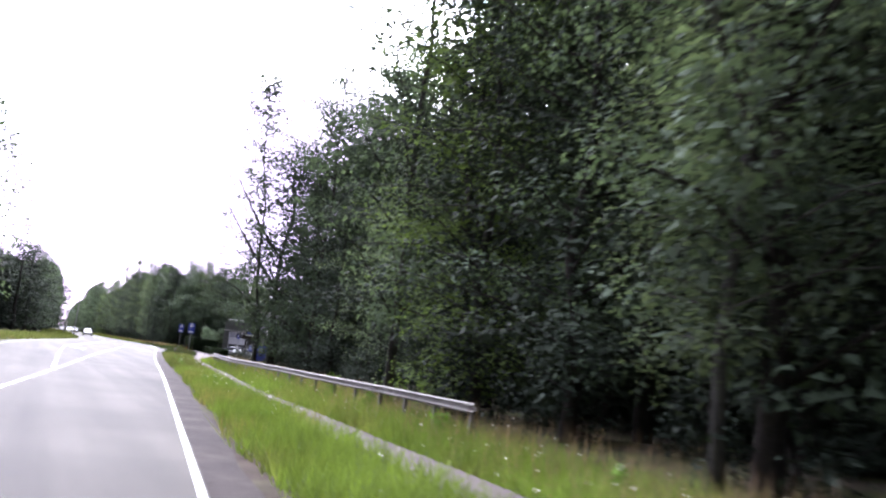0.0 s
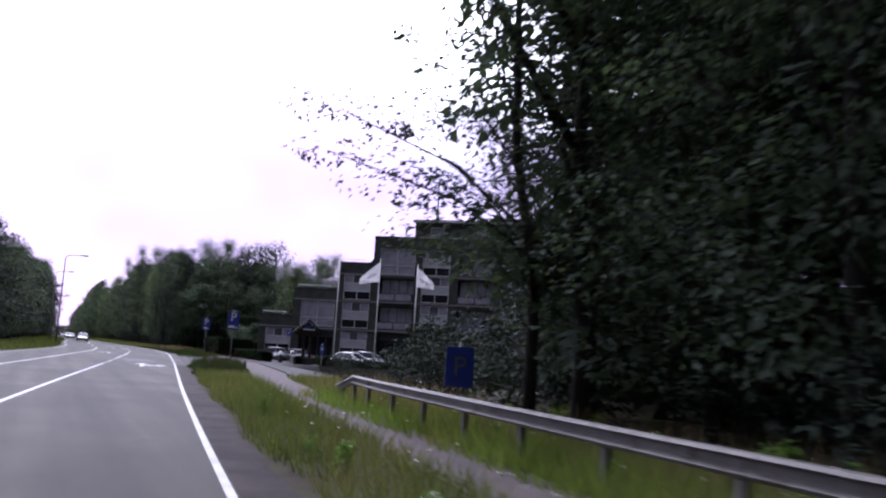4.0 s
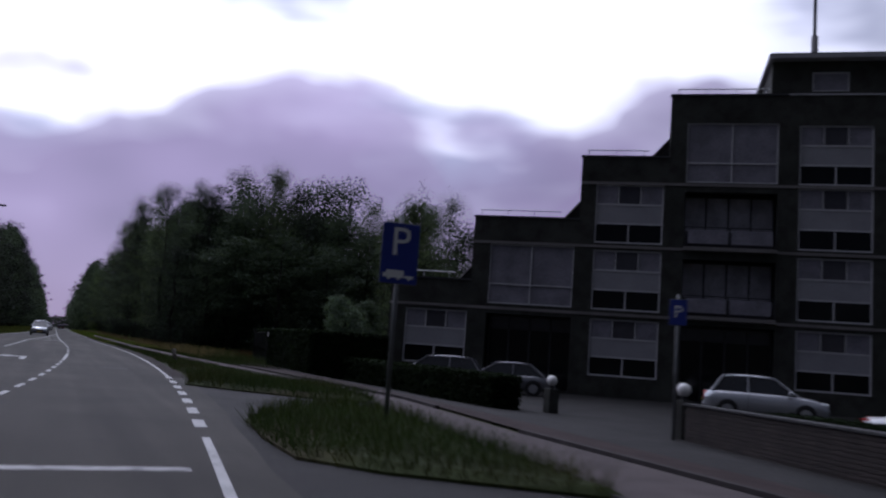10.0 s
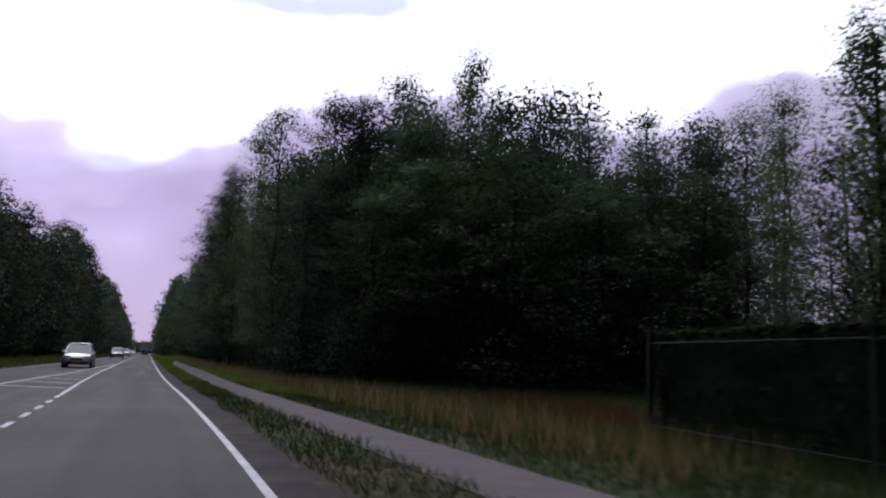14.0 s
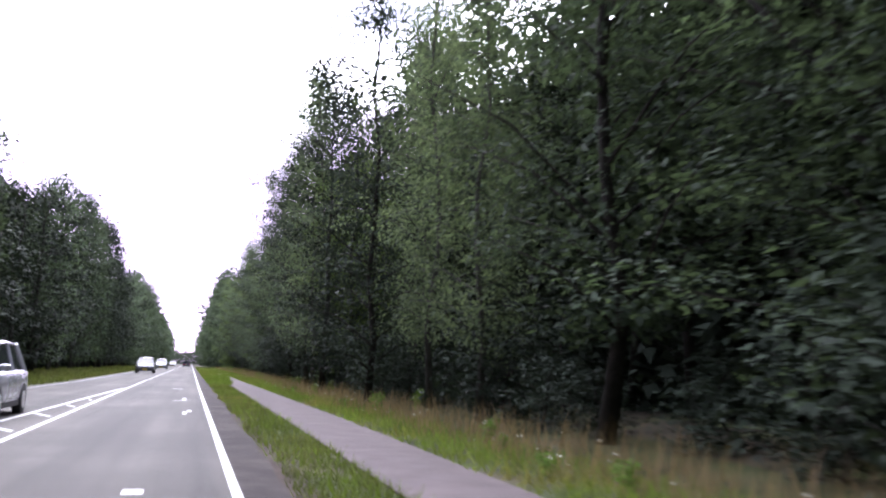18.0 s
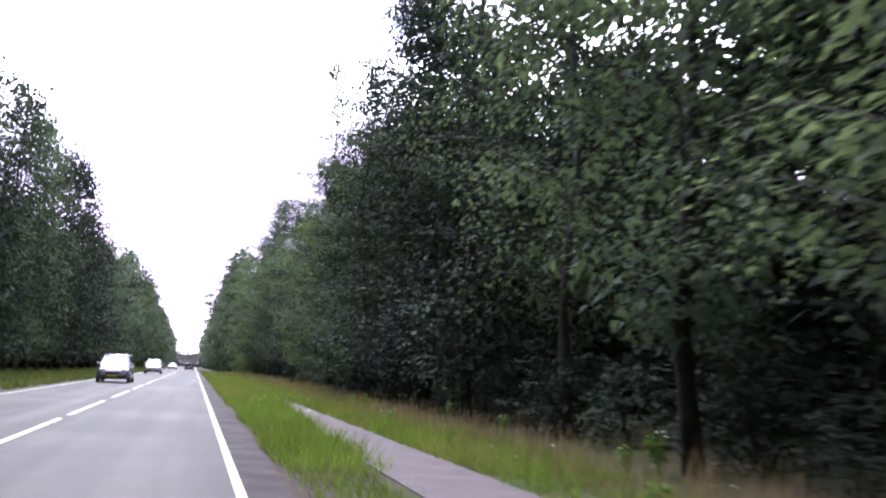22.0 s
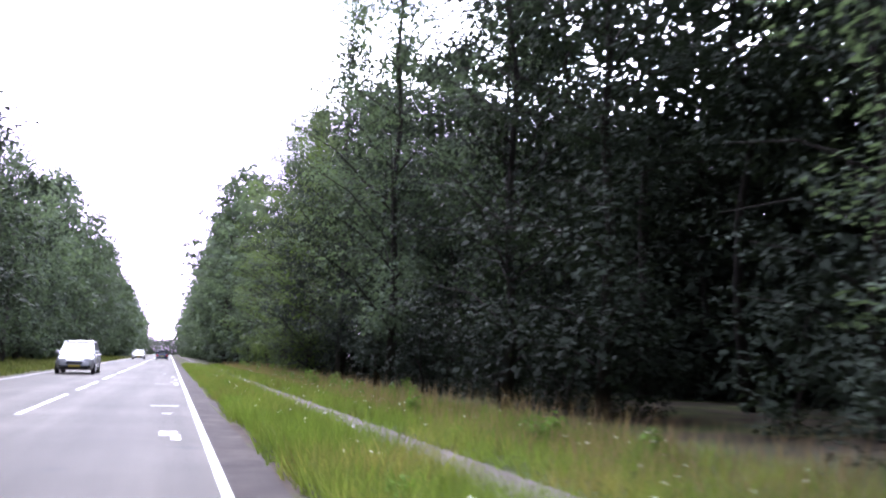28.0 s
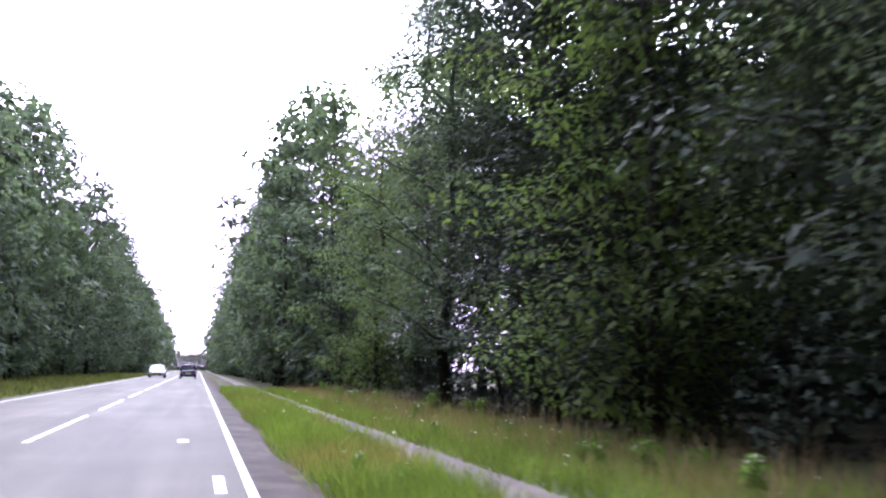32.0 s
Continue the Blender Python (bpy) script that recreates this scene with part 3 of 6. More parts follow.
REPAIR_PALE = material("pale_repair", (0.058, 0.056, 0.058), 0.72, vary=0.2, scale=1, fine=80, bump=0.2, spec=0.2)
for lat, w, y, l, mt in ((-2.3, 1.5, 64.5, 6.0, REPAIR_PALE), (-2.6, 2.35, 87.3, 0.22, WORN_LINE), (-2.4, 1.6, 83.2, 0.8, REPAIR_PALE), (-1.9, 0.9, 108.5, 0.35, REPAIR_PALE),
                         (-0.95, 0.55, 192.7, 0.14, WORN_LINE), (-0.66, 0.12, 193.0, 1.9, WORN_LINE), (-0.6, 0.1, 185.2, 1.2, WORN_LINE), (-0.5, 0.12, 186.3, 0.8, WORN_LINE), (-1.15, 0.4, 205.2, 0.5, WORN_LINE), (-1.05, 0.2, 172.4, 0.35, WORN_LINE),
                         (-0.88, 0.6, 281.1, 0.2, WORN_LINE), (-0.62, 0.2, 278.6, 0.14, WORN_LINE), (-0.62, 0.26, 274.0, 0.7, WORN_LINE), (-0.46, 0.14, 273.3, 0.8, WORN_LINE), (-1.0, 0.58, 295.2, 0.12, WORN_LINE),
                         (-0.42, 0.10, 297.0, 0.5, WORN_LINE), (-0.30, 0.14, 294.0, 2.2, WORN_LINE), (-0.28, 0.12, 299.5, 0.9, WORN_LINE), (-0.36, 0.12, 304.0, 1.4, WORN_LINE), (-0.85, 0.18, 310.0, 0.6, WORN_LINE)):
    c = float(edge(y)) + lat
    patch(c, c + w, y, y + l, mt, "pale worn repair mark in the asphalt")


# ---------------------------------------------------------------- trees
def leaf_cloud(rnd, centres, radii, count, size, flat=0.6, droop=0.0):
    """Corner points of pointed leaves gathered in clumps."""
    share = np.asarray(radii, float) ** 1.6
    idx = rnd.choice(len(centres), count, p=share / share.sum())
    d = rnd.normal(size=(count, 3))
    d /= np.linalg.norm(d, axis=1)[:, None] + 1e-9
    rad = radii[idx][:, None] * rnd.uniform(0.2, 1.0, (count, 1)) ** 0.45
    pos = centres[idx] + d * rad * np.array([1, 1, flat])
    out = d * 0.55 + np.array([0, 0, 0.6]) + rnd.normal(size=(count, 3)) * 0.2
    out /= np.linalg.norm(out, axis=1)[:, None] + 1e-9
    ang = rnd.uniform(0, 2 * np.pi, count)
    tip = np.stack([np.cos(ang), np.sin(ang), np.full(count, -0.55 - droop)], -1) + d * 0.5
    tip -= out * np.sum(tip * out, axis=1)[:, None]
    tip /= np.linalg.norm(tip, axis=1)[:, None] + 1e-9
    side = np.cross(tip, out)
    s = size * rnd.uniform(0.6, 1.35, (count, 1))
    q = np.empty((count, 3, 3))
    q[:, 0] = pos + side * s * 0.42
    q[:, 1] = pos + tip * s * 1.1
    q[:, 2] = pos - side * s * 0.42
    return q


def grow(bm, points, radii, root_vert, seg=5):
    """A bent limb whose foot is tied to a vertex of the trunk."""
    pts = [Vector(p) for p in points]
    rings, side = [], None
    for i, p in enumerate(pts):
        axis = (pts[min(i + 1, len(pts) - 1)] - pts[max(i - 1, 0)]).normalized()
        side = axis.orthogonal().normalized() if side is None else (side - axis * side.dot(axis)).normalized()
        up = axis.cross(side)
        rings.append([bm.verts.new(p + (side * math.cos(k * 2 * math.pi / seg) + up * math.sin(k * 2 * math.pi / seg)) * radii[i]) for k in range(seg)])
    for k in range(seg):
        bm.faces.new((root_vert, rings[0][(k + 1) % seg], rings[0][k]))
        for i in range(len(pts) - 1):
            bm.faces.new((rings[i][k], rings[i][(k + 1) % seg], rings[i + 1][(k + 1) % seg], rings[i + 1][k]))
    bm.faces.new(rings[-1])


def crown_shape(kind, t):
    if kind == "oval":
        return np.sin(np.pi * np.clip(t, 0, 1) ** 0.8) ** 0.6
    if kind == "cone":
        return (1 - t) ** 0.75 * np.clip(t * 6, 0, 1)
    if kind == "column":
        return np.clip(t * 4 + 0.35, 0, 1) * (1 - np.clip(t, 0, 1) ** 3.2 * 0.8)
    if kind == "edge":
        return np.interp(t, [0, 0.12, 0.38, 0.72, 0.92, 1], [0.5, 0.72, 1.0, 0.82, 0.45, 0.16])
    return np.clip(1.15 - t, 0, 1) ** 0.5 * np.clip(t * 5 + 0.4, 0, 1)


def make_tree(name, seed, height, radius, base, count, leaf, limbs, kind, leaf_mat, bark_mat, label, group, trunk_r=0.16, droop=0.0, lean=0.0, sprays=3, spray=0.2, rise=0.35, flat=0.42, twiggy=0, drawn=99, forks=0, inner=0.0):
    """One tree at the origin: a trunk, limbs that leave it in turn, and leaves in flat sprays along the limbs."""
    rnd = np.random.RandomState(seed)
    root = thing(name, label, "tree" if "shrub" not in name else "shrub", group=group)
    n = 7
    pts = [np.array((lean * (k / n) ** 1.5 + rnd.normal() * 0.14 * (k > 0), rnd.normal() * 0.14 * (k > 0), height * 0.93 * k / n - (0.25 if k == 0 else 0))) for k in range(n + 1)]
    bm = bmesh.new()
    tube(bm, pts, [trunk_r * (1.3 if k == 0 else 1) * (1 - 0.88 * k / n) + 0.012 for k in range(n + 1)], 7)
    bark = bm.verts[:]

    def trunk_at(z):
        k = min(max(z / (height * 0.93), 0), 0.999) * n
        return pts[int(k)] * (1 - k % 1) + pts[int(k) + 1] * (k % 1)

    centres, radii, inside = [], [], []
    turn = rnd.uniform(0, 6.28)
    for i in range(limbs):
        t = (i + rnd.uniform(0.1, 0.9)) / limbs
        turn += 2.4 + rnd.normal() * 0.35
        lop = 1 + 0.24 * math.sin(turn + seed) + 0.14 * math.sin(2 * turn + seed * 1.7)
        reach = radius * float(crown_shape(kind, t)) * lop * rnd.uniform(0.72, 1.08)
        tip_z = base + (height - base) * t
        z0 = max(base * 0.7, tip_z - reach * rnd.uniform(rise, rise + 0.5))
        a = trunk_at(min(z0, height * 0.9))
        c = trunk_at(tip_z) * np.array([1, 1, 0]) + np.array([math.cos(turn) * reach, math.sin(turn) * reach, tip_z])
        mid = (a + c) / 2 + np.array([0, 0, 0.10 * np.linalg.norm(c - a)])
        if i % max(1, round(limbs / min(drawn, limbs))) == 0:
            r = trunk_r * 0.36 * (1 - 0.6 * z0 / height)
            root_vert = min(bark, key=lambda v: (v.co.x - a[0]) ** 2 + (v.co.y - a[1]) ** 2 + (v.co.z - a[2]) ** 2)
            grow(bm, [a, mid, c], [r, r * 0.6, 0.01], root_vert, 4)
        inside += [a * 0.8 + c * 0.2, a * 0.55 + c * 0.45]
        for k in range(sprays):
            u = 1.0 - (k / sprays) * 0.78
            p = a * (1 - u) ** 2 + 2 * mid * u * (1 - u) + c * u ** 2
            p = p + rnd.normal(size=3) * np.array([1, 1, 0.6]) * radius * 0.10 * (k > 0)
            centres.append(p)
            radii.append(radius * spray * rnd.uniform(0.7, 1.3) * (1.0 if k else 0.85))
    for k in range(twiggy):
        z = height * rnd.uniform(0.62, 1.0)
        r = radius * float(crown_shape(kind, min((z - base) / (height - base), 0.97))) * rnd.uniform(0.3, 1.15)
        an = rnd.uniform(0, 6.28)
        p = trunk_at(z) * np.array([1, 1, 0]) + np.array([math.cos(an) * r, math.sin(an) * r, z])
        for d, rr in ((0, 0.16), (0.4, 0.28), (0.9, 0.4)):
            centres.append(p - [0, 0, d])
            radii.append(rr)
    for k in range(forks):
        an = rnd.uniform(0, 6.28)
        z = height * (0.34 + 0.12 * k)
        a = trunk_at(z)
        c = a + np.array([math.cos(an) * radius * 0.75, math.sin(an) * radius * 0.75, height * 0.30])
        root_vert = min(bark, key=lambda v: (v.co.x - a[0]) ** 2 + (v.co.y - a[1]) ** 2 + (v.co.z - a[2]) ** 2)
        grow(bm, [a, (a + c) / 2 - [0, 0, 0.3], c], [trunk_r * 0.62, trunk_r * 0.45, 0.03], root_vert, 6)
    part("trunk", bm, bark_mat, root, smooth=True)
    centres, radii = np.array(centres), np.array(radii)
    q = leaf_cloud(rnd, centres, radii, count, leaf, flat=flat, droop=droop)
    if inner:
        k = np.array(inside)
        q = np.concatenate([q, leaf_cloud(rnd, k, np.full(len(k), radius * 0.27), int(count * inner), min(leaf * 2.0, max(leaf, 0.2)), flat=0.6, droop=droop)])
    q[:, :, 2] = np.maximum(q[:, :, 2], 0.02)
    part("crown", quads_mesh("crown", q, leaf_mat), None, root)
    return root


def at_ground(x, y, rot, s, sz=None, sink=0.05):
    return Matrix.Translation((x, y, float(land(x, y)) - sink)) @ Matrix.Rotation(rot, 4, "Z") @ Matrix.Diagonal((s, s, sz or s, 1))


PROTO = {}


def plant(kind, x, y, s=1.0, rot=None, sz=None, label=None):
    rot = random.uniform(0, 6.283) if rot is None else rot
    if kind not in PROTO:
        PROTO[kind] = TREES[kind]()
        ob = PROTO[kind]
        ob.matrix_basis = at_ground(x, y, rot, s, sz)
        PROTO[kind + "_scale"] = (s, s, sz or s)
    else:
        src = PROTO[kind]
        ob = copy_thing(src, Matrix.Identity(4))
        ob.matrix_basis = at_ground(x, y, rot, s, sz)
    if label:
        ob["label"] = label
    return ob


EDGE_G, WOOD_G, FAR_G, LEFT_G, SHRUB_G = "trees at the wood's edge", "trees inside the wood", "distant trees along the road", "trees on the far side of the road", "shrubs under the trees"
TREES = {
    "oak": lambda: make_tree("oak_tree", 11, 19.0, 4.0, 2.6, 15000, 0.089, 38, "oval", LEAF_A, BARK, "broadleaf tree with a layered dark green crown at the wood's edge", EDGE_G, 0.15, spray=0.29, inner=0.22),
    "oak_b": lambda: make_tree("oak_tree", 13, 16.5, 4.3, 2.0, 15000, 0.089, 34, "edge", LEAF_A, BARK, "spreading broadleaf tree with open layers of leaves at the wood's edge", EDGE_G, 0.17, spray=0.28, forks=2, inner=0.22),
    "birch": lambda: make_tree("birch_tree", 23, 20.0, 3.0, 2.6, 16000, 0.075, 46, "column", LEAF_B, BARK_BIRCH, "birch with fine drooping grey-green leaves at the wood's edge", EDGE_G, 0.1, droop=0.8, spray=0.3, flat=1.3, rise=0.1, twiggy=8, inner=0.22),
    "beech": lambda: make_tree("beech_tree", 37, 16.5, 3.9, 1.2, 14000, 0.09, 44, "edge", LEAF_DARK_SHADED, BARK, "dark leafy tree with level branches close to the ground", EDGE_G, 0.13, spray=0.27, flat=0.36, rise=0.05, inner=0.22),
    "maple": lambda: make_tree("maple_tree", 41, 15.5, 3.4, 1.0, 16000, 0.088, 36, "edge", LEAF_D, BARK, "fresh green broadleaf tree at the wood's edge", EDGE_G, 0.12, spray=0.32, inner=0.22),
    "open": lambda: make_tree("slender_tree", 47, 19.0, 2.8, 3.2, 9000, 0.1, 34, "column", LEAF_A, BARK, "tall slender tree with a thin see-through crown at the wood's end", EDGE_G, 0.1, droop=0.2, lean=-1.4, spray=0.17, twiggy=14, rise=0.7, inner=0.22),
    "tall": lambda: make_tree("tall_tree", 53, 20.5, 3.6, 6.5, 4600, 0.23, 30, "oval", LEAF_A, BARK, "tall slender tree with a bare lower trunk inside the wood", WOOD_G, 0.13, spray=0.34, drawn=16, inner=0.35),
    "pine": lambda: make_tree("pine_tree", 59, 19.5, 3.0, 7.5, 4300, 0.23, 30, "oval", LEAF_DARK_SHADED, BARK, "tall pine with a bare trunk and dark crown inside the wood", WOOD_G, 0.13, spray=0.34, drawn=14, inner=0.35),
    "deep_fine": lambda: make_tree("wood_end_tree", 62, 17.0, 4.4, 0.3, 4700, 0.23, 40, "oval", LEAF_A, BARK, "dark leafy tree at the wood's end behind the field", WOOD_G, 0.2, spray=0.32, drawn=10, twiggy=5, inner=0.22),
    # the wood's inner shade is put into these trees' leaf colour
    "deep_near": lambda: make_tree("wood_tree", 63, 16.5, 4.2, 0.3, 2400, 0.37, 34, "oval", LEAF_DARK_SHADED, BARK, "tree close behind the wood's edge, shade put into its leaf colour", WOOD_G, 0.16, spray=0.32, flat=0.6, drawn=9, inner=0.22),
    "deep": lambda: make_tree("wood_tree", 61, 17.0, 4.4, 0.3, 1000, 0.82, 36, "oval", LEAF_DARK_SHADED, BARK, "tree deep inside the wood, shade put into its leaf colour", WOOD_G, 0.17, spray=0.34, flat=0.6, drawn=9, inner=0.3),
    "left": lambda: make_tree("roadside_tree", 67, 15.6, 4.0, 1.2, 3500, 0.25, 34, "oval", LEAF_DARK_SHADED, BARK, "broadleaf tree with a full green crown beyond the far verge", LEFT_G, 0.2, spray=0.32, drawn=12, twiggy=4),
    "left_b": lambda: make_tree("roadside_birch", 71, 16.6, 3.3, 1.5, 3600, 0.235, 40, "column", LEAF_A, BARK_BIRCH, "grey-green birch beyond the far verge", LEFT_G, 0.15, droop=0.3, spray=0.3, flat=1.1, drawn=12, twiggy=9),
    "ahead": lambda: make_tree("roadside_tree_ahead", 77, 20.5, 4.1, 0.8, 2200, 0.44, 36, "oval", LEAF_A, BARK, "broadleaf tree further along the road with an uneven crown", FAR_G, 0.2, spray=0.32, drawn=8, twiggy=5),
    "far": lambda: make_tree("distant_tree", 73, 16.5, 4.5, 0.6, 600, 0.95, 30, "oval", LEAF_A, BARK, "distant broadleaf tree in the row along the road", FAR_G, 0.22, spray=0.28, drawn=4, twiggy=8),
    # undergrowth leaves coloured dark for the shade under the crowns
    "shrub": lambda: make_tree("shrub", 79, 3.2, 1.8, 0.1, 1100, 0.14, 18, "bush", LEAF_DARK_SHADED, BARK, "green shrub in the undergrowth at the wood's edge", SHRUB_G, 0.05, spray=0.3),
    "shrub_d": lambda: make_tree("dark_shrub", 83, 2.6, 1.7, 0.1, 1100, 0.14, 18, "bush", LEAF_DARK_SHADED, BARK, "leafy shrub in the undergrowth, darkened in colour for canopy shade", SHRUB_G, 0.05, spray=0.3),
}


def low_stand(y):
    """The first wood is lower and thinner in one stretch."""
    return 0.5 if 11.5 < y < 23.5 else 1.0


def wood_edge(y0, y1, rnd, kinds, line, gap=5.4):
    """Trees in rows behind a front line that is given as an offset over y."""
    y = y0
    while y < y1:
        k = kinds[rnd.randint(len(kinds))]
        lat = line(y) + (-0.9, 0.3, -0.2, 2.2)[rnd.randint(4)] + rnd.uniform(-0.3, 0.3)
        plant(k, float(edge(y)) + lat, y, rnd.uniform(0.8, 1.15), rnd.uniform(0, 6.28), rnd.uniform(0.72, 1.16) * (float(np.interp(y, [160, 170, 180, 200], [0.66, 0.78, 0.85, 1.0])) if y > 100 else low_stand(y)))
        y += gap * rnd.uniform(0.75, 1.25)
    y = y0 - 1
    while y < y1 + 1:
        lat = line(y) + 4.6 + rnd.uniform(-1, 1.2)
        plant((("tall", "pine", "tall") if low_stand(y) == 1.0 else ("birch", "open", "birch"))[rnd.randint(3)], float(edge(y)) + lat, y, rnd.uniform(0.85, 1.08), rnd.uniform(0, 6.28), rnd.uniform(0.85, 1.05) * float(np.interp(y, [160, 170, 180, 200], [0.62, 0.74, 0.8, 1.0])) if y > 100 else None)
        y += 4.4 * rnd.uniform(0.75, 1.25)
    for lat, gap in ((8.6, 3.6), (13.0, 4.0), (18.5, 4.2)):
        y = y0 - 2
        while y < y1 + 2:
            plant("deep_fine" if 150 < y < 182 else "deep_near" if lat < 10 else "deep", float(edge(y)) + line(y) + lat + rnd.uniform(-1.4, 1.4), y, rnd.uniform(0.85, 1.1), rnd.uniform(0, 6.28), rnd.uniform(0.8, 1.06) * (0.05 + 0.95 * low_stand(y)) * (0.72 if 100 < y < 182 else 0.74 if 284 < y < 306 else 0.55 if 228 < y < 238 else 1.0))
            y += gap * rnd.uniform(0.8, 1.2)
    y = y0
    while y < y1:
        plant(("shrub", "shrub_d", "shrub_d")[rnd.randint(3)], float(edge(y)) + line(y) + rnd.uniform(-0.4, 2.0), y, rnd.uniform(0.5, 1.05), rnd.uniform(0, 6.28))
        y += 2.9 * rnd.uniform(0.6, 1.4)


_r = np.random.RandomState(5)
wood_edge(-18, 33, _r, ("oak", "beech", "oak_b", "birch", "beech"), lambda y: 7.6)
wood_edge(161, 345, _r, ("oak", "birch", "beech", "birch", "oak_b", "beech"), lambda y: float(np.interp(y, [170, 245, 285], [6.6, 6.9, 8.0])))
for y, lat in ((308.0, 6.8), (333.0, 7.2), (262.0, 7.2), (207.0, 7.2)):
    plant("maple", float(edge(y)) + lat, y, 0.95, None, 1.05)
plant("maple", float(edge(0.5)) + 7.5, 0.5, 1.2, 0.6, 1.1)
for k, x, y, s in (("beech", -0.6, 32.0, 0.9), ("oak", -1.0, 28.0, 0.9), ("beech", 1.2, 35.0, 0.85), ("birch", 2.4, 31.5, 0.95), ("beech", 4.2, 34.0, 1.0),
                   ("deep", 5.0, 31.0, 1.0), ("deep", 6.5, 36.0, 0.9), ("deep", 1.5, 30.0, 0.9), ("shrub_d", -0.9, 32.5, 1.1), ("shrub_d", 0.8, 38.2, 1.0)):
    plant(k, x, y, s)
plant("open", -3.3, 30.0, 1.0, 0.0)
for i in range(15):
    plant(("oak", "beech")[i % 2] if i < 6 else "left", 9.5 + i * 1.9 + _r.uniform(-0.5, 0.5), 173 - 0.2 * i + _r.uniform(-1, 1), _r.uniform(0.85, 1.05), None, float(np.interp(i, [0, 5, 14], [1.0, 1.08, 0.78])) * _r.uniform(0.92, 1.08))
    plant("deep_fine", 15 + i * 2.0, 179 + _r.uniform(-1.5, 1.5), 1.0, None, float(np.interp(i, [0, 5, 14], [1.0, 1.0, 0.75])))
for y, lat in ((303.0, 7.6), (309.5, 7.2), (315.0, 7.9), (233.0, 7.2), (247.0, 7.5)):
    plant("beech", float(edge(y)) + lat, y, 1.05, None, 0.78 if y > 305 else 1.1)
# the wood's end behind the field beside the hotel
for i in range(9):
    t = i / 8
    plant(("beech", "oak", "birch")[i % 3], 10.5 + 24 * t + _r.uniform(-1, 1), 168 - 6 * t + _r.uniform(-1.2, 1.2), _r.uniform(0.95, 1.15), None, _r.uniform(0.82, 1.0))
    plant("deep_fine", 14 + 26 * t + _r.uniform(-1, 1), 174 - 4 * t + _r.uniform(-1.5, 1.5), _r.uniform(0.9, 1.2))
for i in range(26):
    plant(("shrub_d", "shrub", "shrub_d")[i % 3], 11 + i * 1.9 + _r.uniform(-0.6, 0.6), 163.5 - i * 0.28 + _r.uniform(-1, 1), _r.uniform(0.8, 1.4))
for i in range(9):
    plant("left", 36 + i * 4.0, 160 - i * 3.0 + _r.uniform(-2, 2), _r.uniform(0.7, 1.0))
    plant("left", 20 + i * 5.0, 182 + _r.uniform(-2, 2), _r.uniform(0.8, 1.0))
for y in np.arange(160, 250, 3.1):
    plant(("shrub_d", "shrub_d", "shrub")[_r.randint(3)], float(edge(y)) + _r.uniform(6.9, 8.2), y, _r.uniform(0.4, 0.75))
for y in np.arange(176, 222, 3.0):
    plant("deep_near", float(edge(y)) + 12.4 + _r.uniform(-0.8, 0.8), y, 0.95, None, _r.uniform(0.66, 0.82))
for y, lat, k in ((-15, 9.6, "oak"), (-10.5, 10.2, "beech"), (-6, 9.8, "oak_b"), (-1.5, 10.4, "oak"), (3.5, 10.0, "beech"), (8.0, 10.4, "oak"), (-12.5, 7.4, "oak_b"), (-9, 12.5, "deep"), (-3, 13, "deep"), (3, 13, "deep")):
    plant(k, float(edge(y)) + lat, y, 1.05, None, 1.1)
# far side of the road
plant("left_b", -19.8, 39.0, 0.95)
y = 98.0
while y < 345:
    lat = float(np.interp(y, [60, 150, 215], [-17.5, -16.0, -13.2])) + _r.uniform(-0.8, 0.8)
    plant(("left", "left_b")[_r.randint(2)], float(edge(y)) + lat, y, _r.uniform(0.85, 1.12), None, _r.uniform(0.9, 1.12) * float(np.interp(y, [100, 150, 210, 240, 256, 290, 345], [0.68, 0.75, 0.88, 0.92, 1.2, 1.25, 0.92])))
    y += 4.2 * _r.uniform(0.75, 1.25)
y = 96.0
while y < 345:
    lat = float(np.interp(y, [60, 150, 215], [-22.5, -21.0, -18.5])) + _r.uniform(-1.2, 1.2)
    plant("deep", float(edge(y)) + lat, y, _r.uniform(0.9, 1.1), None, float(np.interp(y, [100, 150, 210], [0.6, 0.7, 0.95])))
    y += 5.0 * _r.uniform(0.75, 1.25)
y = 347.0
while y < 640:
    near = "ahead" if y < 450 else "far"
    plant(near, 6.1 + _r.uniform(-0.8, 0.9), y, _r.uniform(0.88, 1.14))
    plant(near, -12.9 + _r.uniform(-1, 1), y + 2, _r.uniform(0.8, 1.1))
    if y < 470:
        plant("far", 13.5 + _r.uniform(-1, 1), y + 3, _r.uniform(0.95, 1.2))
        plant("far", -18 + _r.uniform(-1, 1), y + 1, _r.uniform(0.95, 1.2))
    y += (5.0 if y < 520 else 8.0) * _r.uniform(0.8, 1.2)
for row in range(3):
    for i in range(12):
        plant("ahead", -13 + i * 2.3 + 0.7 * row, 655 + 14 * row + _r.uniform(-4, 4), 0.7, None, _r.uniform(0.28, 0.4))
# bushes between the first wood and the hotel's drive
for i in range(22):
    y = _r.uniform(35, 57)
    plant(("shrub", "shrub_d", "shrub_d")[i % 3], float(edge(y)) + _r.uniform(7.0, 17.0), y, _r.uniform(0.5, 1.0))
for x, y, s in ((1.9, 55.2, 0.4), (3.6, 57.0, 0.42), (0.7, 53.0, 0.42), (5.4, 56.0, 0.5), (2.6, 51.5, 0.5)):
    plant("shrub_d", x, y, s)
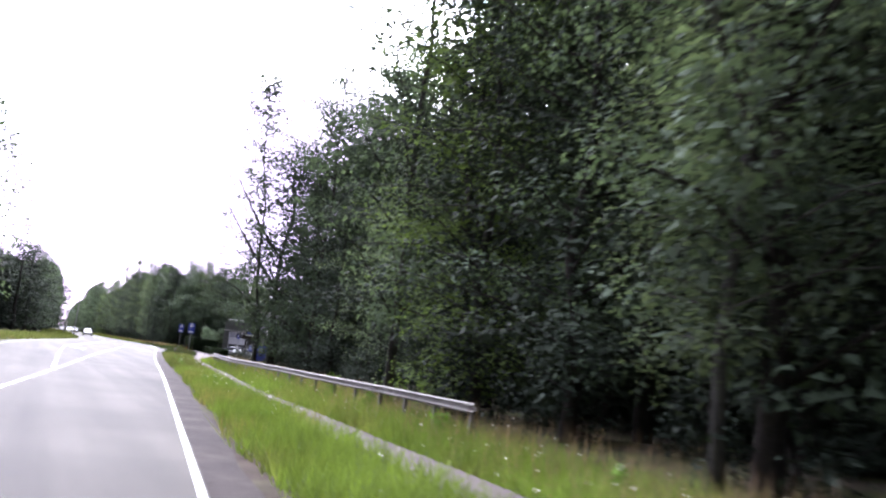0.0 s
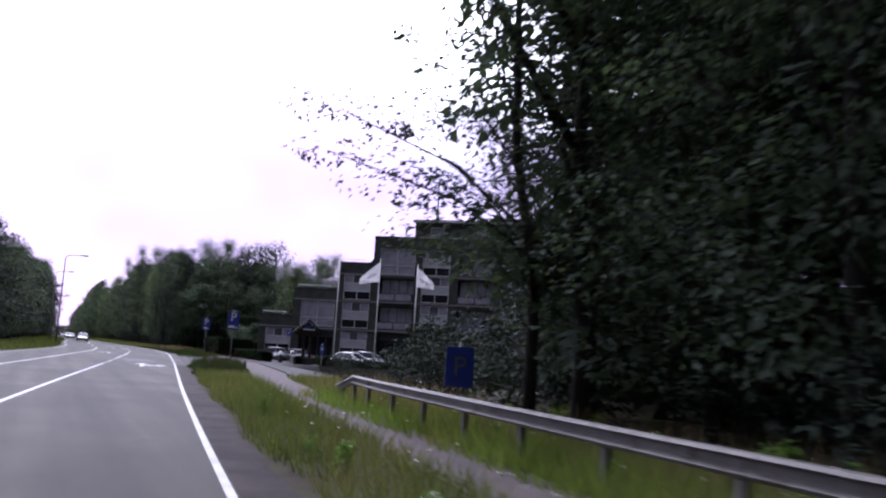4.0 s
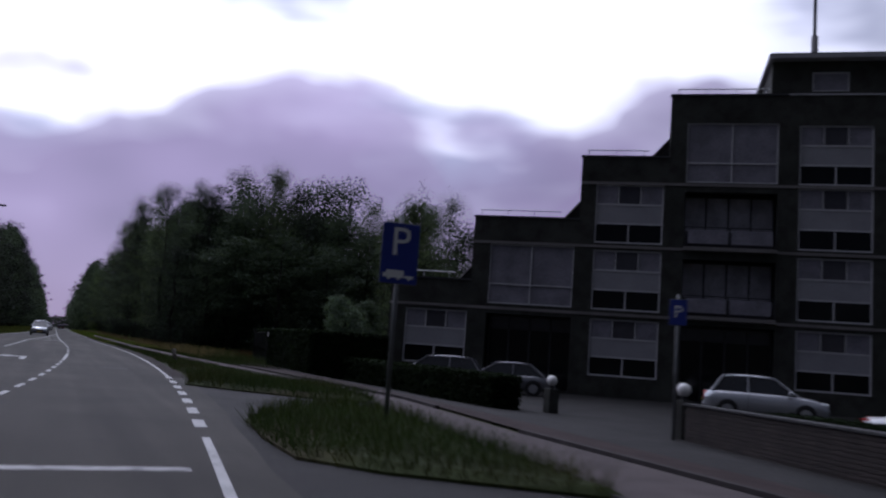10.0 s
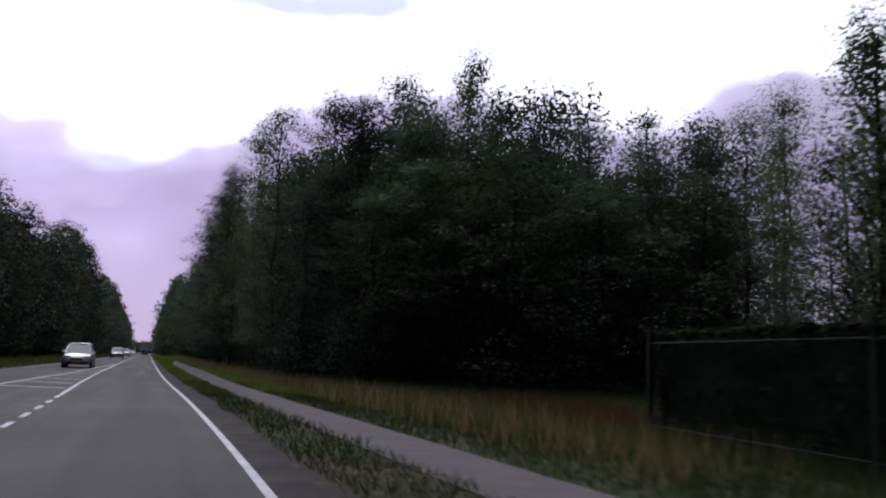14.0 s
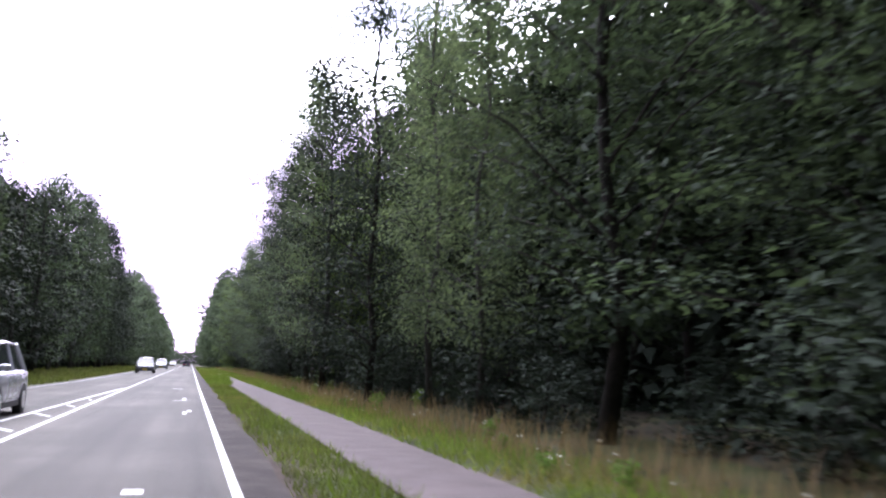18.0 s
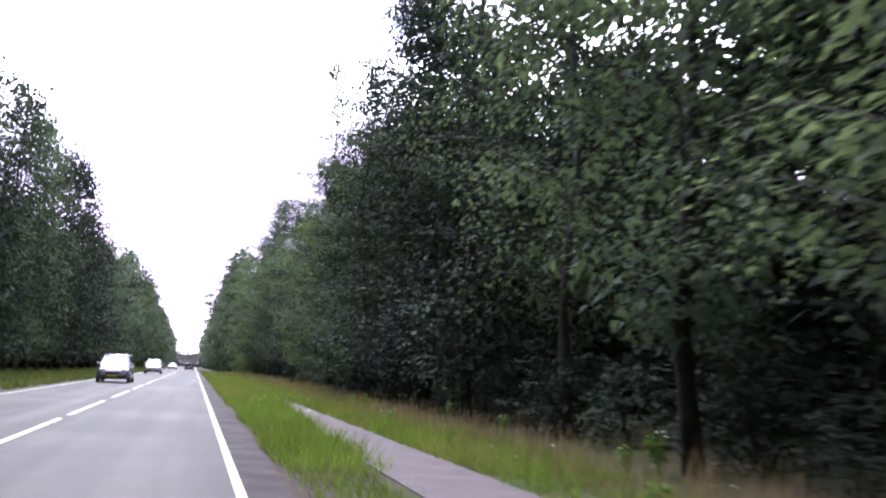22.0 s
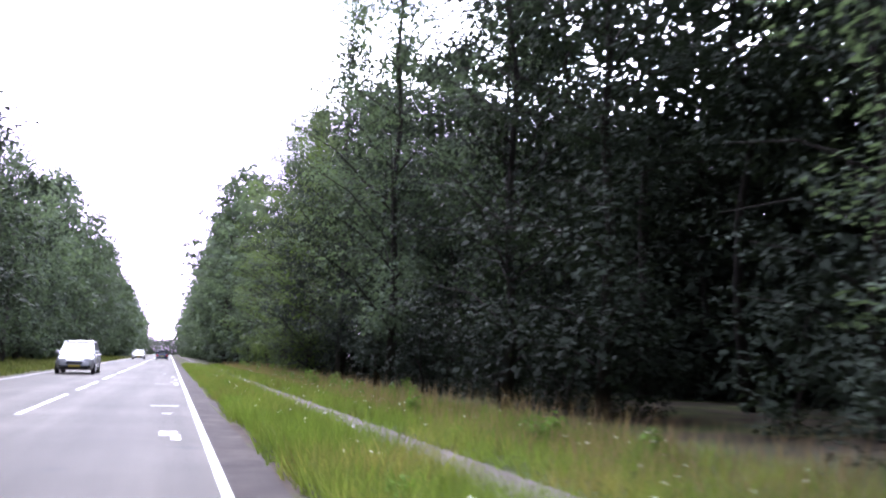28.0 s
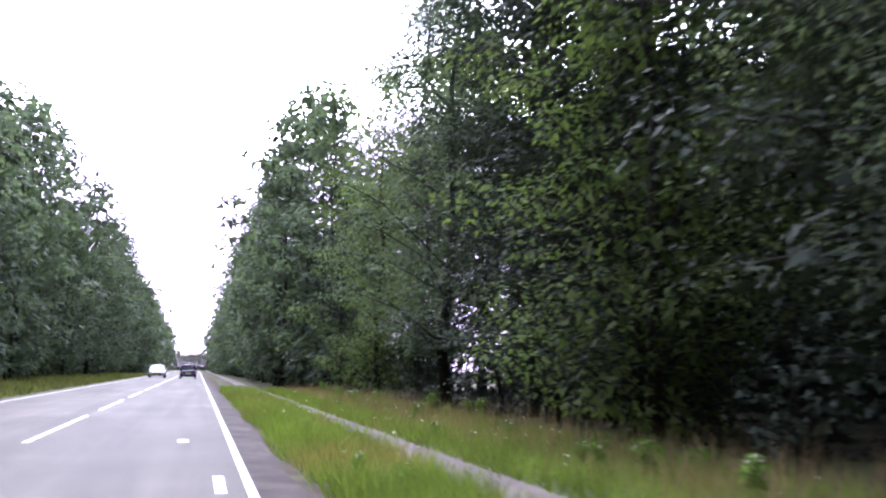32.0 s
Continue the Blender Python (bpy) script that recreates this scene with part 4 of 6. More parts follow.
for y, lat, k in ((37.0, 9.5, "beech"), (40.5, 12.0, "oak"), (45, 16.5, "beech"), (47, 21, "deep"), (50, 25, "deep"), (42, 18, "deep"), (39, 14, "deep")):
    plant(k, float(edge(y)) + lat, y, 0.78)


# ---------------------------------------------------------------- grass
def grass_field(name, rnd, spots, height, mat, label, width=0.009, lean=0.42):
    """Upright blades, each a narrow leaning wedge, at the spots (n, 2)."""
    n = len(spots)
    z = land(spots[:, 0], spots[:, 1]) - 0.05
    h = height * rnd.uniform(0.45, 1.25, n)
    ang = rnd.uniform(0, 2 * np.pi, n)
    side = np.stack([np.cos(ang), np.sin(ang), np.zeros(n)], -1)
    bend = np.stack([rnd.normal(size=n) * lean, rnd.normal(size=n) * lean, np.ones(n)], -1)
    base = np.stack([spots[:, 0], spots[:, 1], z], -1)
    w = width * rnd.uniform(0.7, 1.5, n)
    q = np.empty((n, 3, 3))
    q[:, 0] = base - side * w[:, None]
    q[:, 1] = base + side * w[:, None]
    q[:, 2] = base + bend * h[:, None]
    ob = part(name, quads_mesh(name, q, mat), None)
    return tagged(ob, label, "grass", "", "stuff")


def strip(rnd, y0, y1, lo, hi, per_m2, keep=None):
    n = int((y1 - y0) * (hi - lo) * per_m2)
    y = rnd.uniform(y0, y1, n)
    l = rnd.uniform(lo, hi, n)
    k = np.ones(n, bool) if keep is None else keep(l, y)
    clump = np.sin(y * 3.1 + l * 5.0) + np.sin(y * 1.3 - l * 2.2) + rnd.uniform(-1.6, 1.6, n)
    k &= clump > -1.6
    return np.stack([edge(y[k]) + l[k], y[k]], -1)


_g = np.random.RandomState(9)
off_path = lambda l, y: (l > 0.62 + 0.08 * np.sin(y * 0.83)) & ((l < path_left(y) + 0.12 + 0.07 * np.sin(y * 2.9) + 0.06 * np.sin(y * 7.3)) | (l > path_right(y) - 0.05))
open_bay = lambda l, y: off_path(l, y) & ~((y > 62.5) & (y < 73) & (l < bay_mouth(y))) & ~((y > 72) & (y < 101) & (l < path_left(y) + 0.4))
grass_field("verge_grass", _g, strip(_g, 14, 50, 0.5, 6.3, 210, off_path), 0.33, GRASS_DRY, "olive-brown verge grass beside the road")
grass_field("verge_grass", _g, strip(_g, -20, 14, 0.5, 6.3, 210, off_path), 0.36, GRASS, "long green verge grass beside the road")
grass_field("verge_grass", _g, strip(_g, 150, 222, 2.6, 5.2, 130, off_path), 0.26, GRASS, "green verge grass beside the path")
grass_field("short_verge_grass", _g, strip(_g, 150, 226, 0.5, 1.6, 330, off_path), 0.13, GRASS_DRY, "short olive-brown grass between the road and the path")
grass_field("verge_grass", _g, strip(_g, 215, 345, 0.5, 6.4, 200, lambda l, y: off_path(l, y) & (l < np.interp(y, [230, 280], [5.3, 6.5]))), 0.36, GRASS, "long green verge grass with yellowed stems")
grass_field("short_grass", _g, strip(_g, 48, 160, 0.45, 6.0, 230, lambda l, y: open_bay(l, y) & ((l < path_left(y)) | (y > 118))), 0.16, GRASS_MOWN, "short mown grass between the road and the path")
grass_field("field_grass", _g, strip(_g, 126, 160, 4.0, 22, 55), 0.5, GRASS_MOWN, "long rough grass of a small field before the wood")
grass_field("seed_grass", _g, strip(_g, -20, 46, 3.6, 7.0, 30, off_path), 0.62, SEED, "tall straw-coloured seed stems above the grass", 0.008, 0.22)
grass_field("seed_grass", _g, strip(_g, 130, 345, 3.9, 6.8, 46, lambda l, y: off_path(l, y) & (l < np.interp(y, [230, 280], [6.0, 7.0]))), 0.62, SEED, "tall straw-coloured seed stems above the grass", 0.008, 0.22)
grass_field("far_verge_grass", _g, np.concatenate([strip(_g, 20, 430, -14.5, -7.0, 22, lambda l, y: l < left_edge(y) - 0.3)]), 0.34, GRASS_DRY, "rough grass on the verge across the road", 0.03)
_s = np.stack([_g.uniform(8.7, 13.5, 2600), _g.uniform(138.5, 149.5, 2600)], -1)
_s = _s[np.abs(_s[:, 0] - 11.0 - 0.7 * np.sin(_s[:, 1])) < 1.9]
grass_field("sorrel_patch", _g, _s, 0.6, RUST, "patch of rusty red sorrel in the rough field grass", 0.016, 0.25)
# short brown worn strip beside the edge of the asphalt
for a, b in ((-60, 58), (118, 420)):
    ribbon("bare_shoulder", 0.36, lambda y: 0.86 + 0.10 * math.sin(y * 0.83) + 0.07 * math.sin(y * 2.3), a, b, -0.012, BARE, 0.8, 0.03, "strip of trodden brown soil beside the asphalt", "verge")
grass_field("rail_grass", _g, strip(_g, 10, 39, 2.95, 3.5, 200), 0.4, GRASS, "long grass standing before the guard rail")
grass_field("rail_grass", _g, strip(_g, -14, 34, 3.2, 4.9, 120, off_path), 0.5, GRASS, "long grass standing before the guard rail")
grass_field("near_verge_grass", _g, strip(_g, -16, 14, 0.75, 1.95, 220), 0.36, GRASS, "dense tall grass between the road and the path")
grass_field("near_verge_grass", _g, strip(_g, 230, 272, 0.7, 2.3, 240), 0.44, GRASS, "dense tall grass between the road and the path")
grass_field("near_verge_grass", _g, strip(_g, 218, 230, 0.7, 1.9, 220), 0.34, GRASS, "grass growing taller between the road and the path")
grass_field("near_verge_grass", _g, strip(_g, 158, 222, 0.6, 1.6, 70), 0.2, GRASS, "thin green blades in the short verge grass")
grass_field("near_verge_grass", _g, strip(_g, 272, 340, 0.7, 2.2, 220), 0.38, GRASS, "dense grass between the road and the path")


# ---------------------------------------------------------------- weeds and flowers in the verge
def flower_specks(name, rnd, spots, label):
    """Small white blossoms at the height of the grass."""
    n = len(spots)
    c = np.stack([spots[:, 0], spots[:, 1], land(spots[:, 0], spots[:, 1]) + rnd.uniform(0.2, 0.48, n)], -1)
    q = leaf_cloud(rnd, np.repeat(c, 4, axis=0), np.full(4 * n, 0.02), 4 * n, 0.021, 0.5)
    tagged(part(name, quads_mesh(name, q, FLOWER), None), label, "flowers", "", "stuff")


flower_specks("wild_flowers", _g, np.concatenate([strip(_g, -16, 36, 0.9, 6.4, 1.6, off_path), strip(_g, 222, 345, 0.9, 6.0, 1.1, off_path), strip(_g, 165, 222, 3.3, 5.0, 0.8, off_path)]), "small white wild flowers scattered through the verge grass")
def weed(seed, height, spread, leaves, mat, label, flowers=0):
    rnd = np.random.RandomState(seed)
    root = thing("weed", label, "weed", group="weeds in the verge")
    bm = bmesh.new()
    tops = []
    for k in range(5):
        a, r = rnd.uniform(0, 6.28), rnd.uniform(0.2, 1.0) * spread
        top = Vector((math.cos(a) * r, math.sin(a) * r, height * rnd.uniform(0.65, 1.0)))
        tube(bm, [(0, 0, -0.05), (top.x * 0.35, top.y * 0.35, top.z * 0.55), top], [0.008, 0.006, 0.003], 4)
        tops.append(np.array(top))
    part("stem", bm, WEED, root)
    cs = np.array([t * f for t in tops for f in (0.45, 0.7, 0.95)])
    part("leaves", quads_mesh("leaves", leaf_cloud(rnd, cs, np.full(len(cs), spread * 0.45), leaves, 0.085, 0.6), mat), None, root)
    for k in range(flowers):
        part("flower_head", quads_mesh("flower_head", leaf_cloud(rnd, np.array([tops[k]]) + [0, 0, 0.02], np.full(1, 0.05), 9, 0.024, 0.3), FLOWER), None, root, "small white flower head")
    return root


WEEDS = [weed(1, 0.75, 0.3, 150, WEED, "leafy green weed standing in the verge grass"), weed(2, 0.62, 0.22, 90, WEED, "green weed with white flower heads in the verge grass", 4), weed(3, 0.45, 0.34, 130, WEED, "low spreading weed in the verge grass")]
_w = np.random.RandomState(21)
for k in range(190):
    y = _w.uniform(-14, 34) if k < 45 else (_w.uniform(172, 345) if k < 140 else _w.uniform(285, 340))
    lat = _w.uniform(3.6, 6.6) if k % 4 else _w.uniform(0.95, 1.5)
    if lat < 2 and 100 < y < 228:
        lat += 3.0
    m = at_ground(float(edge(y)) + lat, y, _w.uniform(0, 6.28), _w.uniform(0.45, 0.85) * (1.35 if lat > 4.6 else 0.8), None, 0.02)
    src = WEEDS[_w.randint(3)]
    if k < 3:
        WEEDS[k].matrix_basis = m
    else:
        copy_thing(src, Matrix.Identity(4)).matrix_basis = m
grass_field("tall_tuft_grass", _g, strip(_g, 60, 69, 0.9, 3.2, 160, lambda l, y: l > np.maximum(bay_mouth(y) + 0.15, 0.9)), 0.55, GRASS_MOWN, "tall dark tuft of grass round the sign post")
grass_field("tall_tuft_seed", _g, strip(_g, 62, 70, 1.4, 3.3, 14, lambda l, y: l > bay_mouth(y) + 0.1), 0.95, RUST, "brown seed stems standing over the grass tuft", 0.007, 0.25)



# ---------------------------------------------------------------- hotel
HOTEL = pose(13.3, 121.3, 0, 0, 0, -38.46)


def wall_with_openings(s0, s1, z0, z1, holes, thick=0.3, y=0.0):
    """A wall along x with openings that go through it."""
    xs = sorted({s0, s1, *[v for h in holes for v in h[:2] if s0 < v < s1]})
    zs = sorted({z0, z1, *[v for h in holes for v in h[2:] if z0 < v < z1]})
    bm = bmesh.new()
    for j in range(len(zs) - 1):
        run = None
        for i in range(len(xs)):
            solid = i < len(xs) - 1 and not any(h[0] <= (xs[i] + xs[i + 1]) / 2 <= h[1] and h[2] <= (zs[j] + zs[j + 1]) / 2 <= h[3] for h in holes)
            if solid and run is None:
                run = xs[i]
            if not solid and run is not None:
                box(bm, run, xs[i], y, y + thick, zs[j], zs[j + 1])
                run = None
    bmesh.ops.remove_doubles(bm, verts=bm.verts[:], dist=0.001)
    return bm


def ring(s0, s1, z0, z1, y0, y1, w):
    """A rectangular joinery frame as one closed ring."""
    bm = bmesh.new()
    loops = []
    for y in (y0, y1):
        for a in (0.0, w):
            loops.append([bm.verts.new(p) for p in ((s0 + a, y, z0 + a), (s1 - a, y, z0 + a), (s1 - a, y, z1 - a), (s0 + a, y, z1 - a))])
    o0, i0, o1, i1 = loops
    for k in range(4):
        n = (k + 1) % 4
        for q in ((o0[k], o0[n], i0[n], i0[k]), (o1[n], o1[k], i1[k], i1[n]), (o0[n], o0[k], o1[k], o1[n]), (i0[k], i0[n], i1[n], i1[k])):
            bm.faces.new(q)
    bmesh.ops.recalc_face_normals(bm, faces=bm.faces[:])
    return bm


def framed(name, parent, mat, s0, s1, z0, z1, xs, zs, y0, y1, w, label=""):
    """An outer frame with its mullions and transoms as parts."""
    f = part(name, ring(s0, s1, z0, z1, y0, y1, w), mat, parent, label)
    for x in xs:
        part("mullion", boxed(x - w / 2, x + w / 2, y0 + 0.004, y1 - 0.004, z0 + w, z1 - w), mat, f)
    for z in zs:
        part("transom", boxed(s0 + w, s1 - w, y0 + 0.008, y1 - 0.008, z - w / 2, z + w / 2), mat, f)
    return f


def column_window(hotel, s0, s1, z0, z1, rnd):
    """A bedroom unit: three small lights, a grey panel, two dark lower panes."""
    w = framed("window", hotel, WHITE_FRAME, s0, s1, z0, z1, [], [z0 + (z1 - z0) * 0.335, z0 + (z1 - z0) * 0.66], 0.06, 0.16, 0.08, "bedroom window unit with grey panel")
    h = z1 - z0
    a, b = z0 + h * 0.335, z0 + h * 0.66
    c1, c2 = s0 + (s1 - s0) * 0.335, s0 + (s1 - s0) * 0.665
    for x0, x1, m, l in ((s0, c1, CURTAIN, "curtained pane"), (c1, c2, GREY_GLASS, "tilted dark pane"), (c2, s1, CURTAIN, "curtained pane")):
        part("pane", boxed(x0 + 0.06, x1 - 0.06, 0.12, 0.14, b + 0.05, z1 - 0.07), m, w, l)
    part("mullion", boxed(c1 - 0.03, c1 + 0.03, 0.07, 0.15, b + 0.04, z1 - 0.08), WHITE_FRAME, w)
    part("mullion", boxed(c2 - 0.03, c2 + 0.03, 0.07, 0.15, b + 0.04, z1 - 0.08), WHITE_FRAME, w)
    part("panel", boxed(s0 + 0.07, s1 - 0.07, 0.09, 0.13, a + 0.04, b - 0.04), PANEL, w, "light grey panel")
    m = (s0 + s1) / 2
    part("pane", boxed(s0 + 0.07, m - 0.04, 0.12, 0.14, z0 + 0.07, a - 0.04), DARK_GLASS, w, "black reflecting pane")
    part("pane", boxed(m + 0.04, s1 - 0.07, 0.12, 0.14, z0 + 0.07, a - 0.04), DARK_GLASS, w, "black reflecting pane")
    part("mullion", boxed(m - 0.035, m + 0.035, 0.07, 0.15, z0 + 0.08, a - 0.04), WHITE_FRAME, w)


def big_window(hotel, s0, s1, z0, z1):
    m, t = (s0 + s1) / 2, z0 + (z1 - z0) * 0.33
    w = framed("window", hotel, WHITE_FRAME, s0, s1, z0, z1, [m], [t], 0.06, 0.17, 0.07, "large curtained lounge window")
    for x0, x1 in ((s0 + 0.06, m - 0.03), (m + 0.03, s1 - 0.06)):
        part("pane", boxed(x0, x1, 0.12, 0.14, t + 0.03, z1 - 0.06), CURTAIN, w, "pane with pale net curtain")
        part("pane", boxed(x0, x1, 0.12, 0.14, z0 + 0.06, t - 0.03), CURTAIN, w, "pane with pale net curtain")


def balcony(hotel, s0, s1, z0, z1):
    """A recess with sliding doors behind, slab and railing in front."""
    b = part("balcony", boxed(s0 - 0.02, s1 + 0.02, -0.28, 1.3, z0 - 0.18, z0), BAND, hotel, "recessed balcony with concrete slab")
    n = 4
    w = (s1 - s0) / n
    framed("door_frame", b, DARK_METAL, s0, s1, z0, z1, [s0 + w * k for k in range(1, n)], [z0 + 0.95], 1.24, 1.32, 0.07)
    for k in range(n):
        # curtain colour brightened here against the recess shade
        part("pane", boxed(s0 + w * k + 0.05, s0 + w * (k + 1) - 0.05, 1.27, 1.29, z0 + 1.0, z1 - 0.08), NET_LIFTED, b, "pane with pale net curtain")
        part("pane", boxed(s0 + w * k + 0.05, s0 + w * (k + 1) - 0.05, 1.27, 1.29, z0 + 0.07, z0 + 0.91), GREY_GLASS, b)
    part("rail", boxed(s0, s1, -0.26, -0.21, z0 + 0.95, z0 + 1.0), DARK_METAL, b)
    part("rail_panel", boxed(s0 + 0.2, (s0 + s1) / 2 - 0.08, -0.25, -0.22, z0 + 0.16, z0 + 0.86), CURTAIN, b, "pale patterned railing panel")
    part("rail_panel", boxed((s0 + s1) / 2 + 0.08, s1 - 0.2, -0.25, -0.22, z0 + 0.16, z0 + 0.86), CURTAIN, b, "pale patterned railing panel")
    for x in (s0 + 0.06, (s0 + s1) / 2, s1 - 0.06):
        part("rail_post", boxed(x - 0.025, x + 0.025, -0.26, -0.21, z0, z0 + 0.95), DARK_METAL, b)


def ground_doors(hotel, s0, s1, z0, z1):
    n = 4
    w = (s1 - s0) / n
    d = framed("glass_front", hotel, DARK_METAL, s0, s1, z0, z1, [s0 + w * k for k in range(1, n)], [z1 - 0.7], 0.9, 1.0, 0.09, "recessed dark glazed front")
    for k in range(n):
        part("pane", boxed(s0 + w * k + 0.06, s0 + w * (k + 1) - 0.06, 0.94, 0.96, z0 + 0.1, z1 - 0.75), DARK_GLASS, d)
        part("pane", boxed(s0 + w * k + 0.06, s0 + w * (k + 1) - 0.06, 0.94, 0.96, z1 - 0.65, z1 - 0.1), GREY_GLASS, d)


def roof_rail(hotel, s0, s1, z):
    r = part("roof_rail", rod(bmesh.new(), (s0 + 0.15, 0.25, z + 0.42), (s1, 0.25, z + 0.42), 0.03, seg=6), METAL, hotel, "thin roof railing")
    k = s0 + 0.2
    while k < s1:
        part("rail_post", rod(bmesh.new(), (k, 0.25, z - 0.02), (k, 0.25, z + 0.42), 0.02, seg=5), METAL, r)
        k += 1.4


def build_hotel():
    rnd = np.random.RandomState(2)
    hotel = thing("hotel", "stepped dark brick hotel with pale window panels and flat roofs", "building", HOTEL)
    BASE, DEEP = -1.0, 12.0
    cols = [(0.0, 3.35), (9.7, 13.08), (19.4, 22.75), (28.95, 32.25)]
    bays = [(4.37, 8.75), (14.1, 18.45), (23.8, 28.0)]
    levels = [(0.7, 3.55), (4.0, 7.05), (7.4, 10.45), (10.6, 13.6)]
    blocks = [(-0.9, 3.45, 5.15), (3.45, 8.92, 8.55), (8.92, 13.27, 11.86), (13.27, 18.9, 15.1), (18.9, 32.4, 15.1)]
    for bi, (s0, s1, top) in enumerate(blocks):
        holes, units = [], []
        for a, b in cols:
            if s0 <= a and b <= s1:
                for z0, z1 in levels:
                    if z1 < top - 0.7:
                        holes.append((a, b, z0, z1))
                        units.append(("col", a, b, z0, z1))
        for a, b in bays:
            if s0 <= a and b <= s1:
                floors = [z for z in levels if z[1] < top - 0.7]
                for i, (z0, z1) in enumerate(floors):
                    if i == 0:
                        holes.append((a, b, -0.3, 3.5)); units.append(("door", a, b, -0.3, 3.5))
                    elif i == len(floors) - 1 and bi < 4:
                        holes.append((a, b, z0 + 0.02, z1 + 0.1)); units.append(("big", a, b, z0 + 0.02, z1 + 0.1))
                    else:
                        holes.append((a, b, z0 - 0.05, z1 - 0.3)); units.append(("balc", a, b, z0 - 0.05, z1 - 0.3))
        part("wall", wall_with_openings(s0, s1, BASE, top, holes), BRICK, hotel, "dark brown brick facade")
        side = bmesh.new()
        box(side, s0 + 0.001, s0 + 0.3, 0.3, DEEP, BASE, top - 0.002)
        part("side_wall", side, BRICK, hotel)
        part("back_wall", boxed(s0, s1, DEEP, DEEP + 0.3, BASE, top), BRICK, hotel)
        part("roof", boxed(s0 + 0.3, s1, 0.3, DEEP, top - 0.45, top - 0.25), ROOFING_AND_ROOM_DARK, hotel)
        part("coping", boxed(s0 - 0.06, s1 - 0.002, -0.05, 0.32, top, top + 0.09), FASCIA if bi == 4 else DARK_METAL, hotel)
        # added dark sheet behind the openings: the room's darkness as a colour
        part("room_back", boxed(s0 + 0.31, s1 - 0.01, 1.5, 1.6, BASE, top - 0.5), ROOFING_AND_ROOM_DARK, hotel)
        for k, z in enumerate((3.78, 7.22, 10.5)):
            if z < top - 1:
                part("floor_band", boxed(s0 + 0.002, s1 - 0.002, -0.035, -0.002, z - 0.07, z + 0.07), BAND, hotel, "pale concrete floor band")
        for kind, a, b, z0, z1 in units:
            if kind == "col":
                column_window(hotel, a, b, z0, z1, rnd)
            elif kind == "big":
                big_window(hotel, a, b, z0, z1)
            elif kind == "balc":
                balcony(hotel, a, b, z0, z1)
            else:
                ground_doors(hotel, a, b, z0, z1)
        if bi < 4:
            nxt = blocks[bi + 1][0]
            if bi < 3:
                roof_rail(hotel, s0 + 0.1, s1 - 1.0, top)
            # tiled slope against the next step, set back from the front
            tri = bmesh.new()
            rise = blocks[bi + 1][2] - top if bi < 3 else 2.0
            prism(tri, [(s1 - 1.55, top - 0.25), (s1 - 0.01, top - 0.25), (s1 - 0.01, top + min(1.5, rise * 0.5))], 2.2, DEEP)
            part("roof_slope", tri, TILE, hotel, "tiled roof slope")
            part("slope_trim", rod(bmesh.new(), (s1 - 1.55, 2.19, top - 0.2), (s1 - 0.02, 2.19, top + min(1.5, rise * 0.5) + 0.05), 0.05, seg=5), BAND, hotel)
    roof_rail(hotel, 13.4, 18.0, 15.1)
    # penthouse floor
    holes = [(20.0, 21.7, 15.45, 16.45), (25.6, 27.2, 15.45, 16.45), (29.9, 31.4, 15.45, 16.45)]
    part("penthouse_wall", wall_with_openings(18.1, 32.3, 15.11, 17.0, holes, 0.25, 0.45), BRICK, hotel, "dark set-back top floor")
    part("penthouse_side", boxed(18.1, 18.35, 0.7, DEEP, 15.0, 17.0), BRICK, hotel)
    for a, b, z0, z1 in holes:
        w = framed("window", hotel, WHITE_FRAME, a, b, z0, z1, [], [], 0.5, 0.6, 0.07)
        part("pane", boxed(a + 0.06, b - 0.06, 0.54, 0.56, z0 + 0.06, z1 - 0.06), CURTAIN, w)
    part("roof_fascia", boxed(17.9, 32.4, -0.1, DEEP + 0.2, 17.0, 17.22), FASCIA, hotel, "pale metal roof fascia")
    part("roof", boxed(18.0, 32.3, 0.0, DEEP, 17.22, 17.3), ROOFING_AND_ROOM_DARK, hotel)
    # stair tower
    part("tower_wall", wall_with_openings(32.4, 36.0, BASE, 18.46, [(33.5, 35.5, 0.6, 17.4)], 0.3, -0.15), BRICK, hotel, "dark brick stair tower")
    tb = bmesh.new()
    box(tb, 32.41, 32.7, 0.15, 6, 12, 18.45)
    box(tb, 32.41, 36.0, 5.8, 6.0, BASE, 18.45)
    box(tb, 32.7, 36.0, 0.15, 5.8, 18.0, 18.2)
    part("tower_body", tb, BRICK, hotel)
    part("tower_coping", boxed(32.3, 36.05, -0.22, 0.2, 18.46, 18.58), DARK_METAL, hotel)
    z = 17.4
    while z > 2.0:
        w = framed("window", hotel, WHITE_FRAME, 33.5, 35.5, z - 2.2, z, [34.17, 34.83], [z - 0.73, z - 1.46], -0.08, 0.02, 0.06, "gridded stair window")
        for i in range(3):
            for j in range(3):
                part("pane", boxed(33.56 + i * 0.66, 34.12 + i * 0.66, -0.04, -0.02, z - 2.16 + j * 0.73, z - 1.52 + j * 0.73), GREY_GLASS if (i + j) % 2 else DARK_GLASS, w)
        part("white_panel", boxed(33.5, 35.5, -0.1, 0.0, z - 3.3, z - 2.2), FASCIA, hotel, "pale spandrel panel")
        z -= 3.3
    # masts on the roof
    for s, y in ((20.3, 2.0),):
        m = part("roof_mast", rod(bmesh.new(), (s, y, 17.2), (s, y, 18.9), 0.2, 0.17, seg=10), FASCIA, hotel, "flue mast with slim tip")
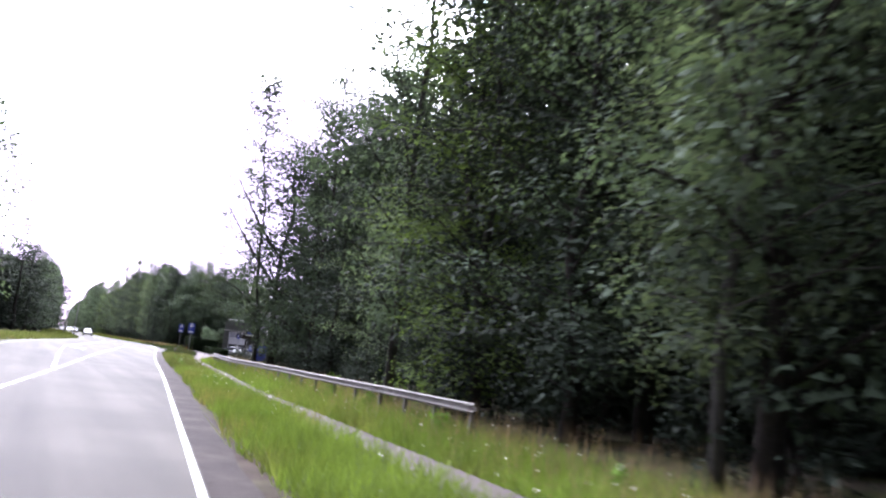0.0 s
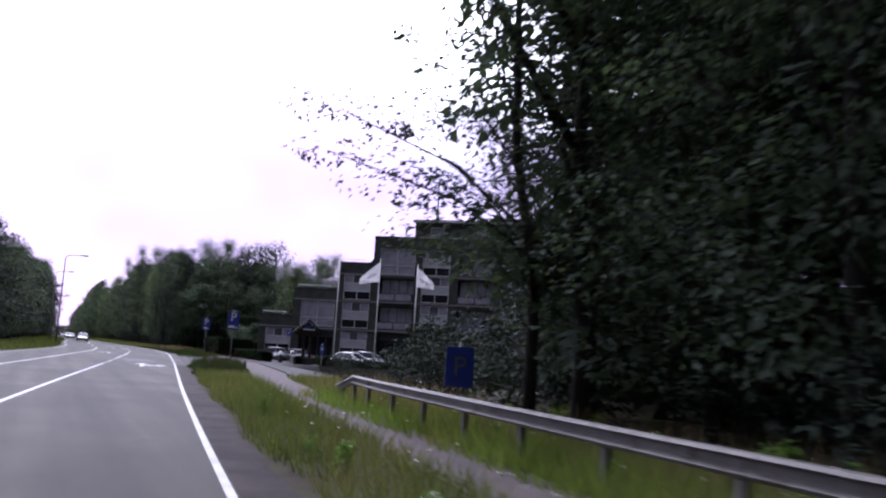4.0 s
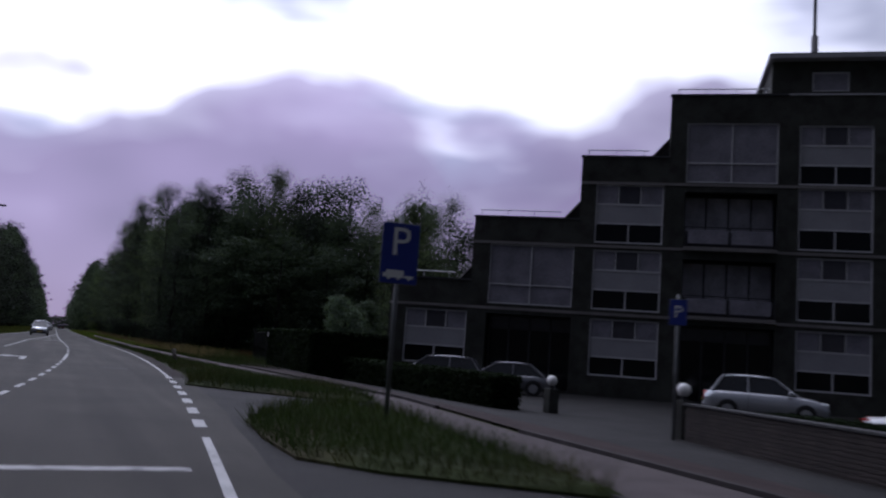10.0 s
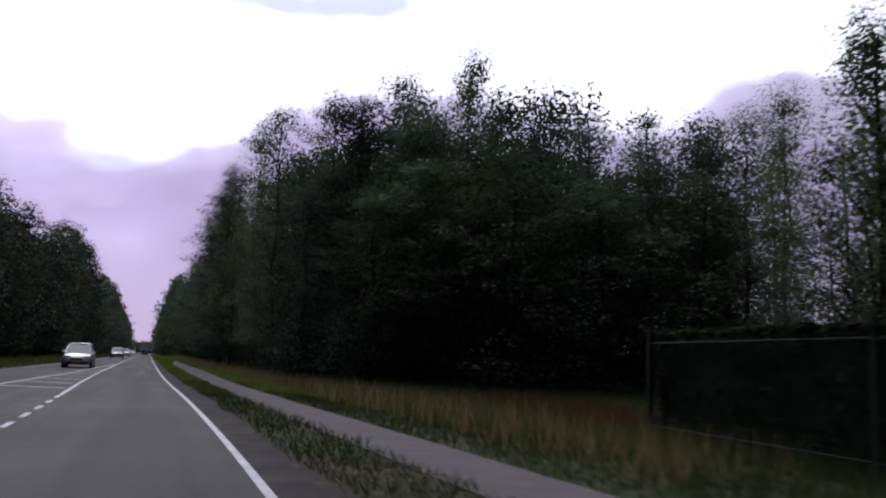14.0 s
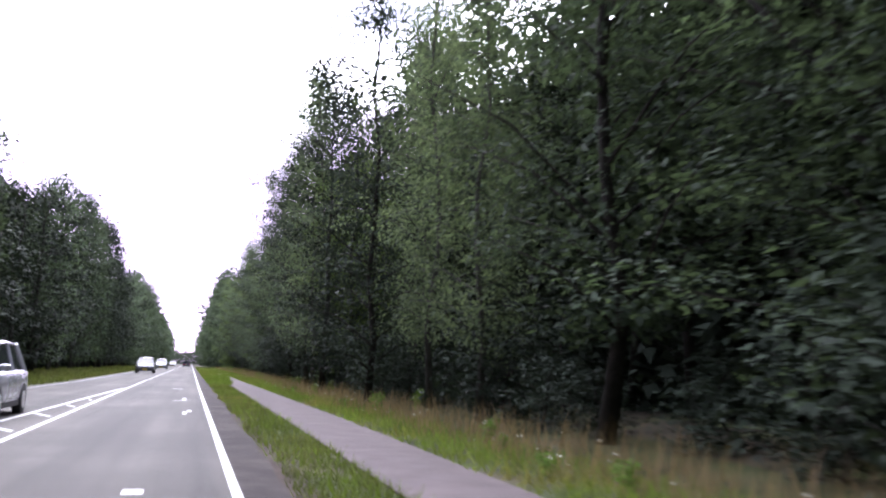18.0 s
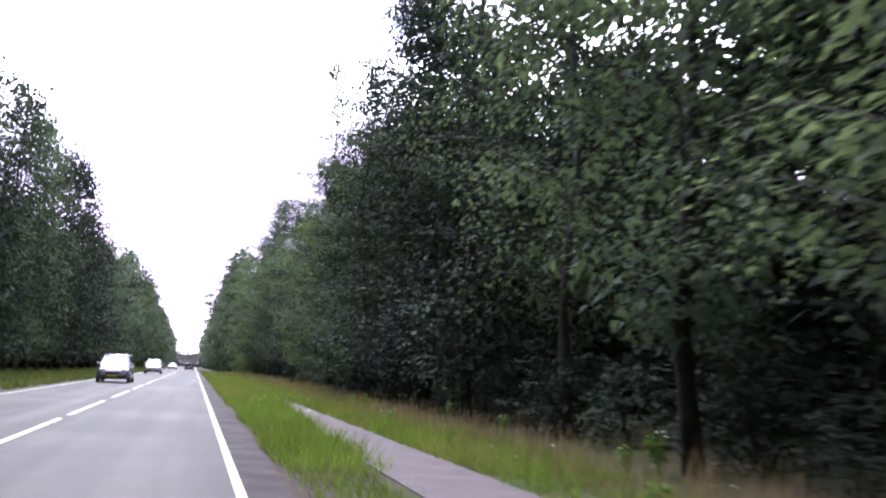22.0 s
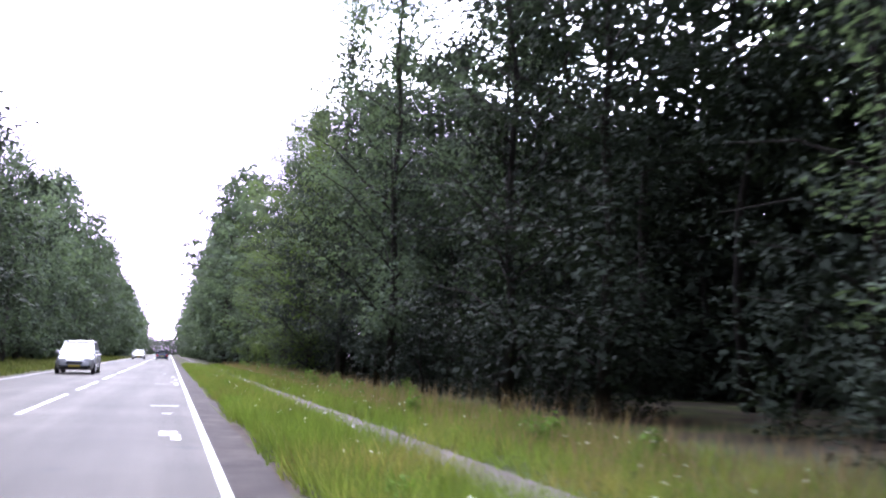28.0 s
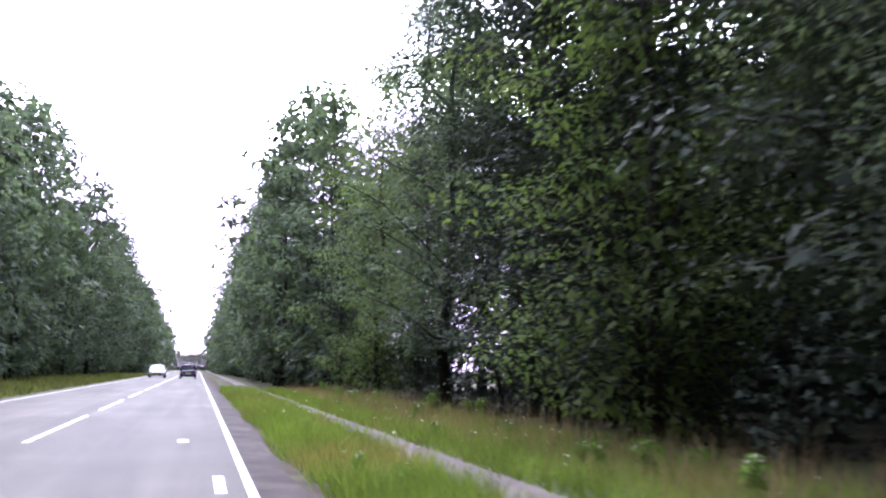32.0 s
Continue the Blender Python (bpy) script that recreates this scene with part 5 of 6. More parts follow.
        part("mast_tip", rod(bmesh.new(), (s, y, 18.9), (s, y, 22.8), 0.09, 0.08, seg=8), DARK_METAL, m)
    part("antenna", rod(bmesh.new(), (35.2, 1.0, 18.3), (35.2, 1.0, 19.7), 0.025, seg=5), DARK_METAL, hotel)
    return hotel


def build_wing():
    """The long wing that runs back from the stair tower."""
    wing = thing("hotel_wing", "long dark brick hotel wing with balconies and small windows", "building", pose(41.3, 99.0, 0, 0, 0, 21.6))
    holes = [(3.0, 3.8, z, z + 1.5) for z in (2.0, 5.3, 8.6, 11.9, 15.2)]
    part("wall", wall_with_openings(0.0, 12.3, -2.5, 18.4, holes), BRICK, wing)
    part("side_wall", boxed(12.0, 12.3, 0.3, 10, 14.5, 18.4), BRICK, wing)
    part("roof", boxed(0.0, 12.2, 0.3, 10, 18.0, 18.2), ROOFING_AND_ROOM_DARK, wing)
    part("coping", boxed(-0.05, 12.35, -0.06, 0.32, 18.4, 18.52), DARK_METAL, wing)
    # added dark sheet in place of the unlit rooms
    part("room_back", boxed(0.1, 12, 1.4, 1.5, -2.5, 18), ROOFING_AND_ROOM_DARK, wing)
    for a, b, z0, z1 in holes:
        w = framed("window", wing, WHITE_FRAME, a, b, z0, z1, [], [], 0.05, 0.14, 0.09, "small pale stair window")
        part("pane", boxed(a + 0.08, b - 0.08, 0.09, 0.11, z0 + 0.08, z1 - 0.08), CURTAIN, w)
        # further part, a little lower, with window columns and balconies
    holes = []
    for k in range(5):
        for z0 in (3.6, 6.9, 10.2, 13.5):
            holes.append((13.6 + k * 7.0, 16.2 + k * 7.0, z0, z0 + 2.6))
            if k < 4:
                holes.append((17.3 + k * 7.0, 20.2 + k * 7.0, z0, z0 + 2.6))
    for s0, s1, top, set_back in ((12.3, 18.6, 18.7, 0.7), (18.6, 27.6, 18.0, 0.4), (27.6, 47.0, 16.7, 0.4)):
        part("wall", wall_with_openings(s0, s1, -2.5, top, [h for h in holes if s0 <= h[0] and h[1] <= s1], 0.3, set_back), BRICK, wing)
        part("roof_fascia", boxed(s0 + 0.1, s1 + 0.2, set_back - 0.2, 10, top, top + 0.2), DARK_METAL if s0 < 13 else FASCIA, wing)
        # again a dark sheet standing for the unlit rooms
        part("room_back", boxed(s0 + 0.1, s1 - 0.1, 2.0, 2.1, -2.5, top - 0.1), ROOFING_AND_ROOM_DARK, wing)
    part("chimney", boxed(15.0, 15.9, 1.2, 2.1, 18.7, 19.5), BRICK, wing)
    part("chimney_cap", boxed(14.9, 16.0, 1.1, 2.2, 19.5, 19.62), DARK_METAL, wing)
    for z0 in (3.6, 6.9, 10.2, 13.5):
        part("balcony_slab", boxed(20.6, 27.2, -0.6, 0.38, z0 - 0.25, z0 - 0.05), BAND, wing, "pale concrete balcony slab")
        part("balcony_panel", boxed(20.7, 27.1, -0.58, -0.52, z0 - 0.04, z0 + 0.85), PANEL, wing, "pale balcony parapet panel")
    for i, (a, b, z0, z1) in enumerate(holes):
        w = framed("window", wing, WHITE_FRAME, a, b, z0, z1, [(a + b) / 2], [z0 + 1.0], 0.46, 0.56, 0.08, "window with pale panel")
        part("pane", boxed(a + 0.07, b - 0.07, 0.5, 0.52, z0 + 1.04, z1 - 0.07), DARK_GLASS if i % 3 else CURTAIN, w)
        part("panel", boxed(a + 0.07, b - 0.07, 0.5, 0.52, z0 + 0.07, z0 + 0.96), PANEL, w)
    part("roof_mast", rod(bmesh.new(), (20.2, 3.0, 18.1), (20.2, 3.0, 22.3), 0.13, seg=8), DARK_METAL, wing)
    # glazed bay and canopy
    part("canopy", boxed(-0.4, 20.0, -4.5, -0.02, 3.7, 4.25, bevel=0.03), FASCIA, wing, "pale flat entrance canopy")
    for x in (4.0, 9.0, 14.0, 19.0):
        part("canopy_post", boxed(x - 0.1, x + 0.1, -4.3, -4.1, -1.6, 3.7), FASCIA, wing)
    part("garden_wall", boxed(4.0, 30.0, -6.2, -5.9, -2.4, 1.1), BRICK, wing)


def build_glass_bay():
    """A white-framed glazed bay on a dark plinth, in two steps."""
    root = thing("glass_bay", "white-framed glazed bay standing on a dark brick plinth", "building", pose(38.8, 86.2, 0, 0, 0, -50.5))
    part("plinth", boxed(-2.5, 6.0, 0.0, 3.0, -3.0, 1.0), BRICK, root)
    part("notice_box", boxed(0.05, 1.05, -0.12, 0.0, -1.6, -0.3, bevel=0.02), PANEL, root, "pale grey cabinet on the plinth")
    for x0, x1, z0, z1, y in ((0.0, 1.85, 1.0, 5.3, 0.15), (1.95, 5.2, 1.3, 6.7, -0.15)):
        w = (x1 - x0) / 2
        for i in range(3):
            part("mullion", boxed(x0 + w * i - 0.06, x0 + w * i + 0.06, y - 0.06, y + 0.06, z0, z1, bevel=0.01), POLE_WHITE, root)
        for k in range(4):
            z = z0 + (z1 - z0) * k / 3
            part("transom", boxed(x0, x1, y - 0.05, y + 0.05, z - 0.06, z + 0.06), POLE_WHITE, root)
        for i in range(2):
            for k in range(3):
                za, zb = z0 + (z1 - z0) * k / 3, z0 + (z1 - z0) * (k + 1) / 3
                part("pane", boxed(x0 + w * i + 0.06, x0 + w * (i + 1) - 0.06, y - 0.01, y + 0.01, za + 0.06, zb - 0.06), GREY_GLASS, root)
        # added dark sheet for the bay's dim inside
        part("bay_back", boxed(x0, x1, y + 2.4, y + 2.5, z0, z1), ROOFING_AND_ROOM_DARK, root)
        part("bay_roof", boxed(x0 - 0.1, x1 + 0.1, y - 0.1, y + 2.6, z1, z1 + 0.12), FASCIA, root)
    for i in range(4):
        part("screen_post", boxed(-2.4 + i * 0.75, -2.3 + i * 0.75, 0.2, 0.3, 1.0, 4.6), FASCIA, root)
    part("screen_beam", boxed(-2.5, 0.0, 0.15, 0.35, 4.5, 4.75), FASCIA, root)


build_glass_bay()
build_hotel()
build_wing()


# ---------------------------------------------------------------- hotel forecourt
def draped(name, outline_y, left, right, z_up, mat, label, category, step=1.2, across=6):
    """A surface that follows the lie of the land between two lines of x over a stretch of y."""
    ys = np.arange(outline_y[0], outline_y[1] + 0.01, step)
    verts, faces = [], []
    n = across + 1
    for y in ys:
        a, b = float(left(y)), float(right(y))
        for k in range(n):
            x = a + (b - a) * k / across
            verts.append((x, float(y), float(land(x, y)) + z_up))
    for i in range(len(ys) - 1):
        for k in range(across):
            faces.append((i * n + k, i * n + k + 1, (i + 1) * n + k + 1, (i + 1) * n + k))
    me = bpy.data.meshes.new(name)
    me.from_pydata(verts, [], faces)
    return structure(name, me, mat, label, category)


draped("car_park", (86.5, 128), lambda y: float(edge(y)) + float(path_right(y)) + float(np.interp(y, [86, 88, 110, 122, 128], [2.2, 2.4, 2.0, 1.2, 3.0])) + 0.02, lambda y: float(np.interp(y, [86, 100, 121, 128], [34, 42, 14, 14])), 0.015, ASPHALT_OLD, "dark asphalt hotel car park", "car park", across=14)
draped("service_drive", (53.5, 81.5), lambda y: float(edge(y)) + float(path_right(y)) + 0.15, lambda y: float(edge(y)) + (24.0 if y < 79 else 11.0), 0.012, ASPHALT_OLD, "dark asphalt drive sloping down beside the path", "drive", across=16)
draped("footway", (80, 122), lambda y: float(edge(y)) + float(path_right(y)) + 0.18, lambda y: float(edge(y)) + float(path_right(y)) + float(np.interp(y, [80, 88, 110, 122], [1.2, 2.4, 2.0, 0.4])), 0.02, PATH_RED, "reddish paved footway along the hotel", "pavement", across=3)
ribbon("lay_by", 0.30, lambda y: min(float(path_left(y)) - 0.02, float(bay_mouth(y))), 63, 101.5, -0.003, ASPHALT_OLD, 0.75, 0.06, "dark asphalt lay-by beside the road", "lay-by", across=4)


draped("entrance_apron", (80.75, 87.5), lambda y: float(edge(y)) + float(path_right(y)) + float(np.interp(y, [78.5, 80, 87.5], [0.3, 1.2, 2.3])), lambda y: float(np.interp(y, [78.5, 80, 81.2, 86, 87.5], [10.4, 9.0, 8.3, 9.4, 12.0])), 0.012, ASPHALT_OLD, "dark asphalt apron before the hotel garden", "drive", step=0.75, across=6)


def build_kerb(lat, y0, y1, h, label, w=0.13, step=1.0):
    """A row of kerb stones with open joints."""
    root = thing("kerb", label, "kerb")
    tagged(root, kind="structure")
    y = y0
    while y < y1 - 0.1:
        a, b = y + 0.008, min(y + step, y1) - 0.008
        f = lat if callable(lat) else (lambda v: lat)
        bm = bmesh.new()
        pts = []
        for yy in (a, b):
            x = float(edge(yy)) + float(f(yy))
            zz = max(float(land(x, yy)), -0.05)
            pts.append((x, yy, zz))
        (xa, ya, za), (xb, yb, zb) = pts
        vs = [bm.verts.new(p) for p in ((xa, ya, za - 0.1), (xa + w, ya, za - 0.1), (xb + w, yb, zb - 0.1), (xb, yb, zb - 0.1),
                                        (xa + 0.012, ya, za + h), (xa + w - 0.012, ya, za + h), (xb + w - 0.012, yb, zb + h), (xb + 0.012, yb, zb + h))]
        for f4 in ((0, 3, 2, 1), (4, 5, 6, 7), (0, 1, 5, 4), (1, 2, 6, 5), (2, 3, 7, 6), (3, 0, 4, 7)):
            bm.faces.new([vs[i] for i in f4])
        part("kerb_stone", bm, KERB, root)
        y += step


build_kerb(lambda y: float(path_right(y)) + 0.02, 54, 92, 0.05, "grey concrete kerb stones between cycle path and drive")
build_kerb(lambda y: float(path_right(y)) + 0.02, 97, 118, 0.06, "grey concrete kerb stones beside the hotel footway")
build_kerb(lambda y: float(path_left(y)) - 0.14, 74, 98, 0.05, "low concrete edging between lay-by and cycle path")


def grass_island(name, outline, label, h=0.10, blades=420, seed=3):
    bm = bmesh.new()
    slab(bm, outline, -0.06, 0.03)
    top = [f for f in bm.faces if f.normal.z > 0.9]
    r = bmesh.ops.inset_region(bm, faces=top, thickness=0.25)
    for f in top:
        for v in f.verts:
            v.co.z = h
    root = structure(name, bm, TURF, label, "verge")
    rnd = np.random.RandomState(seed)
    xs, ys = [p[0] for p in outline], [p[1] for p in outline]
    area = (max(xs) - min(xs)) * (max(ys) - min(ys))
    pts = np.stack([rnd.uniform(min(xs), max(xs), int(area * blades)), rnd.uniform(min(ys), max(ys), int(area * blades))], -1)
    inside = np.zeros(len(pts), bool)
    j = len(outline) - 1
    for i in range(len(outline)):
        (xi, yi), (xj, yj) = outline[i], outline[j]
        c = ((yi > pts[:, 1]) != (yj > pts[:, 1])) & (pts[:, 0] < (xj - xi) * (pts[:, 1] - yi) / (yj - yi + 1e-9) + xi)
        inside ^= c
        j = i
    grass_field("island_grass", rnd, pts[inside], 0.36, GRASS_MOWN, "uneven grass on a traffic island")


grass_island("grass_island", [(-1.05, 88.2), (-1.0, 90.0), (-0.75, 92.3), (0.6, 94.8), (2.1, 96.1), (2.4, 94.0), (1.95, 90.5), (1.65, 87.6), (1.45, 85.7), (0.6, 86.4), (-0.4, 87.2)], "grass island between two lay-by mouths")
grass_island("grass_tip", [(float(edge(y)) + float(bay_mouth(y)) + 0.05, y) for y in (63, 64, 66, 68, 70, 71.3)] + [(float(edge(y)) + float(path_left(y)) - 0.1, y) for y in (71.8, 69, 66, 63)], "rounded grass tip before the lay-by", seed=6)
grass_island("grass_tip", [(-0.45, 101.2), (0.6, 99.6), (2.2, 97.9), (3.2, 97.4), (3.6, 99), (3.6, 104), (0.2, 104)], "rounded grass tip after the lay-by", seed=8)


# retaining wall, garden and flag poles
def build_garden():
    pts = [(8.1, 81.2), (11.0, 78.2), (15.0, 75.2), (20.0, 72.6), (26.0, 70.5)]
    root = thing("retaining_wall", "dark stone retaining wall of the hotel garden", "wall", kind="structure")
    rnd = np.random.RandomState(8)
    for i in range(len(pts) - 1):
        (xa, ya), (xb, yb) = pts[i], pts[i + 1]
        L = math.hypot(xb - xa, yb - ya)
        ang = math.degrees(math.atan2(yb - ya, xb - xa))
        m = pose(xa, ya, 0, 0, 0, ang)
        low = float(min(land(xa, ya), land(xb, yb))) - 0.4
        core = part("wall_core", boxed(0, L, 0.04, 0.4, low, -0.1), STONE, root, m=m)
        z = low
        row = 0
        while z < -0.12:
            x = -0.3 * (row % 2)
            while x < L:
                w = rnd.uniform(0.45, 0.8)
                a, b = max(x, 0) + 0.01, min(x + w, L) - 0.01
                if b - a > 0.1:
                    part("stone", boxed(a, b, rnd.uniform(-0.02, 0.015), 0.06, z + 0.01, min(z + 0.28, -0.1)), STONE, root, m=m)
                x += w
            z += 0.29
            row += 1
    soil = bmesh.new()
    slab(soil, [(8.2, 81.3), (11.1, 78.4), (15.1, 75.4), (20.1, 72.8), (26, 70.8), (34, 78), (30, 88), (12, 90.5), (9.3, 86)], -1.6, -0.02)
    structure("garden_bed", soil, SOIL, "planted raised garden bed before the hotel", "garden")


build_garden()


def build_flag(x, y, top, base, fold, seed):
    root = thing("flag_pole", "tall white flag pole with a white printed flag", "flag pole", group="flag poles before the hotel")
    root.matrix_basis = pose(x, y, 0)
    part("pole", rod(bmesh.new(), (0, 0, base), (0, 0, top), 0.065, 0.035, seg=10), POLE_WHITE, root, smooth=True)
    part("finial", rod(bmesh.new(), (0, 0, top), (0, 0, top + 0.12), 0.05, 0.03, seg=8), DARK_METAL, root)
    part("foot_plate", rod(bmesh.new(), (0, 0, base - 0.3), (0, 0, base + 0.05), 0.13, 0.12, seg=10), DARK_METAL, root)
    nu, nv = 14, 12
    bm = bmesh.new()
    grid = []
    rnd = np.random.RandomState(seed)
    ph = rnd.uniform(0, 6)
    W, Hh = 2.0, 1.75
    for i in range(nu + 1):
        col = []
        for j in range(nv + 1):
            u, v = i / nu, j / nv
            out = W * u * fold[0]
            sag = u * (0.92 + 0.1 * u) * fold[1]
            wob = 0.12 * math.sin(u * 9 + ph + v * 2.0) * u ** 0.5 + 0.06 * math.sin(v * 7 + u * 5 + ph)
            col.append(bm.verts.new((out * fold[2] - wob * fold[3], out * fold[3] + wob * fold[2], top - 0.25 - Hh * v * (1 - 0.7 * u) - sag)))
        grid.append(col)
    for i in range(nu):
        for j in range(nv):
            bm.faces.new((grid[i][j], grid[i + 1][j], grid[i + 1][j + 1], grid[i][j + 1]))
    flag = part("flag", bm, FLAG, root, "white cloth flag with dark print", smooth=True)
    # the print: plain dark bars that follow the cloth
    def cloth(u, v, lift):
        out = W * u * fold[0]
        sag = u * (0.92 + 0.1 * u) * fold[1]
        wob = 0.12 * math.sin(u * 9 + ph + v * 2.0) * u ** 0.5 + 0.06 * math.sin(v * 7 + u * 5 + ph)
        wob += lift
        return (out * fold[2] - wob * fold[3], out * fold[3] + wob * fold[2], top - 0.25 - Hh * v * (1 - 0.7 * u) - sag)
    for v0, v1, u0, u1 in ((0.50, 0.55, 0.15, 0.72), (0.62, 0.66, 0.22, 0.4), (0.62, 0.66, 0.46, 0.62)):
        for lift in (-0.012, 0.012):
            bb = bmesh.new()
            prev = None
            for k in range(9):
                u = u0 + (u1 - u0) * k / 8
                pair = (bb.verts.new(cloth(u, v0, lift)), bb.verts.new(cloth(u, v1, lift)))
                if prev:
                    bb.faces.new((prev[0], pair[0], pair[1], prev[1]))
                prev = pair
            part("flag_print", bb, FLAG_INK, flag)


build_flag(11.15, 86.7, 9.31, float(land(11.15, 86.7)), (0.26, 1.2, -0.8, -0.6), 1)
build_flag(14.7, 86.4, 9.35, -0.05, (0.85, 1.55, -0.94, 0.34), 2)
build_flag(17.85, 85.45, 9.1, 0.05, (0.75, 1.35, 0.9, -0.44), 5)


def build_gable_sign():
    g = float(land(9.07, 87.6))
    root = thing("entrance_sign", "dark timber entrance sign with a narrow gable roof", "sign", pose(9.07, 87.63, 0, 0, 0, -12))
    for x in (-0.28, 0.28):
        part("post", boxed(x - 0.11, x + 0.11, -0.11, 0.11, g - 0.1, 2.6, bevel=0.01), TIMBER, root)
    part("plinth", boxed(-0.6, 0.6, -0.35, 0.35, g - 0.2, g + 0.75, bevel=0.02), BRICK, root)
    part("beam", boxed(-1.1, 1.1, -0.1, 0.1, 2.35, 2.55), TIMBER, root)
    part("board", prism(bmesh.new(), [(-0.95, 2.56), (0.95, 2.56), (0.0, 3.48)], -0.06, 0.06), TIMBER, root, "dark gable board")
    part("emblem", prism(bmesh.new(), [(-0.3, 2.95), (0.25, 2.95), (0.32, 3.12), (0.0, 3.25), (-0.3, 3.1)], -0.085, -0.062), SIGN_BLUE, root, "blue emblem")
    part("white_bar", boxed(-0.45, 0.55, -0.085, -0.062, 2.78, 2.88), SIGN_WHITE, root)
    for sgn in (-1, 1):
        bm = prism(bmesh.new(), [(0, 3.69), (sgn * 1.28, 2.52), (sgn * 1.28, 2.42), (0, 3.57)], -0.2, 0.2)
        r = part("roof_side", bm, TIMBER, root, "dark timber roof slope")
        for k in range(2):
            part("verge_trim", prism(bmesh.new(), [(0, 3.74), (sgn * 1.30, 2.56), (sgn * 1.30, 2.52), (0, 3.70)], -0.225 + k * 0.16, -0.2 + k * 0.16), SIGN_WHITE if sgn < 0 else TIMBER, r)
    part("hanging_board", boxed(-0.85, 0.85, -0.03, 0.03, 2.28, 2.33), TIMBER, root)


build_gable_sign()


def build_low_wall(a, b, top, label):
    (xa, ya), (xb, yb) = a, b
    L = math.hypot(xb - xa, yb - ya)
    m = pose(xa, ya, 0, 0, 0, math.degrees(math.atan2(yb - ya, xb - xa)))
    root = thing("low_wall", label, "wall", m, kind="structure")
    part("wall_core", boxed(0, L, -0.10, 0.10, -0.6, top - 0.06), MORTAR, root)
    part("cap", boxed(-0.04, L + 0.04, -0.16, 0.16, top - 0.06, top, bevel=0.012), ROOFING_AND_ROOM_DARK, root)
    rnd = np.random.RandomState(14)
    shared = None
    z, row = top - 0.145, 0
    while z > -0.42:
        x = 0.0 if row % 2 else 0.115
        while x < L - 0.22:
            at = pose(x, -0.125 + rnd.uniform(-0.003, 0.003), z)
            if shared is None:
                shared = part("brick", boxed(0, 0.215, 0, 0.03, 0, 0.068, bevel=0.004), BRICK_RED, root, m=at)
            else:
                ob = new("brick", shared.data)
                ob.parent, ob.matrix_basis = root, at
            x += 0.228
        z -= 0.082
        row += 1


build_low_wall((9.75, 94.6), (7.9, 86.8), 0.52, "low dark brick wall beside the hotel entrance")


def build_globe(x, y, z, group):
    root = thing("globe_lamp", "white globe lamp on a short dark brick pillar", "lamp", pose(x, y, 0), group=group)
    g = float(land(x, y))
    part("pillar", boxed(-0.17, 0.17, -0.17, 0.17, g - 0.1, z - 0.24, bevel=0.01), BRICK, root)
    part("collar", rod(bmesh.new(), (0, 0, z - 0.25), (0, 0, z - 0.14), 0.07, 0.09, seg=10), DARK_METAL, root)
    bm = bmesh.new()
    bmesh.ops.create_uvsphere(bm, u_segments=16, v_segments=10, radius=0.165)
    part("globe", bm, GLOBE, root, "opal white globe", m=pose(0, 0, z), smooth=True)


_bar = thing("red_barrier", "low red and grey barrier bar beside the parked car", "barrier", pose(13.6, 73.9, -0.8, 0, 0, -25))
part("bar", rod(bmesh.new(), (-1.3, 0, 0.55), (1.3, 0, 0.62), 0.05, seg=8), RED_PAINT, _bar, "red painted bar")
for _x in (-1.1, 1.1):
    part("support", boxed(_x - 0.05, _x + 0.05, -0.05, 0.05, -0.7, 0.56), DARK_METAL, _bar)
build_globe(10.47, 101.7, 0.65, "globe lamps at the hotel entrance")
build_globe(9.85, 94.95, 0.80, "globe lamps at the hotel entrance")
for x, y, z in ((21.5, 88.0, 1.2), (24.8, 86.0, 1.5)):
    build_globe(x, y, z, "globe lamps in the hotel garden")


def leafy_box(name, x0, x1, y0, y1, z0, z1, count, leaf, mat, label, category, m=None, seed=1):
    """A clipped hedge: a solid block for the dark inside, leaves in a shell with an uneven face."""
    rnd = np.random.RandomState(seed)
    root = thing(name, label, category, m)
    inset = min(0.16, (x1 - x0) * 0.3)
    # added solid block, no stems: it stands for the hedge's shaded inside
    part("twig_core", boxed(x0 + inset, x1 - inset, y0 + 0.12, y1 - 0.12, z0, z1 - 0.12, bevel=0.05), HEDGE, root)
    lo, hi = np.array([x0, y0, z0]), np.array([x1, y1, z1])
    p = rnd.uniform(0, 1, (count, 3))
    face = rnd.randint(0, 5, count)
    for f, (ax, v) in enumerate(((0, 0.0), (0, 1.0), (1, 0.0), (1, 1.0), (2, 1.0))):
        k = face == f
        depth = rnd.uniform(0, 0.35, k.sum()) ** 1.6
        p[k, ax] = np.abs(v - depth * (0.5 if ax == 0 else 0.12))
    c = lo + p * (hi - lo)
    q = leaf_cloud(rnd, c, np.full(count, 0.06), count, leaf)
    part("foliage", quads_mesh("foliage", q, mat), None, root)


leafy_box("hedge", 8.75, 9.75, 102.4, 117.0, -0.36, 0.72, 16000, 0.12, HEDGE, "clipped dark green hedge along the hotel car park", "hedge", seed=2)
leafy_box("hedge", 11.5, 12.3, 88.0, 94.0, -0.36, 0.42, 6000, 0.12, HEDGE, "low dark hedge inside the low wall", "hedge", seed=4)
leafy_box("hedge", -0.55, -0.14, 0.2, 7.9, -0.36, 0.46, 5200, 0.1, HEDGE, "dark ivy-like hedge covering a low brick wall", "hedge", pose(9.75, 94.6, 0, 0, 0, math.degrees(math.atan2(86.8 - 94.6, 7.9 - 9.75)) - 90), seed=6)
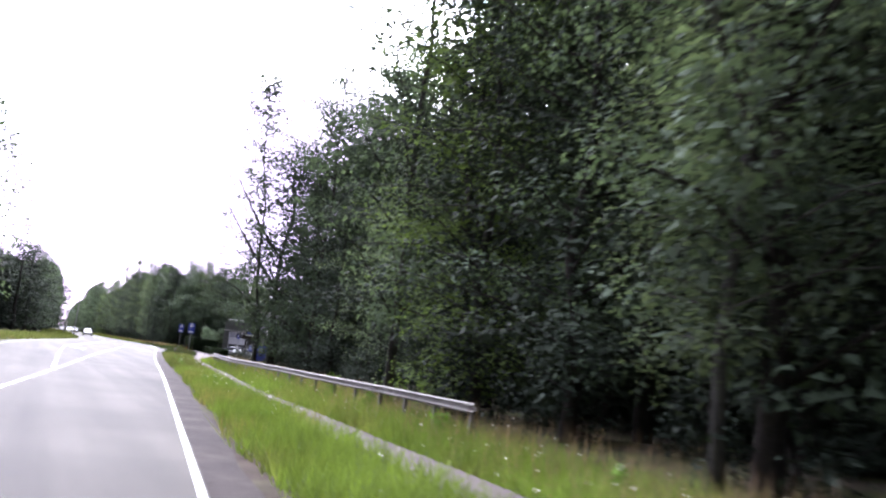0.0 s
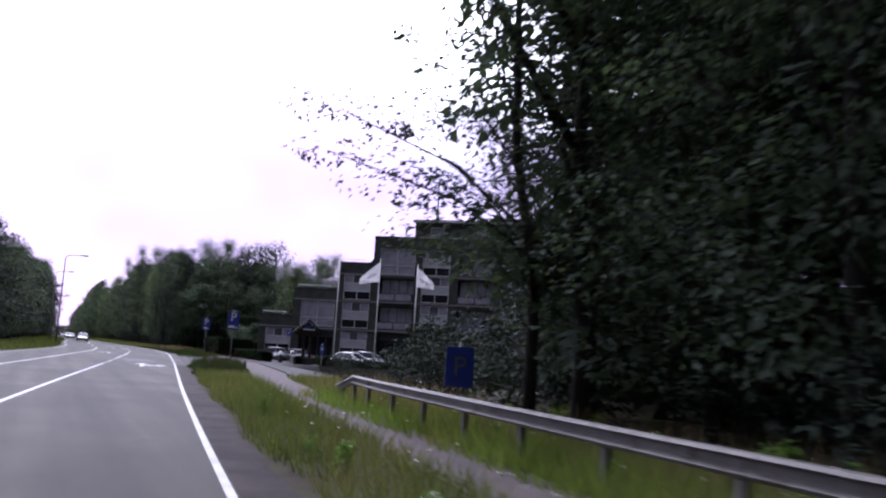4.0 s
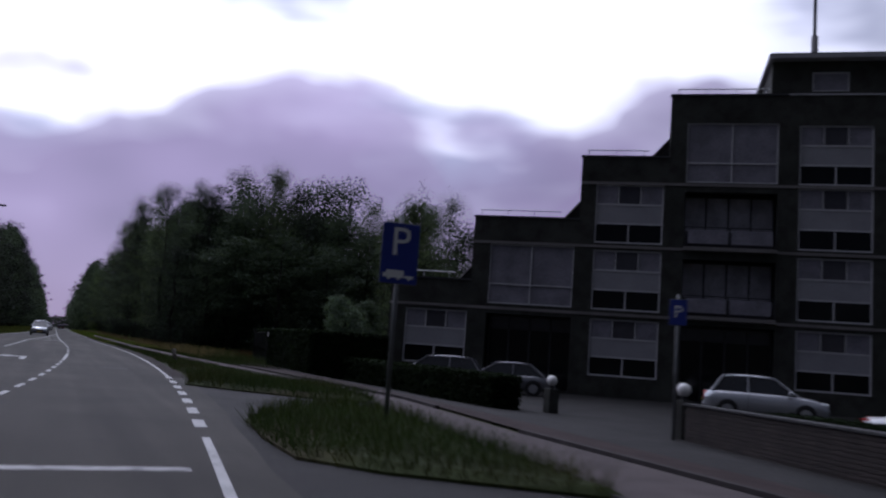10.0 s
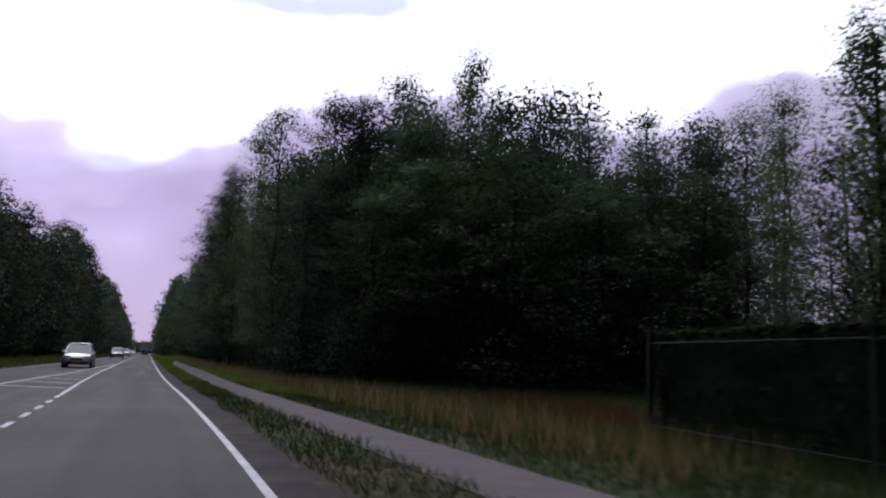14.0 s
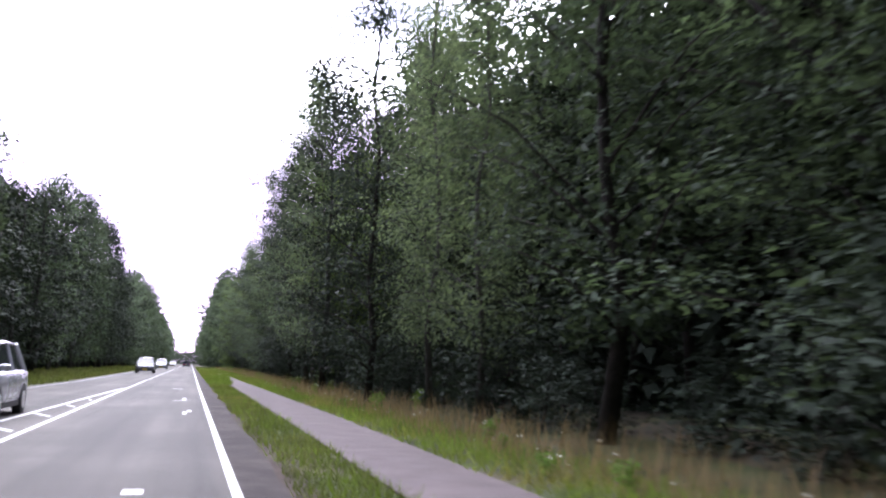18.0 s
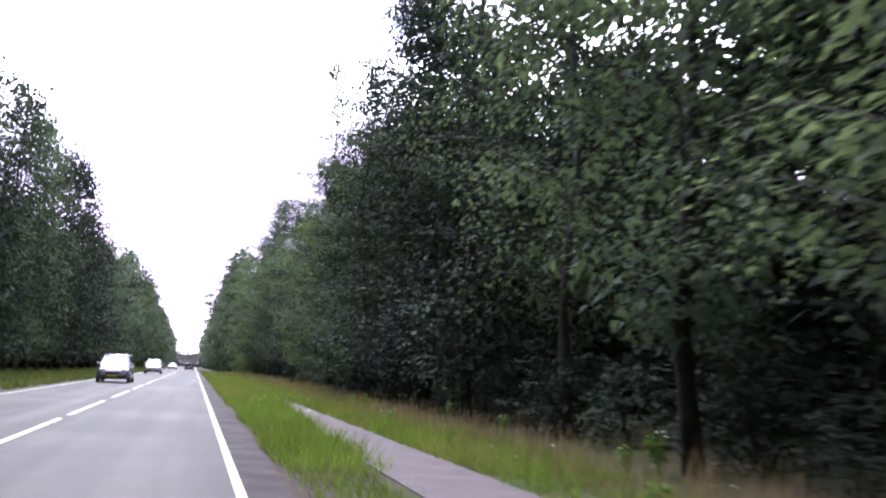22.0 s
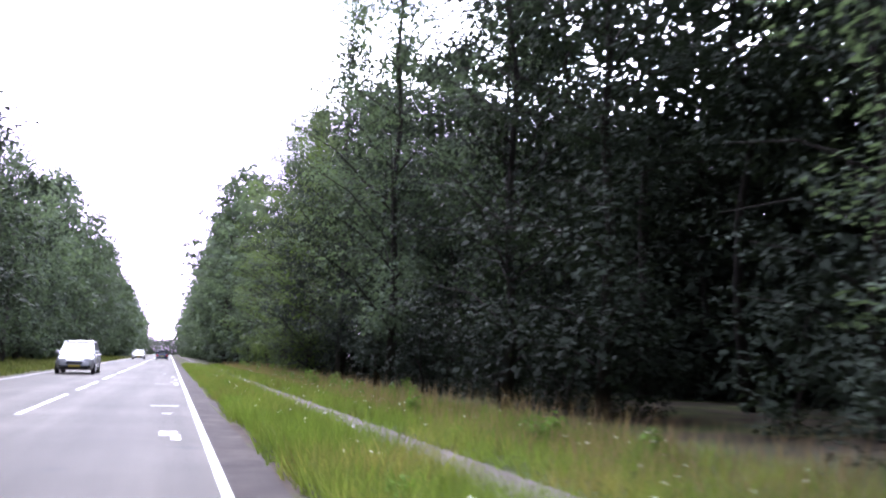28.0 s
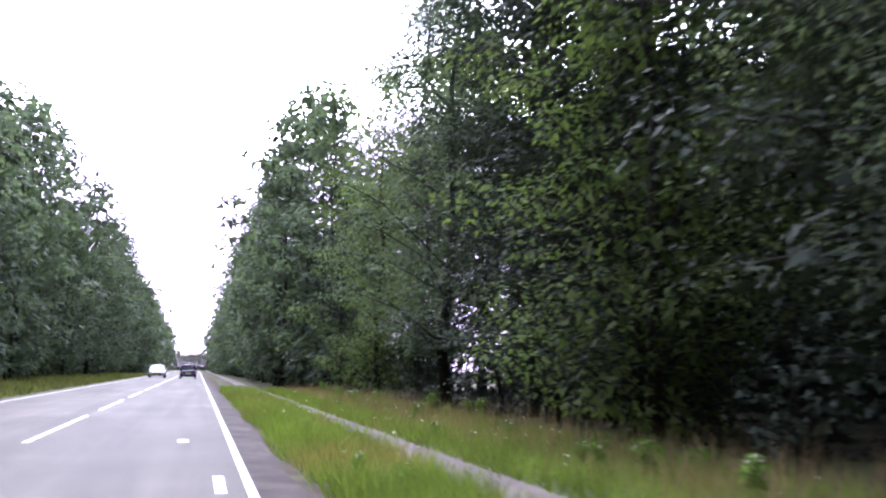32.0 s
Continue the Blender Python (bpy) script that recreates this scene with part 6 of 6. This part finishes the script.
leafy_box("hedge", 0.15, 0.75, 0.1, 12.0, -0.4, 1.95, 9000, 0.13, HEDGE, "tall dark hedge behind the metal fence", "hedge", pose(7.6, 125.2, 0, 0, 0, -5.9), seed=7)
leafy_box("hedge", -0.45, -0.1, -0.3, 7.9, -0.4, 1.86, 7500, 0.13, HEDGE, "dark climbing ivy over the road face of a brick outbuilding", "ivy", pose(7.6, 117.6, 0), seed=9)
leafy_box("hedge", -0.45, -0.1, -3.3, 0.3, -0.4, 1.86, 3600, 0.13, HEDGE, "dark climbing ivy over the end of a brick outbuilding", "ivy", pose(7.6, 117.6, 0, 0, 0, 90), seed=10)
TREES["topiary"] = lambda: make_tree("small_round_tree", 91, 4.2, 1.15, 1.9, 3600, 0.11, 34, "oval", LEAF_A, BARK, "small clipped round tree behind the hedge", "small round trees", 0.07, spray=0.34)
TREES["garden_bush"] = lambda: make_tree("garden_shrub", 95, 1.5, 1.15, 0.0, 700, 0.15, 22, "bush", LEAF_DARK_SHADED, BARK, "dark rounded garden shrub before the hotel", "garden shrubs", 0.03, spray=0.32)
TREES["poplar"] = lambda: make_tree("grey_poplar", 97, 13.8, 3.2, 1.6, 14000, 0.1, 60, "column", LEAF_B, BARK, "tall grey-green poplar with upright feathery twigs", "poplars", 0.2, droop=-1.2, spray=0.22, flat=2.0, rise=1.1, twiggy=24, inner=0.3)
for x, y, s in ((9.8, 121.2, 1.0), (10.9, 123.6, 0.92), (13.2, 128.0, 1.05)):
    plant("topiary", x, y, s)
plant("poplar", 22.7, 144.6, 1.14, 0.4, 1.05)
plant("birch", 25.5, 152.5, 0.62)
for i in range(26):
    s = random.uniform(0, 1)
    plant("garden_bush", 10.5 + 17 * s + random.uniform(-1, 1), 83.6 - 9.0 * s + random.uniform(0.2, 6.0), random.uniform(0.45, 1.0))
for (xa, ya), (xb, yb), h, sd in (((9.55, 86.6), (8.45, 81.6), 0.66, 21), ((8.45, 81.5), (11.15, 78.55), 0.55, 22), ((11.15, 78.55), (15.15, 75.55), 0.5, 23), ((15.15, 75.55), (20.1, 73.0), 0.45, 24)):
    leafy_box("hedge", 0.0, 0.75, 0.0, math.hypot(xb - xa, yb - ya), -0.3, h, 3600, 0.12, HEDGE, "dark clipped hedge along the edge of the hotel garden", "hedge", pose(xa, ya, 0, 0, 0, math.degrees(math.atan2(yb - ya, xb - xa)) - 90) @ pose(-0.75, 0, 0), seed=sd)
for x, y, s in ((19, 92.5, 1.5), (22, 89, 1.6), (26, 86, 1.8), (30, 84, 2.0), (33, 88, 2.2), (9.6, 74.5, 0.0), (36, 85, 2.6), (31.5, 80, 1.8)):
    if s:
        plant("garden_bush", x, y, s)


def yellow_bush(x, y):
    rnd = np.random.RandomState(12)
    root = thing("blossom_shrub", "garden shrub covered in yellow blossom", "shrub", pose(x, y, 0))
    c = rnd.normal(size=(26, 3)) * [0.5, 0.5, 0.28] + [0, 0, 1.0]
    part("foliage", quads_mesh("foliage", leaf_cloud(rnd, c, np.full(26, 0.3), 500, 0.13), LEAF_DARK_SHADED), None, root)
    part("blossom", quads_mesh("blossom", leaf_cloud(rnd, c + [0, 0, 0.25], np.full(26, 0.22), 150, 0.09), YELLOW), None, root)
    part("stem", rod(bmesh.new(), (0, 0, -0.3), (0, 0, 1.0), 0.04, 0.02, 5), BARK, root)


yellow_bush(25.0, 83.5)


# ---------------------------------------------------------------- cars
def car(name, label, paint, L, W, Hh, hood, boot, m, rear_glass=0.55, group=""):
    """A car at the origin that points along +x: lofted body, glass, wheels, lamps, plates."""
    root = thing(name, label, "car", m, group=group)
    h2 = W / 2
    belt = Hh * 0.60
    # stations along the length: x, top z of the body, half width
    prof = [(-L / 2, 0.50, 0.80), (-L / 2 + 0.05, belt * 0.94, 0.93), (-L / 2 + boot, belt * 1.02, 1.0), (-L * 0.16, belt * 1.01, 1.0), (L * 0.10, belt, 1.0), (L / 2 - hood, belt * 0.97, 0.99),
            (L / 2 - 0.45, belt * 0.86, 0.95), (L / 2 - 0.08, belt * 0.72, 0.86), (L / 2, 0.46, 0.74)]
    bm = bmesh.new()
    rings = []
    for x, zt, wf in prof:
        w = h2 * wf
        zb = 0.22 if abs(x) < L / 2 - 0.02 else 0.3
        ring = [(x, -w * 0.92, zb), (x, -w, zb + 0.14), (x, -w, zt * 0.72), (x, -w * 0.965, zt * 0.93), (x, -w * 0.82, zt), (x, 0, zt + 0.02),
                (x, w * 0.82, zt), (x, w * 0.965, zt * 0.93), (x, w, zt * 0.72), (x, w, zb + 0.14), (x, w * 0.92, zb), (x, 0, zb)]
        rings.append([bm.verts.new(p) for p in ring])
    for a, b in zip(rings[:-1], rings[1:]):
        for k in range(12):
            bm.faces.new((a[k], a[(k + 1) % 12], b[(k + 1) % 12], b[k]))
    bm.faces.new(rings[0])
    bm.faces.new(rings[-1][::-1])
    bmesh.ops.recalc_face_normals(bm, faces=bm.faces[:])
    part("body", bm, paint, root, smooth=True)
    # cabin
    xr0, xr1 = -L / 2 + boot * 0.35 + 0.12, -L / 2 + boot * 0.35 + 0.12 + rear_glass
    xf0, xf1 = L / 2 - hood - 0.75, L / 2 - hood + 0.08
    cab = bmesh.new()
    lo = [(xr0, h2 * 0.90), (xf1, h2 * 0.90)]
    ring_lo = [(xr0, -h2 * 0.86, belt), (xf1, -h2 * 0.86, belt * 0.96), (xf1, h2 * 0.86, belt * 0.96), (xr0, h2 * 0.86, belt)]
    ring_hi = [(xr1, -h2 * 0.68, Hh - 0.05), (xf0, -h2 * 0.68, Hh - 0.06), (xf0, h2 * 0.68, Hh - 0.06), (xr1, h2 * 0.68, Hh - 0.05)]
    a = [cab.verts.new(p) for p in ring_lo]
    b = [cab.verts.new(p) for p in ring_hi]
    for k in range(4):
        cab.faces.new((a[k], a[(k + 1) % 4], b[(k + 1) % 4], b[k]))
    cab.faces.new(b)
    cab.faces.new(a[::-1])
    bmesh.ops.recalc_face_normals(cab, faces=cab.faces[:])
    part("glasshouse", cab, CAR_GLASS, root, "dark tinted glass")
    roof = bmesh.new()
    n = 6
    prev = None
    for k in range(n + 1):
        u = k / n
        x = xr1 - 0.06 + (xf0 - xr1 + 0.12) * u
        z = Hh - 0.06 + 0.05 * math.sin(math.pi * u)
        row = [roof.verts.new((x, yy, z - dz)) for yy, dz in ((-h2 * 0.72, 0.05), (-h2 * 0.6, 0.0), (0, -0.015), (h2 * 0.6, 0.0), (h2 * 0.72, 0.05))]
        if prev:
            for i in range(4):
                roof.faces.new((prev[i], prev[i + 1], row[i + 1], row[i]))
        prev = row
    ext = bmesh.ops.extrude_face_region(roof, geom=roof.faces[:])
    for v in ext["geom"]:
        if isinstance(v, bmesh.types.BMVert):
            v.co.z -= 0.03
    bmesh.ops.recalc_face_normals(roof, faces=roof.faces[:])
    part("roof", roof, paint, root, smooth=True)
    for sgn in (-1, 1):
        y0, y1 = sgn * h2 * 0.875, sgn * h2 * 0.69
        for xa, xb, r in ((xf1 - 0.02, xf0, 0.045), (xr0 + 0.02, xr1, 0.06), ((xf0 + xr1) / 2, (xf0 + xr1) / 2 - 0.02, 0.04)):
            part("pillar", rod(bmesh.new(), (xa, y0, belt * 0.97), (xb, y1, Hh - 0.07), r, r * 0.8, 6), paint, root)
        mir = bmesh.new()
        box(mir, xf1 - 0.35, xf1 - 0.2, sgn * (h2 + 0.02) - 0.1, sgn * (h2 + 0.02) + 0.1, belt - 0.02, belt + 0.13, bevel=0.025)
        part("mirror", mir, paint, root)
        part("door_line", boxed((xf0 + xr1) / 2 - 0.006, (xf0 + xr1) / 2 + 0.006, sgn * h2 - 0.004, sgn * h2 + 0.004, 0.36, belt * 0.9), BLACK_PLASTIC, root)
        part("sill", boxed(-L * 0.27, L * 0.27, sgn * h2 * 0.97 - 0.02, sgn * h2 * 0.97 + 0.02, 0.2, 0.31), BLACK_PLASTIC, root)
        hl = bmesh.new()
        box(hl, L / 2 - 0.34, L / 2 - 0.06, sgn * h2 * 0.62 - 0.18, sgn * h2 * 0.62 + 0.18, belt * 0.66, belt * 0.80, bevel=0.03)
        part("headlight", hl, LAMP_CLEAR, root)
        tl = bmesh.new()
        box(tl, -L / 2 - 0.01, -L / 2 + 0.14, sgn * h2 * 0.76 - 0.10, sgn * h2 * 0.76 + 0.10, belt * 0.62, belt * 0.95, bevel=0.02)
        part("tail_light", tl, LAMP_RED, root)
        for wx in (-L * 0.30, L * 0.31):
            arch = rod(bmesh.new(), (wx, sgn * (h2 - 0.16), 0.32), (wx, sgn * (h2 + 0.012), 0.32), 0.36, 0.36, 18)
            part("wheel_arch", arch, BLACK_PLASTIC, root)
            wheel = part("wheel", rod(bmesh.new(), (wx, sgn * (h2 - 0.17), 0.31), (wx, sgn * (h2 + 0.022), 0.31), 0.31, 0.305, 18), RUBBER, root, "black tyre")
            part("rim", rod(bmesh.new(), (wx, sgn * (h2 + 0.0), 0.31), (wx, sgn * (h2 + 0.03), 0.31), 0.205, 0.19, 14), ALLOY, wheel, "alloy rim")
    part("front_bumper", boxed(L / 2 - 0.12, L / 2 + 0.03, -h2 * 0.72, h2 * 0.72, 0.24, 0.44, bevel=0.03), BLACK_PLASTIC, root)
    part("grille", boxed(L / 2 - 0.1, L / 2 + 0.015, -h2 * 0.4, h2 * 0.4, 0.5, 0.62, bevel=0.01), BLACK_PLASTIC, root)
    part("rear_bumper", boxed(-L / 2 - 0.03, -L / 2 + 0.12, -h2 * 0.76, h2 * 0.76, 0.28, 0.5, bevel=0.03), paint, root)
    part("number_plate", boxed(L / 2 + 0.03, L / 2 + 0.045, -0.26, 0.26, 0.36, 0.46), PLATE, root)
    part("number_plate", boxed(-L / 2 - 0.045, -L / 2 - 0.03, -0.26, 0.26, 0.55, 0.65), PLATE, root)
    return root


def parked(x, y, yaw, lift=0.015):
    return pose(x, y, float(land(x, y)) + lift, 0, 0, yaw)


car("hatchback", "small silver hatchback parked on the sloping drive", PAINTS["silver"], 3.42, 1.6, 1.42, 0.9, 0.3, parked(11.95, 68.5, 82), 0.45)
car("sedan", "white saloon car parked before the hotel", PAINTS["white"], 4.45, 1.78, 1.46, 1.25, 0.95, parked(14.3, 90.85, -56), 0.7)
car("suv", "silver-grey sports utility car parked before the hotel", PAINTS["silver"], 4.3, 1.8, 1.6, 1.15, 0.4, parked(20.4, 103.0, -42), 0.45)
car("estate_car", "grey estate car parked behind the hedge", PAINTS["grey"], 4.6, 1.78, 1.5, 1.2, 0.35, parked(13.0, 116.0, 148), 0.4)
car("sedan", "dark grey saloon parked behind the hedge", PAINTS["grey"], 4.5, 1.76, 1.42, 1.2, 0.9, parked(14.9, 112.9, 148), 0.7)
car("minivan", "silver people carrier on the far lane", PAINTS["silver"], 4.3, 1.8, 1.62, 0.95, 0.35, parked(-5.0, 184.0, -90, 0.0), 0.4)
car("minivan", "dark grey people carrier with bright bonnet on the far lane", PAINTS["grey"], 4.4, 1.82, 1.65, 0.95, 0.35, parked(-5.0, 259.0, -90, 0.0), 0.4)
car("minivan", "silver people carrier on the far lane", PAINTS["silver"], 4.4, 1.82, 1.68, 1.0, 0.35, parked(-5.0, 308.5, -90, 0.0), 0.4)
car("hatchback", "dark blue hatchback far ahead in the near lane", PAINTS["blue"], 3.9, 1.68, 1.5, 1.0, 0.3, parked(-1.6, 392.0, 90, 0.0), 0.35)
car("sedan", "white car far off on the far lane", PAINTS["white"], 4.5, 1.76, 1.44, 1.2, 0.9, parked(-5.0, 398.0, -90, 0.0), 0.7)


# ---------------------------------------------------------------- street furniture
def plane_text(parent, name, text, size, at, mat, rot=(90, 0, 0), depth=0.004):
    cu = bpy.data.curves.new(name, "FONT")
    cu.body, cu.size, cu.extrude, cu.align_x, cu.align_y = text, size, depth, "CENTER", "CENTER"
    tmp = bpy.data.objects.new("tmp", cu)
    me = bpy.data.meshes.new_from_object(tmp)
    bpy.data.objects.remove(tmp)
    me.name = name
    return part(name, me, mat, parent, m=pose(*at, *rot))


def p_sign(x, y, z0, z1, w, yaw, label, lorry=True, ink=None, pole_top=0.12, group="parking signs"):
    g = float(land(x, y))
    root = thing("parking_sign", label, "road sign", pose(x, y, 0, 0, 0, yaw), group=group)
    part("pole", rod(bmesh.new(), (0, 0.05, g - 0.3), (0, 0.05, z1 + pole_top), 0.038, seg=10), SIGN_BACK, root, smooth=True)
    part("board", boxed(-w / 2, w / 2, -0.012, 0.012, z0, z1, bevel=0.006), SIGN_BACK, root)
    part("face", boxed(-w / 2 + 0.01, w / 2 - 0.01, -0.018, -0.013, z0 + 0.01, z1 - 0.01), SIGN_BLUE, root, "blue sign face")
    hh = z1 - z0
    plane_text(root, "letter", "P", hh * 0.66, (0, -0.019, z0 + hh * (0.67 if lorry else 0.5)), ink or SIGN_WHITE)
    if lorry:
        k = w / 0.6
        sym = part("lorry_symbol", boxed(-0.2 * k, 0.08 * k, -0.023, -0.019, z0 + 0.10, z0 + 0.22), SIGN_WHITE, root, "white lorry pictogram")
        part("cab_symbol", boxed(-0.25 * k, -0.205 * k, -0.023, -0.019, z0 + 0.10, z0 + 0.17), SIGN_WHITE, sym)
        part("tail_symbol", boxed(0.10 * k, 0.24 * k, -0.023, -0.019, z0 + 0.10, z0 + 0.14), SIGN_WHITE, sym)
        for xx in (-0.15, 0.0, 0.17):
            part("wheel_symbol", rod(bmesh.new(), (xx * k, -0.024, z0 + 0.095), (xx * k, -0.019, z0 + 0.095), 0.028, seg=10), SIGN_WHITE, sym)
    for z in (z0 + 0.12, z1 - 0.12):
        part("clamp", boxed(-0.06, 0.06, 0.012, 0.1, z - 0.02, z + 0.02), SIGN_BACK, root)


p_sign(-1.55, 65.55, 2.02, 3.02, 0.62, -6, "blue lorry parking sign on a grey pole at a lay-by")
p_sign(1.3, 91.7, 2.27, 3.25, 0.62, -6, "blue lorry parking sign on a grey pole on a grass island")
p_sign(9.3, 94.6, 2.25, 2.85, 0.4, -35, "small blue parking sign on a thin pole at the hotel entrance", lorry=False)
# letter coloured grey, not white, to give the dimness of a backlit board
p_sign(-1.25, 37.0, 0.45, 1.5, 0.75, -14, "blue parking board with letter greyed for backlight standing low in bushes", lorry=False, ink=SIGN_BACK)
p_sign(6.65, 75.2, 0.9, 1.52, 0.3, -30, "narrow blue parking board beside the hotel garden", lorry=False)


def bollard(x, y, h, lean, label):
    root = thing("bollard", label, "bollard", pose(x, y, float(land(x, y)) - 0.05, lean, lean * 0.6, 20))
    bm = bmesh.new()
    r = rod(bm, (0, 0, -0.2), (0, 0, h), 0.10, 0.095, 10)
    part("shaft", bm, POST_WOOD, root, smooth=True)
    part("top", rod(bmesh.new(), (0, 0, h), (0, 0, h + 0.03), 0.09, 0.05, 10), POST_WOOD, root)


bollard(-3.4, 61.1, 0.55, 2, "dark wooden post in the grass verge")
bollard(-0.95, 64.3, 0.36, -3, "dark wooden post in the grass verge")
bollard(1.78, 120.8, 0.6, -16, "leaning weathered wooden post beside the cycle path")


def street_lamp(y, lat=-11.2, h=10.3, arm=2.2):
    x = float(edge(y)) + lat
    root = thing("street_lamp", "tall grey street lamp with a curved arm over the road", "street lamp", pose(x, y, float(land(x, y))), group="street lamps across the road")
    part("pole", tube(bmesh.new(), [(0, 0, -0.2), (0, 0, 3), (0, 0, h - 0.5), (0.12, 0, h - 0.15), (0.5, 0, h + 0.0), (arm - 0.5, 0, h + 0.08)], [0.1, 0.09, 0.055, 0.05, 0.045, 0.035], 8), SIGN_BACK, root, smooth=True)
    part("lamp_head", boxed(arm - 0.6, arm + 0.25, -0.13, 0.13, h + 0.02, h + 0.15, bevel=0.04), DARK_METAL, root)
    part("lamp_glass", boxed(arm - 0.35, arm + 0.15, -0.1, 0.1, h - 0.01, h + 0.02), GLOBE, root)


for y, lat in ((70.5, -15.6), (125.0, -10.2), (155.0, -10.8)):
    street_lamp(y, lat)


def guard_rail(y0, y1):
    root = thing("guard_rail", "weathered galvanised steel guard rail on low posts", "guard rail")
    lat = lambda y: float(np.interp(y, [-7, 0, 6, 13, 21, 34, 39], [5.5, 5.2, 4.6, 4.2, 3.35, 3.5, 3.9]))
    prof = [(-0.03, 0.665), (0.02, 0.658), (0.04, 0.63), (-0.035, 0.60), (-0.045, 0.535), (0.04, 0.50), (0.02, 0.472), (-0.02, 0.462)]
    ys = np.arange(y0, y1 + 0.1, 3.0)
    for i in range(len(ys) - 1):
        bm = bmesh.new()
        a, b = [], []
        for k in (0, 1):
            y = ys[i + k] + (0.25 if k else 0)
            x = float(edge(y)) + lat(y)
            (b if k else a).extend(bm.verts.new((x - p[0] + 0.003 * (i % 2), y, p[1] - (0.0 if y < 36 else (y - 36) * 0.12))) for p in prof)
        for k in range(len(prof) - 1):
            bm.faces.new((a[k], a[k + 1], b[k + 1], b[k]))
        g = bmesh.ops.extrude_face_region(bm, geom=bm.faces[:])
        for v in g["geom"]:
            if isinstance(v, bmesh.types.BMVert):
                v.co.x += 0.006
        bmesh.ops.recalc_face_normals(bm, faces=bm.faces[:])
        part("beam", bm, RAIL_STEEL, root, "bright ribbed steel beam")
    for y in np.arange(y0 + 0.3, y1, 2.0):
        x = float(edge(y)) + lat(y)
        part("post", boxed(x + 0.05, x + 0.13, y - 0.04, y + 0.04, -0.3, 0.6), RAIL_STEEL, root)


guard_rail(-6.4, 38.6)


def build_fence():
    root = thing("metal_fence", "black metal bar fence with a gate beside the field", "fence")
    pts = [(8.85, 137.2), (8.3, 131.0), (7.9, 127.8), (7.6, 125.2)]
    for (xa, ya), (xb, yb) in zip(pts[:-1], pts[1:]):
        ga, gb = float(land(xa, ya)), float(land(xb, yb))
        part("fence_post", boxed(xa - 0.04, xa + 0.04, ya - 0.04, ya + 0.04, ga - 0.2, 2.05), FENCE_PAINT, root)
        for z in (1.72, 0.1):
            part("fence_rail", rod(bmesh.new(), (xa, ya, z), (xb, yb, z), 0.016, seg=6), FENCE_PAINT, root)
        L = math.hypot(xb - xa, yb - ya)
        for k in range(1, int(L / 0.16)):
            u = k * 0.16 / L
            x, y = xa + (xb - xa) * u, ya + (yb - ya) * u
            part("fence_bar", rod(bmesh.new(), (x, y, -0.25), (x, y, 1.75), 0.011, seg=4), FENCE_PAINT, root)
    plate = part("notice", boxed(-0.2, 0.2, -0.01, 0.01, -0.1, 0.1), SIGN_WHITE, root, "small white notice", m=pose(8.22, 130.2, 1.62, 0, 0, -75))


build_fence()


def build_hut():
    """A small brick utility house beside the hedge, with its bricks laid in courses."""
    root = thing("brick_hut", "low brick outbuilding with a flat roof beside the fence", "outbuilding", pose(7.6, 117.6, 0))
    part("wall_core", boxed(0.06, 3.0, 0.06, 7.3, -0.6, 1.62), MORTAR, root)
    part("roof", boxed(-0.15, 3.2, -0.15, 7.6, 1.62, 1.78, bevel=0.02), ROOFING_AND_ROOM_DARK, root)
    rnd = np.random.RandomState(3)
    count = 0
    for row in range(18):
        z = -0.35 + row * 0.109
        # gable face towards the field, then the road face
        x = 0.06 - 0.11 * (row % 2)
        y = 7.36
        while x < 3.0 and count < 300:
            a, b = max(x, 0.0), min(x + 0.215, 3.0)
            if b - a > 0.05:
                part("brick", boxed(a, b - 0.012, y - 0.06, y + rnd.uniform(-0.004, 0.004), z, z + 0.095), BRICK_RED, root)
                count += 1
            x += 0.225
    rest = bmesh.new()
    for row in range(18):
        z = -0.35 + row * 0.109
        y = 0.0 - 0.11 * (row % 2)
        while y < 7.35:
            a, b = max(y, 0.0), min(y + 0.215, 7.36)
            if b - a > 0.05:
                box(rest, 0.0, 0.07, a, b - 0.012, z, z + 0.095)
            y += 0.225
    ob = part("brickwork", rest, BRICK, root)
    tagged(ob, kind="stuff")


build_hut()
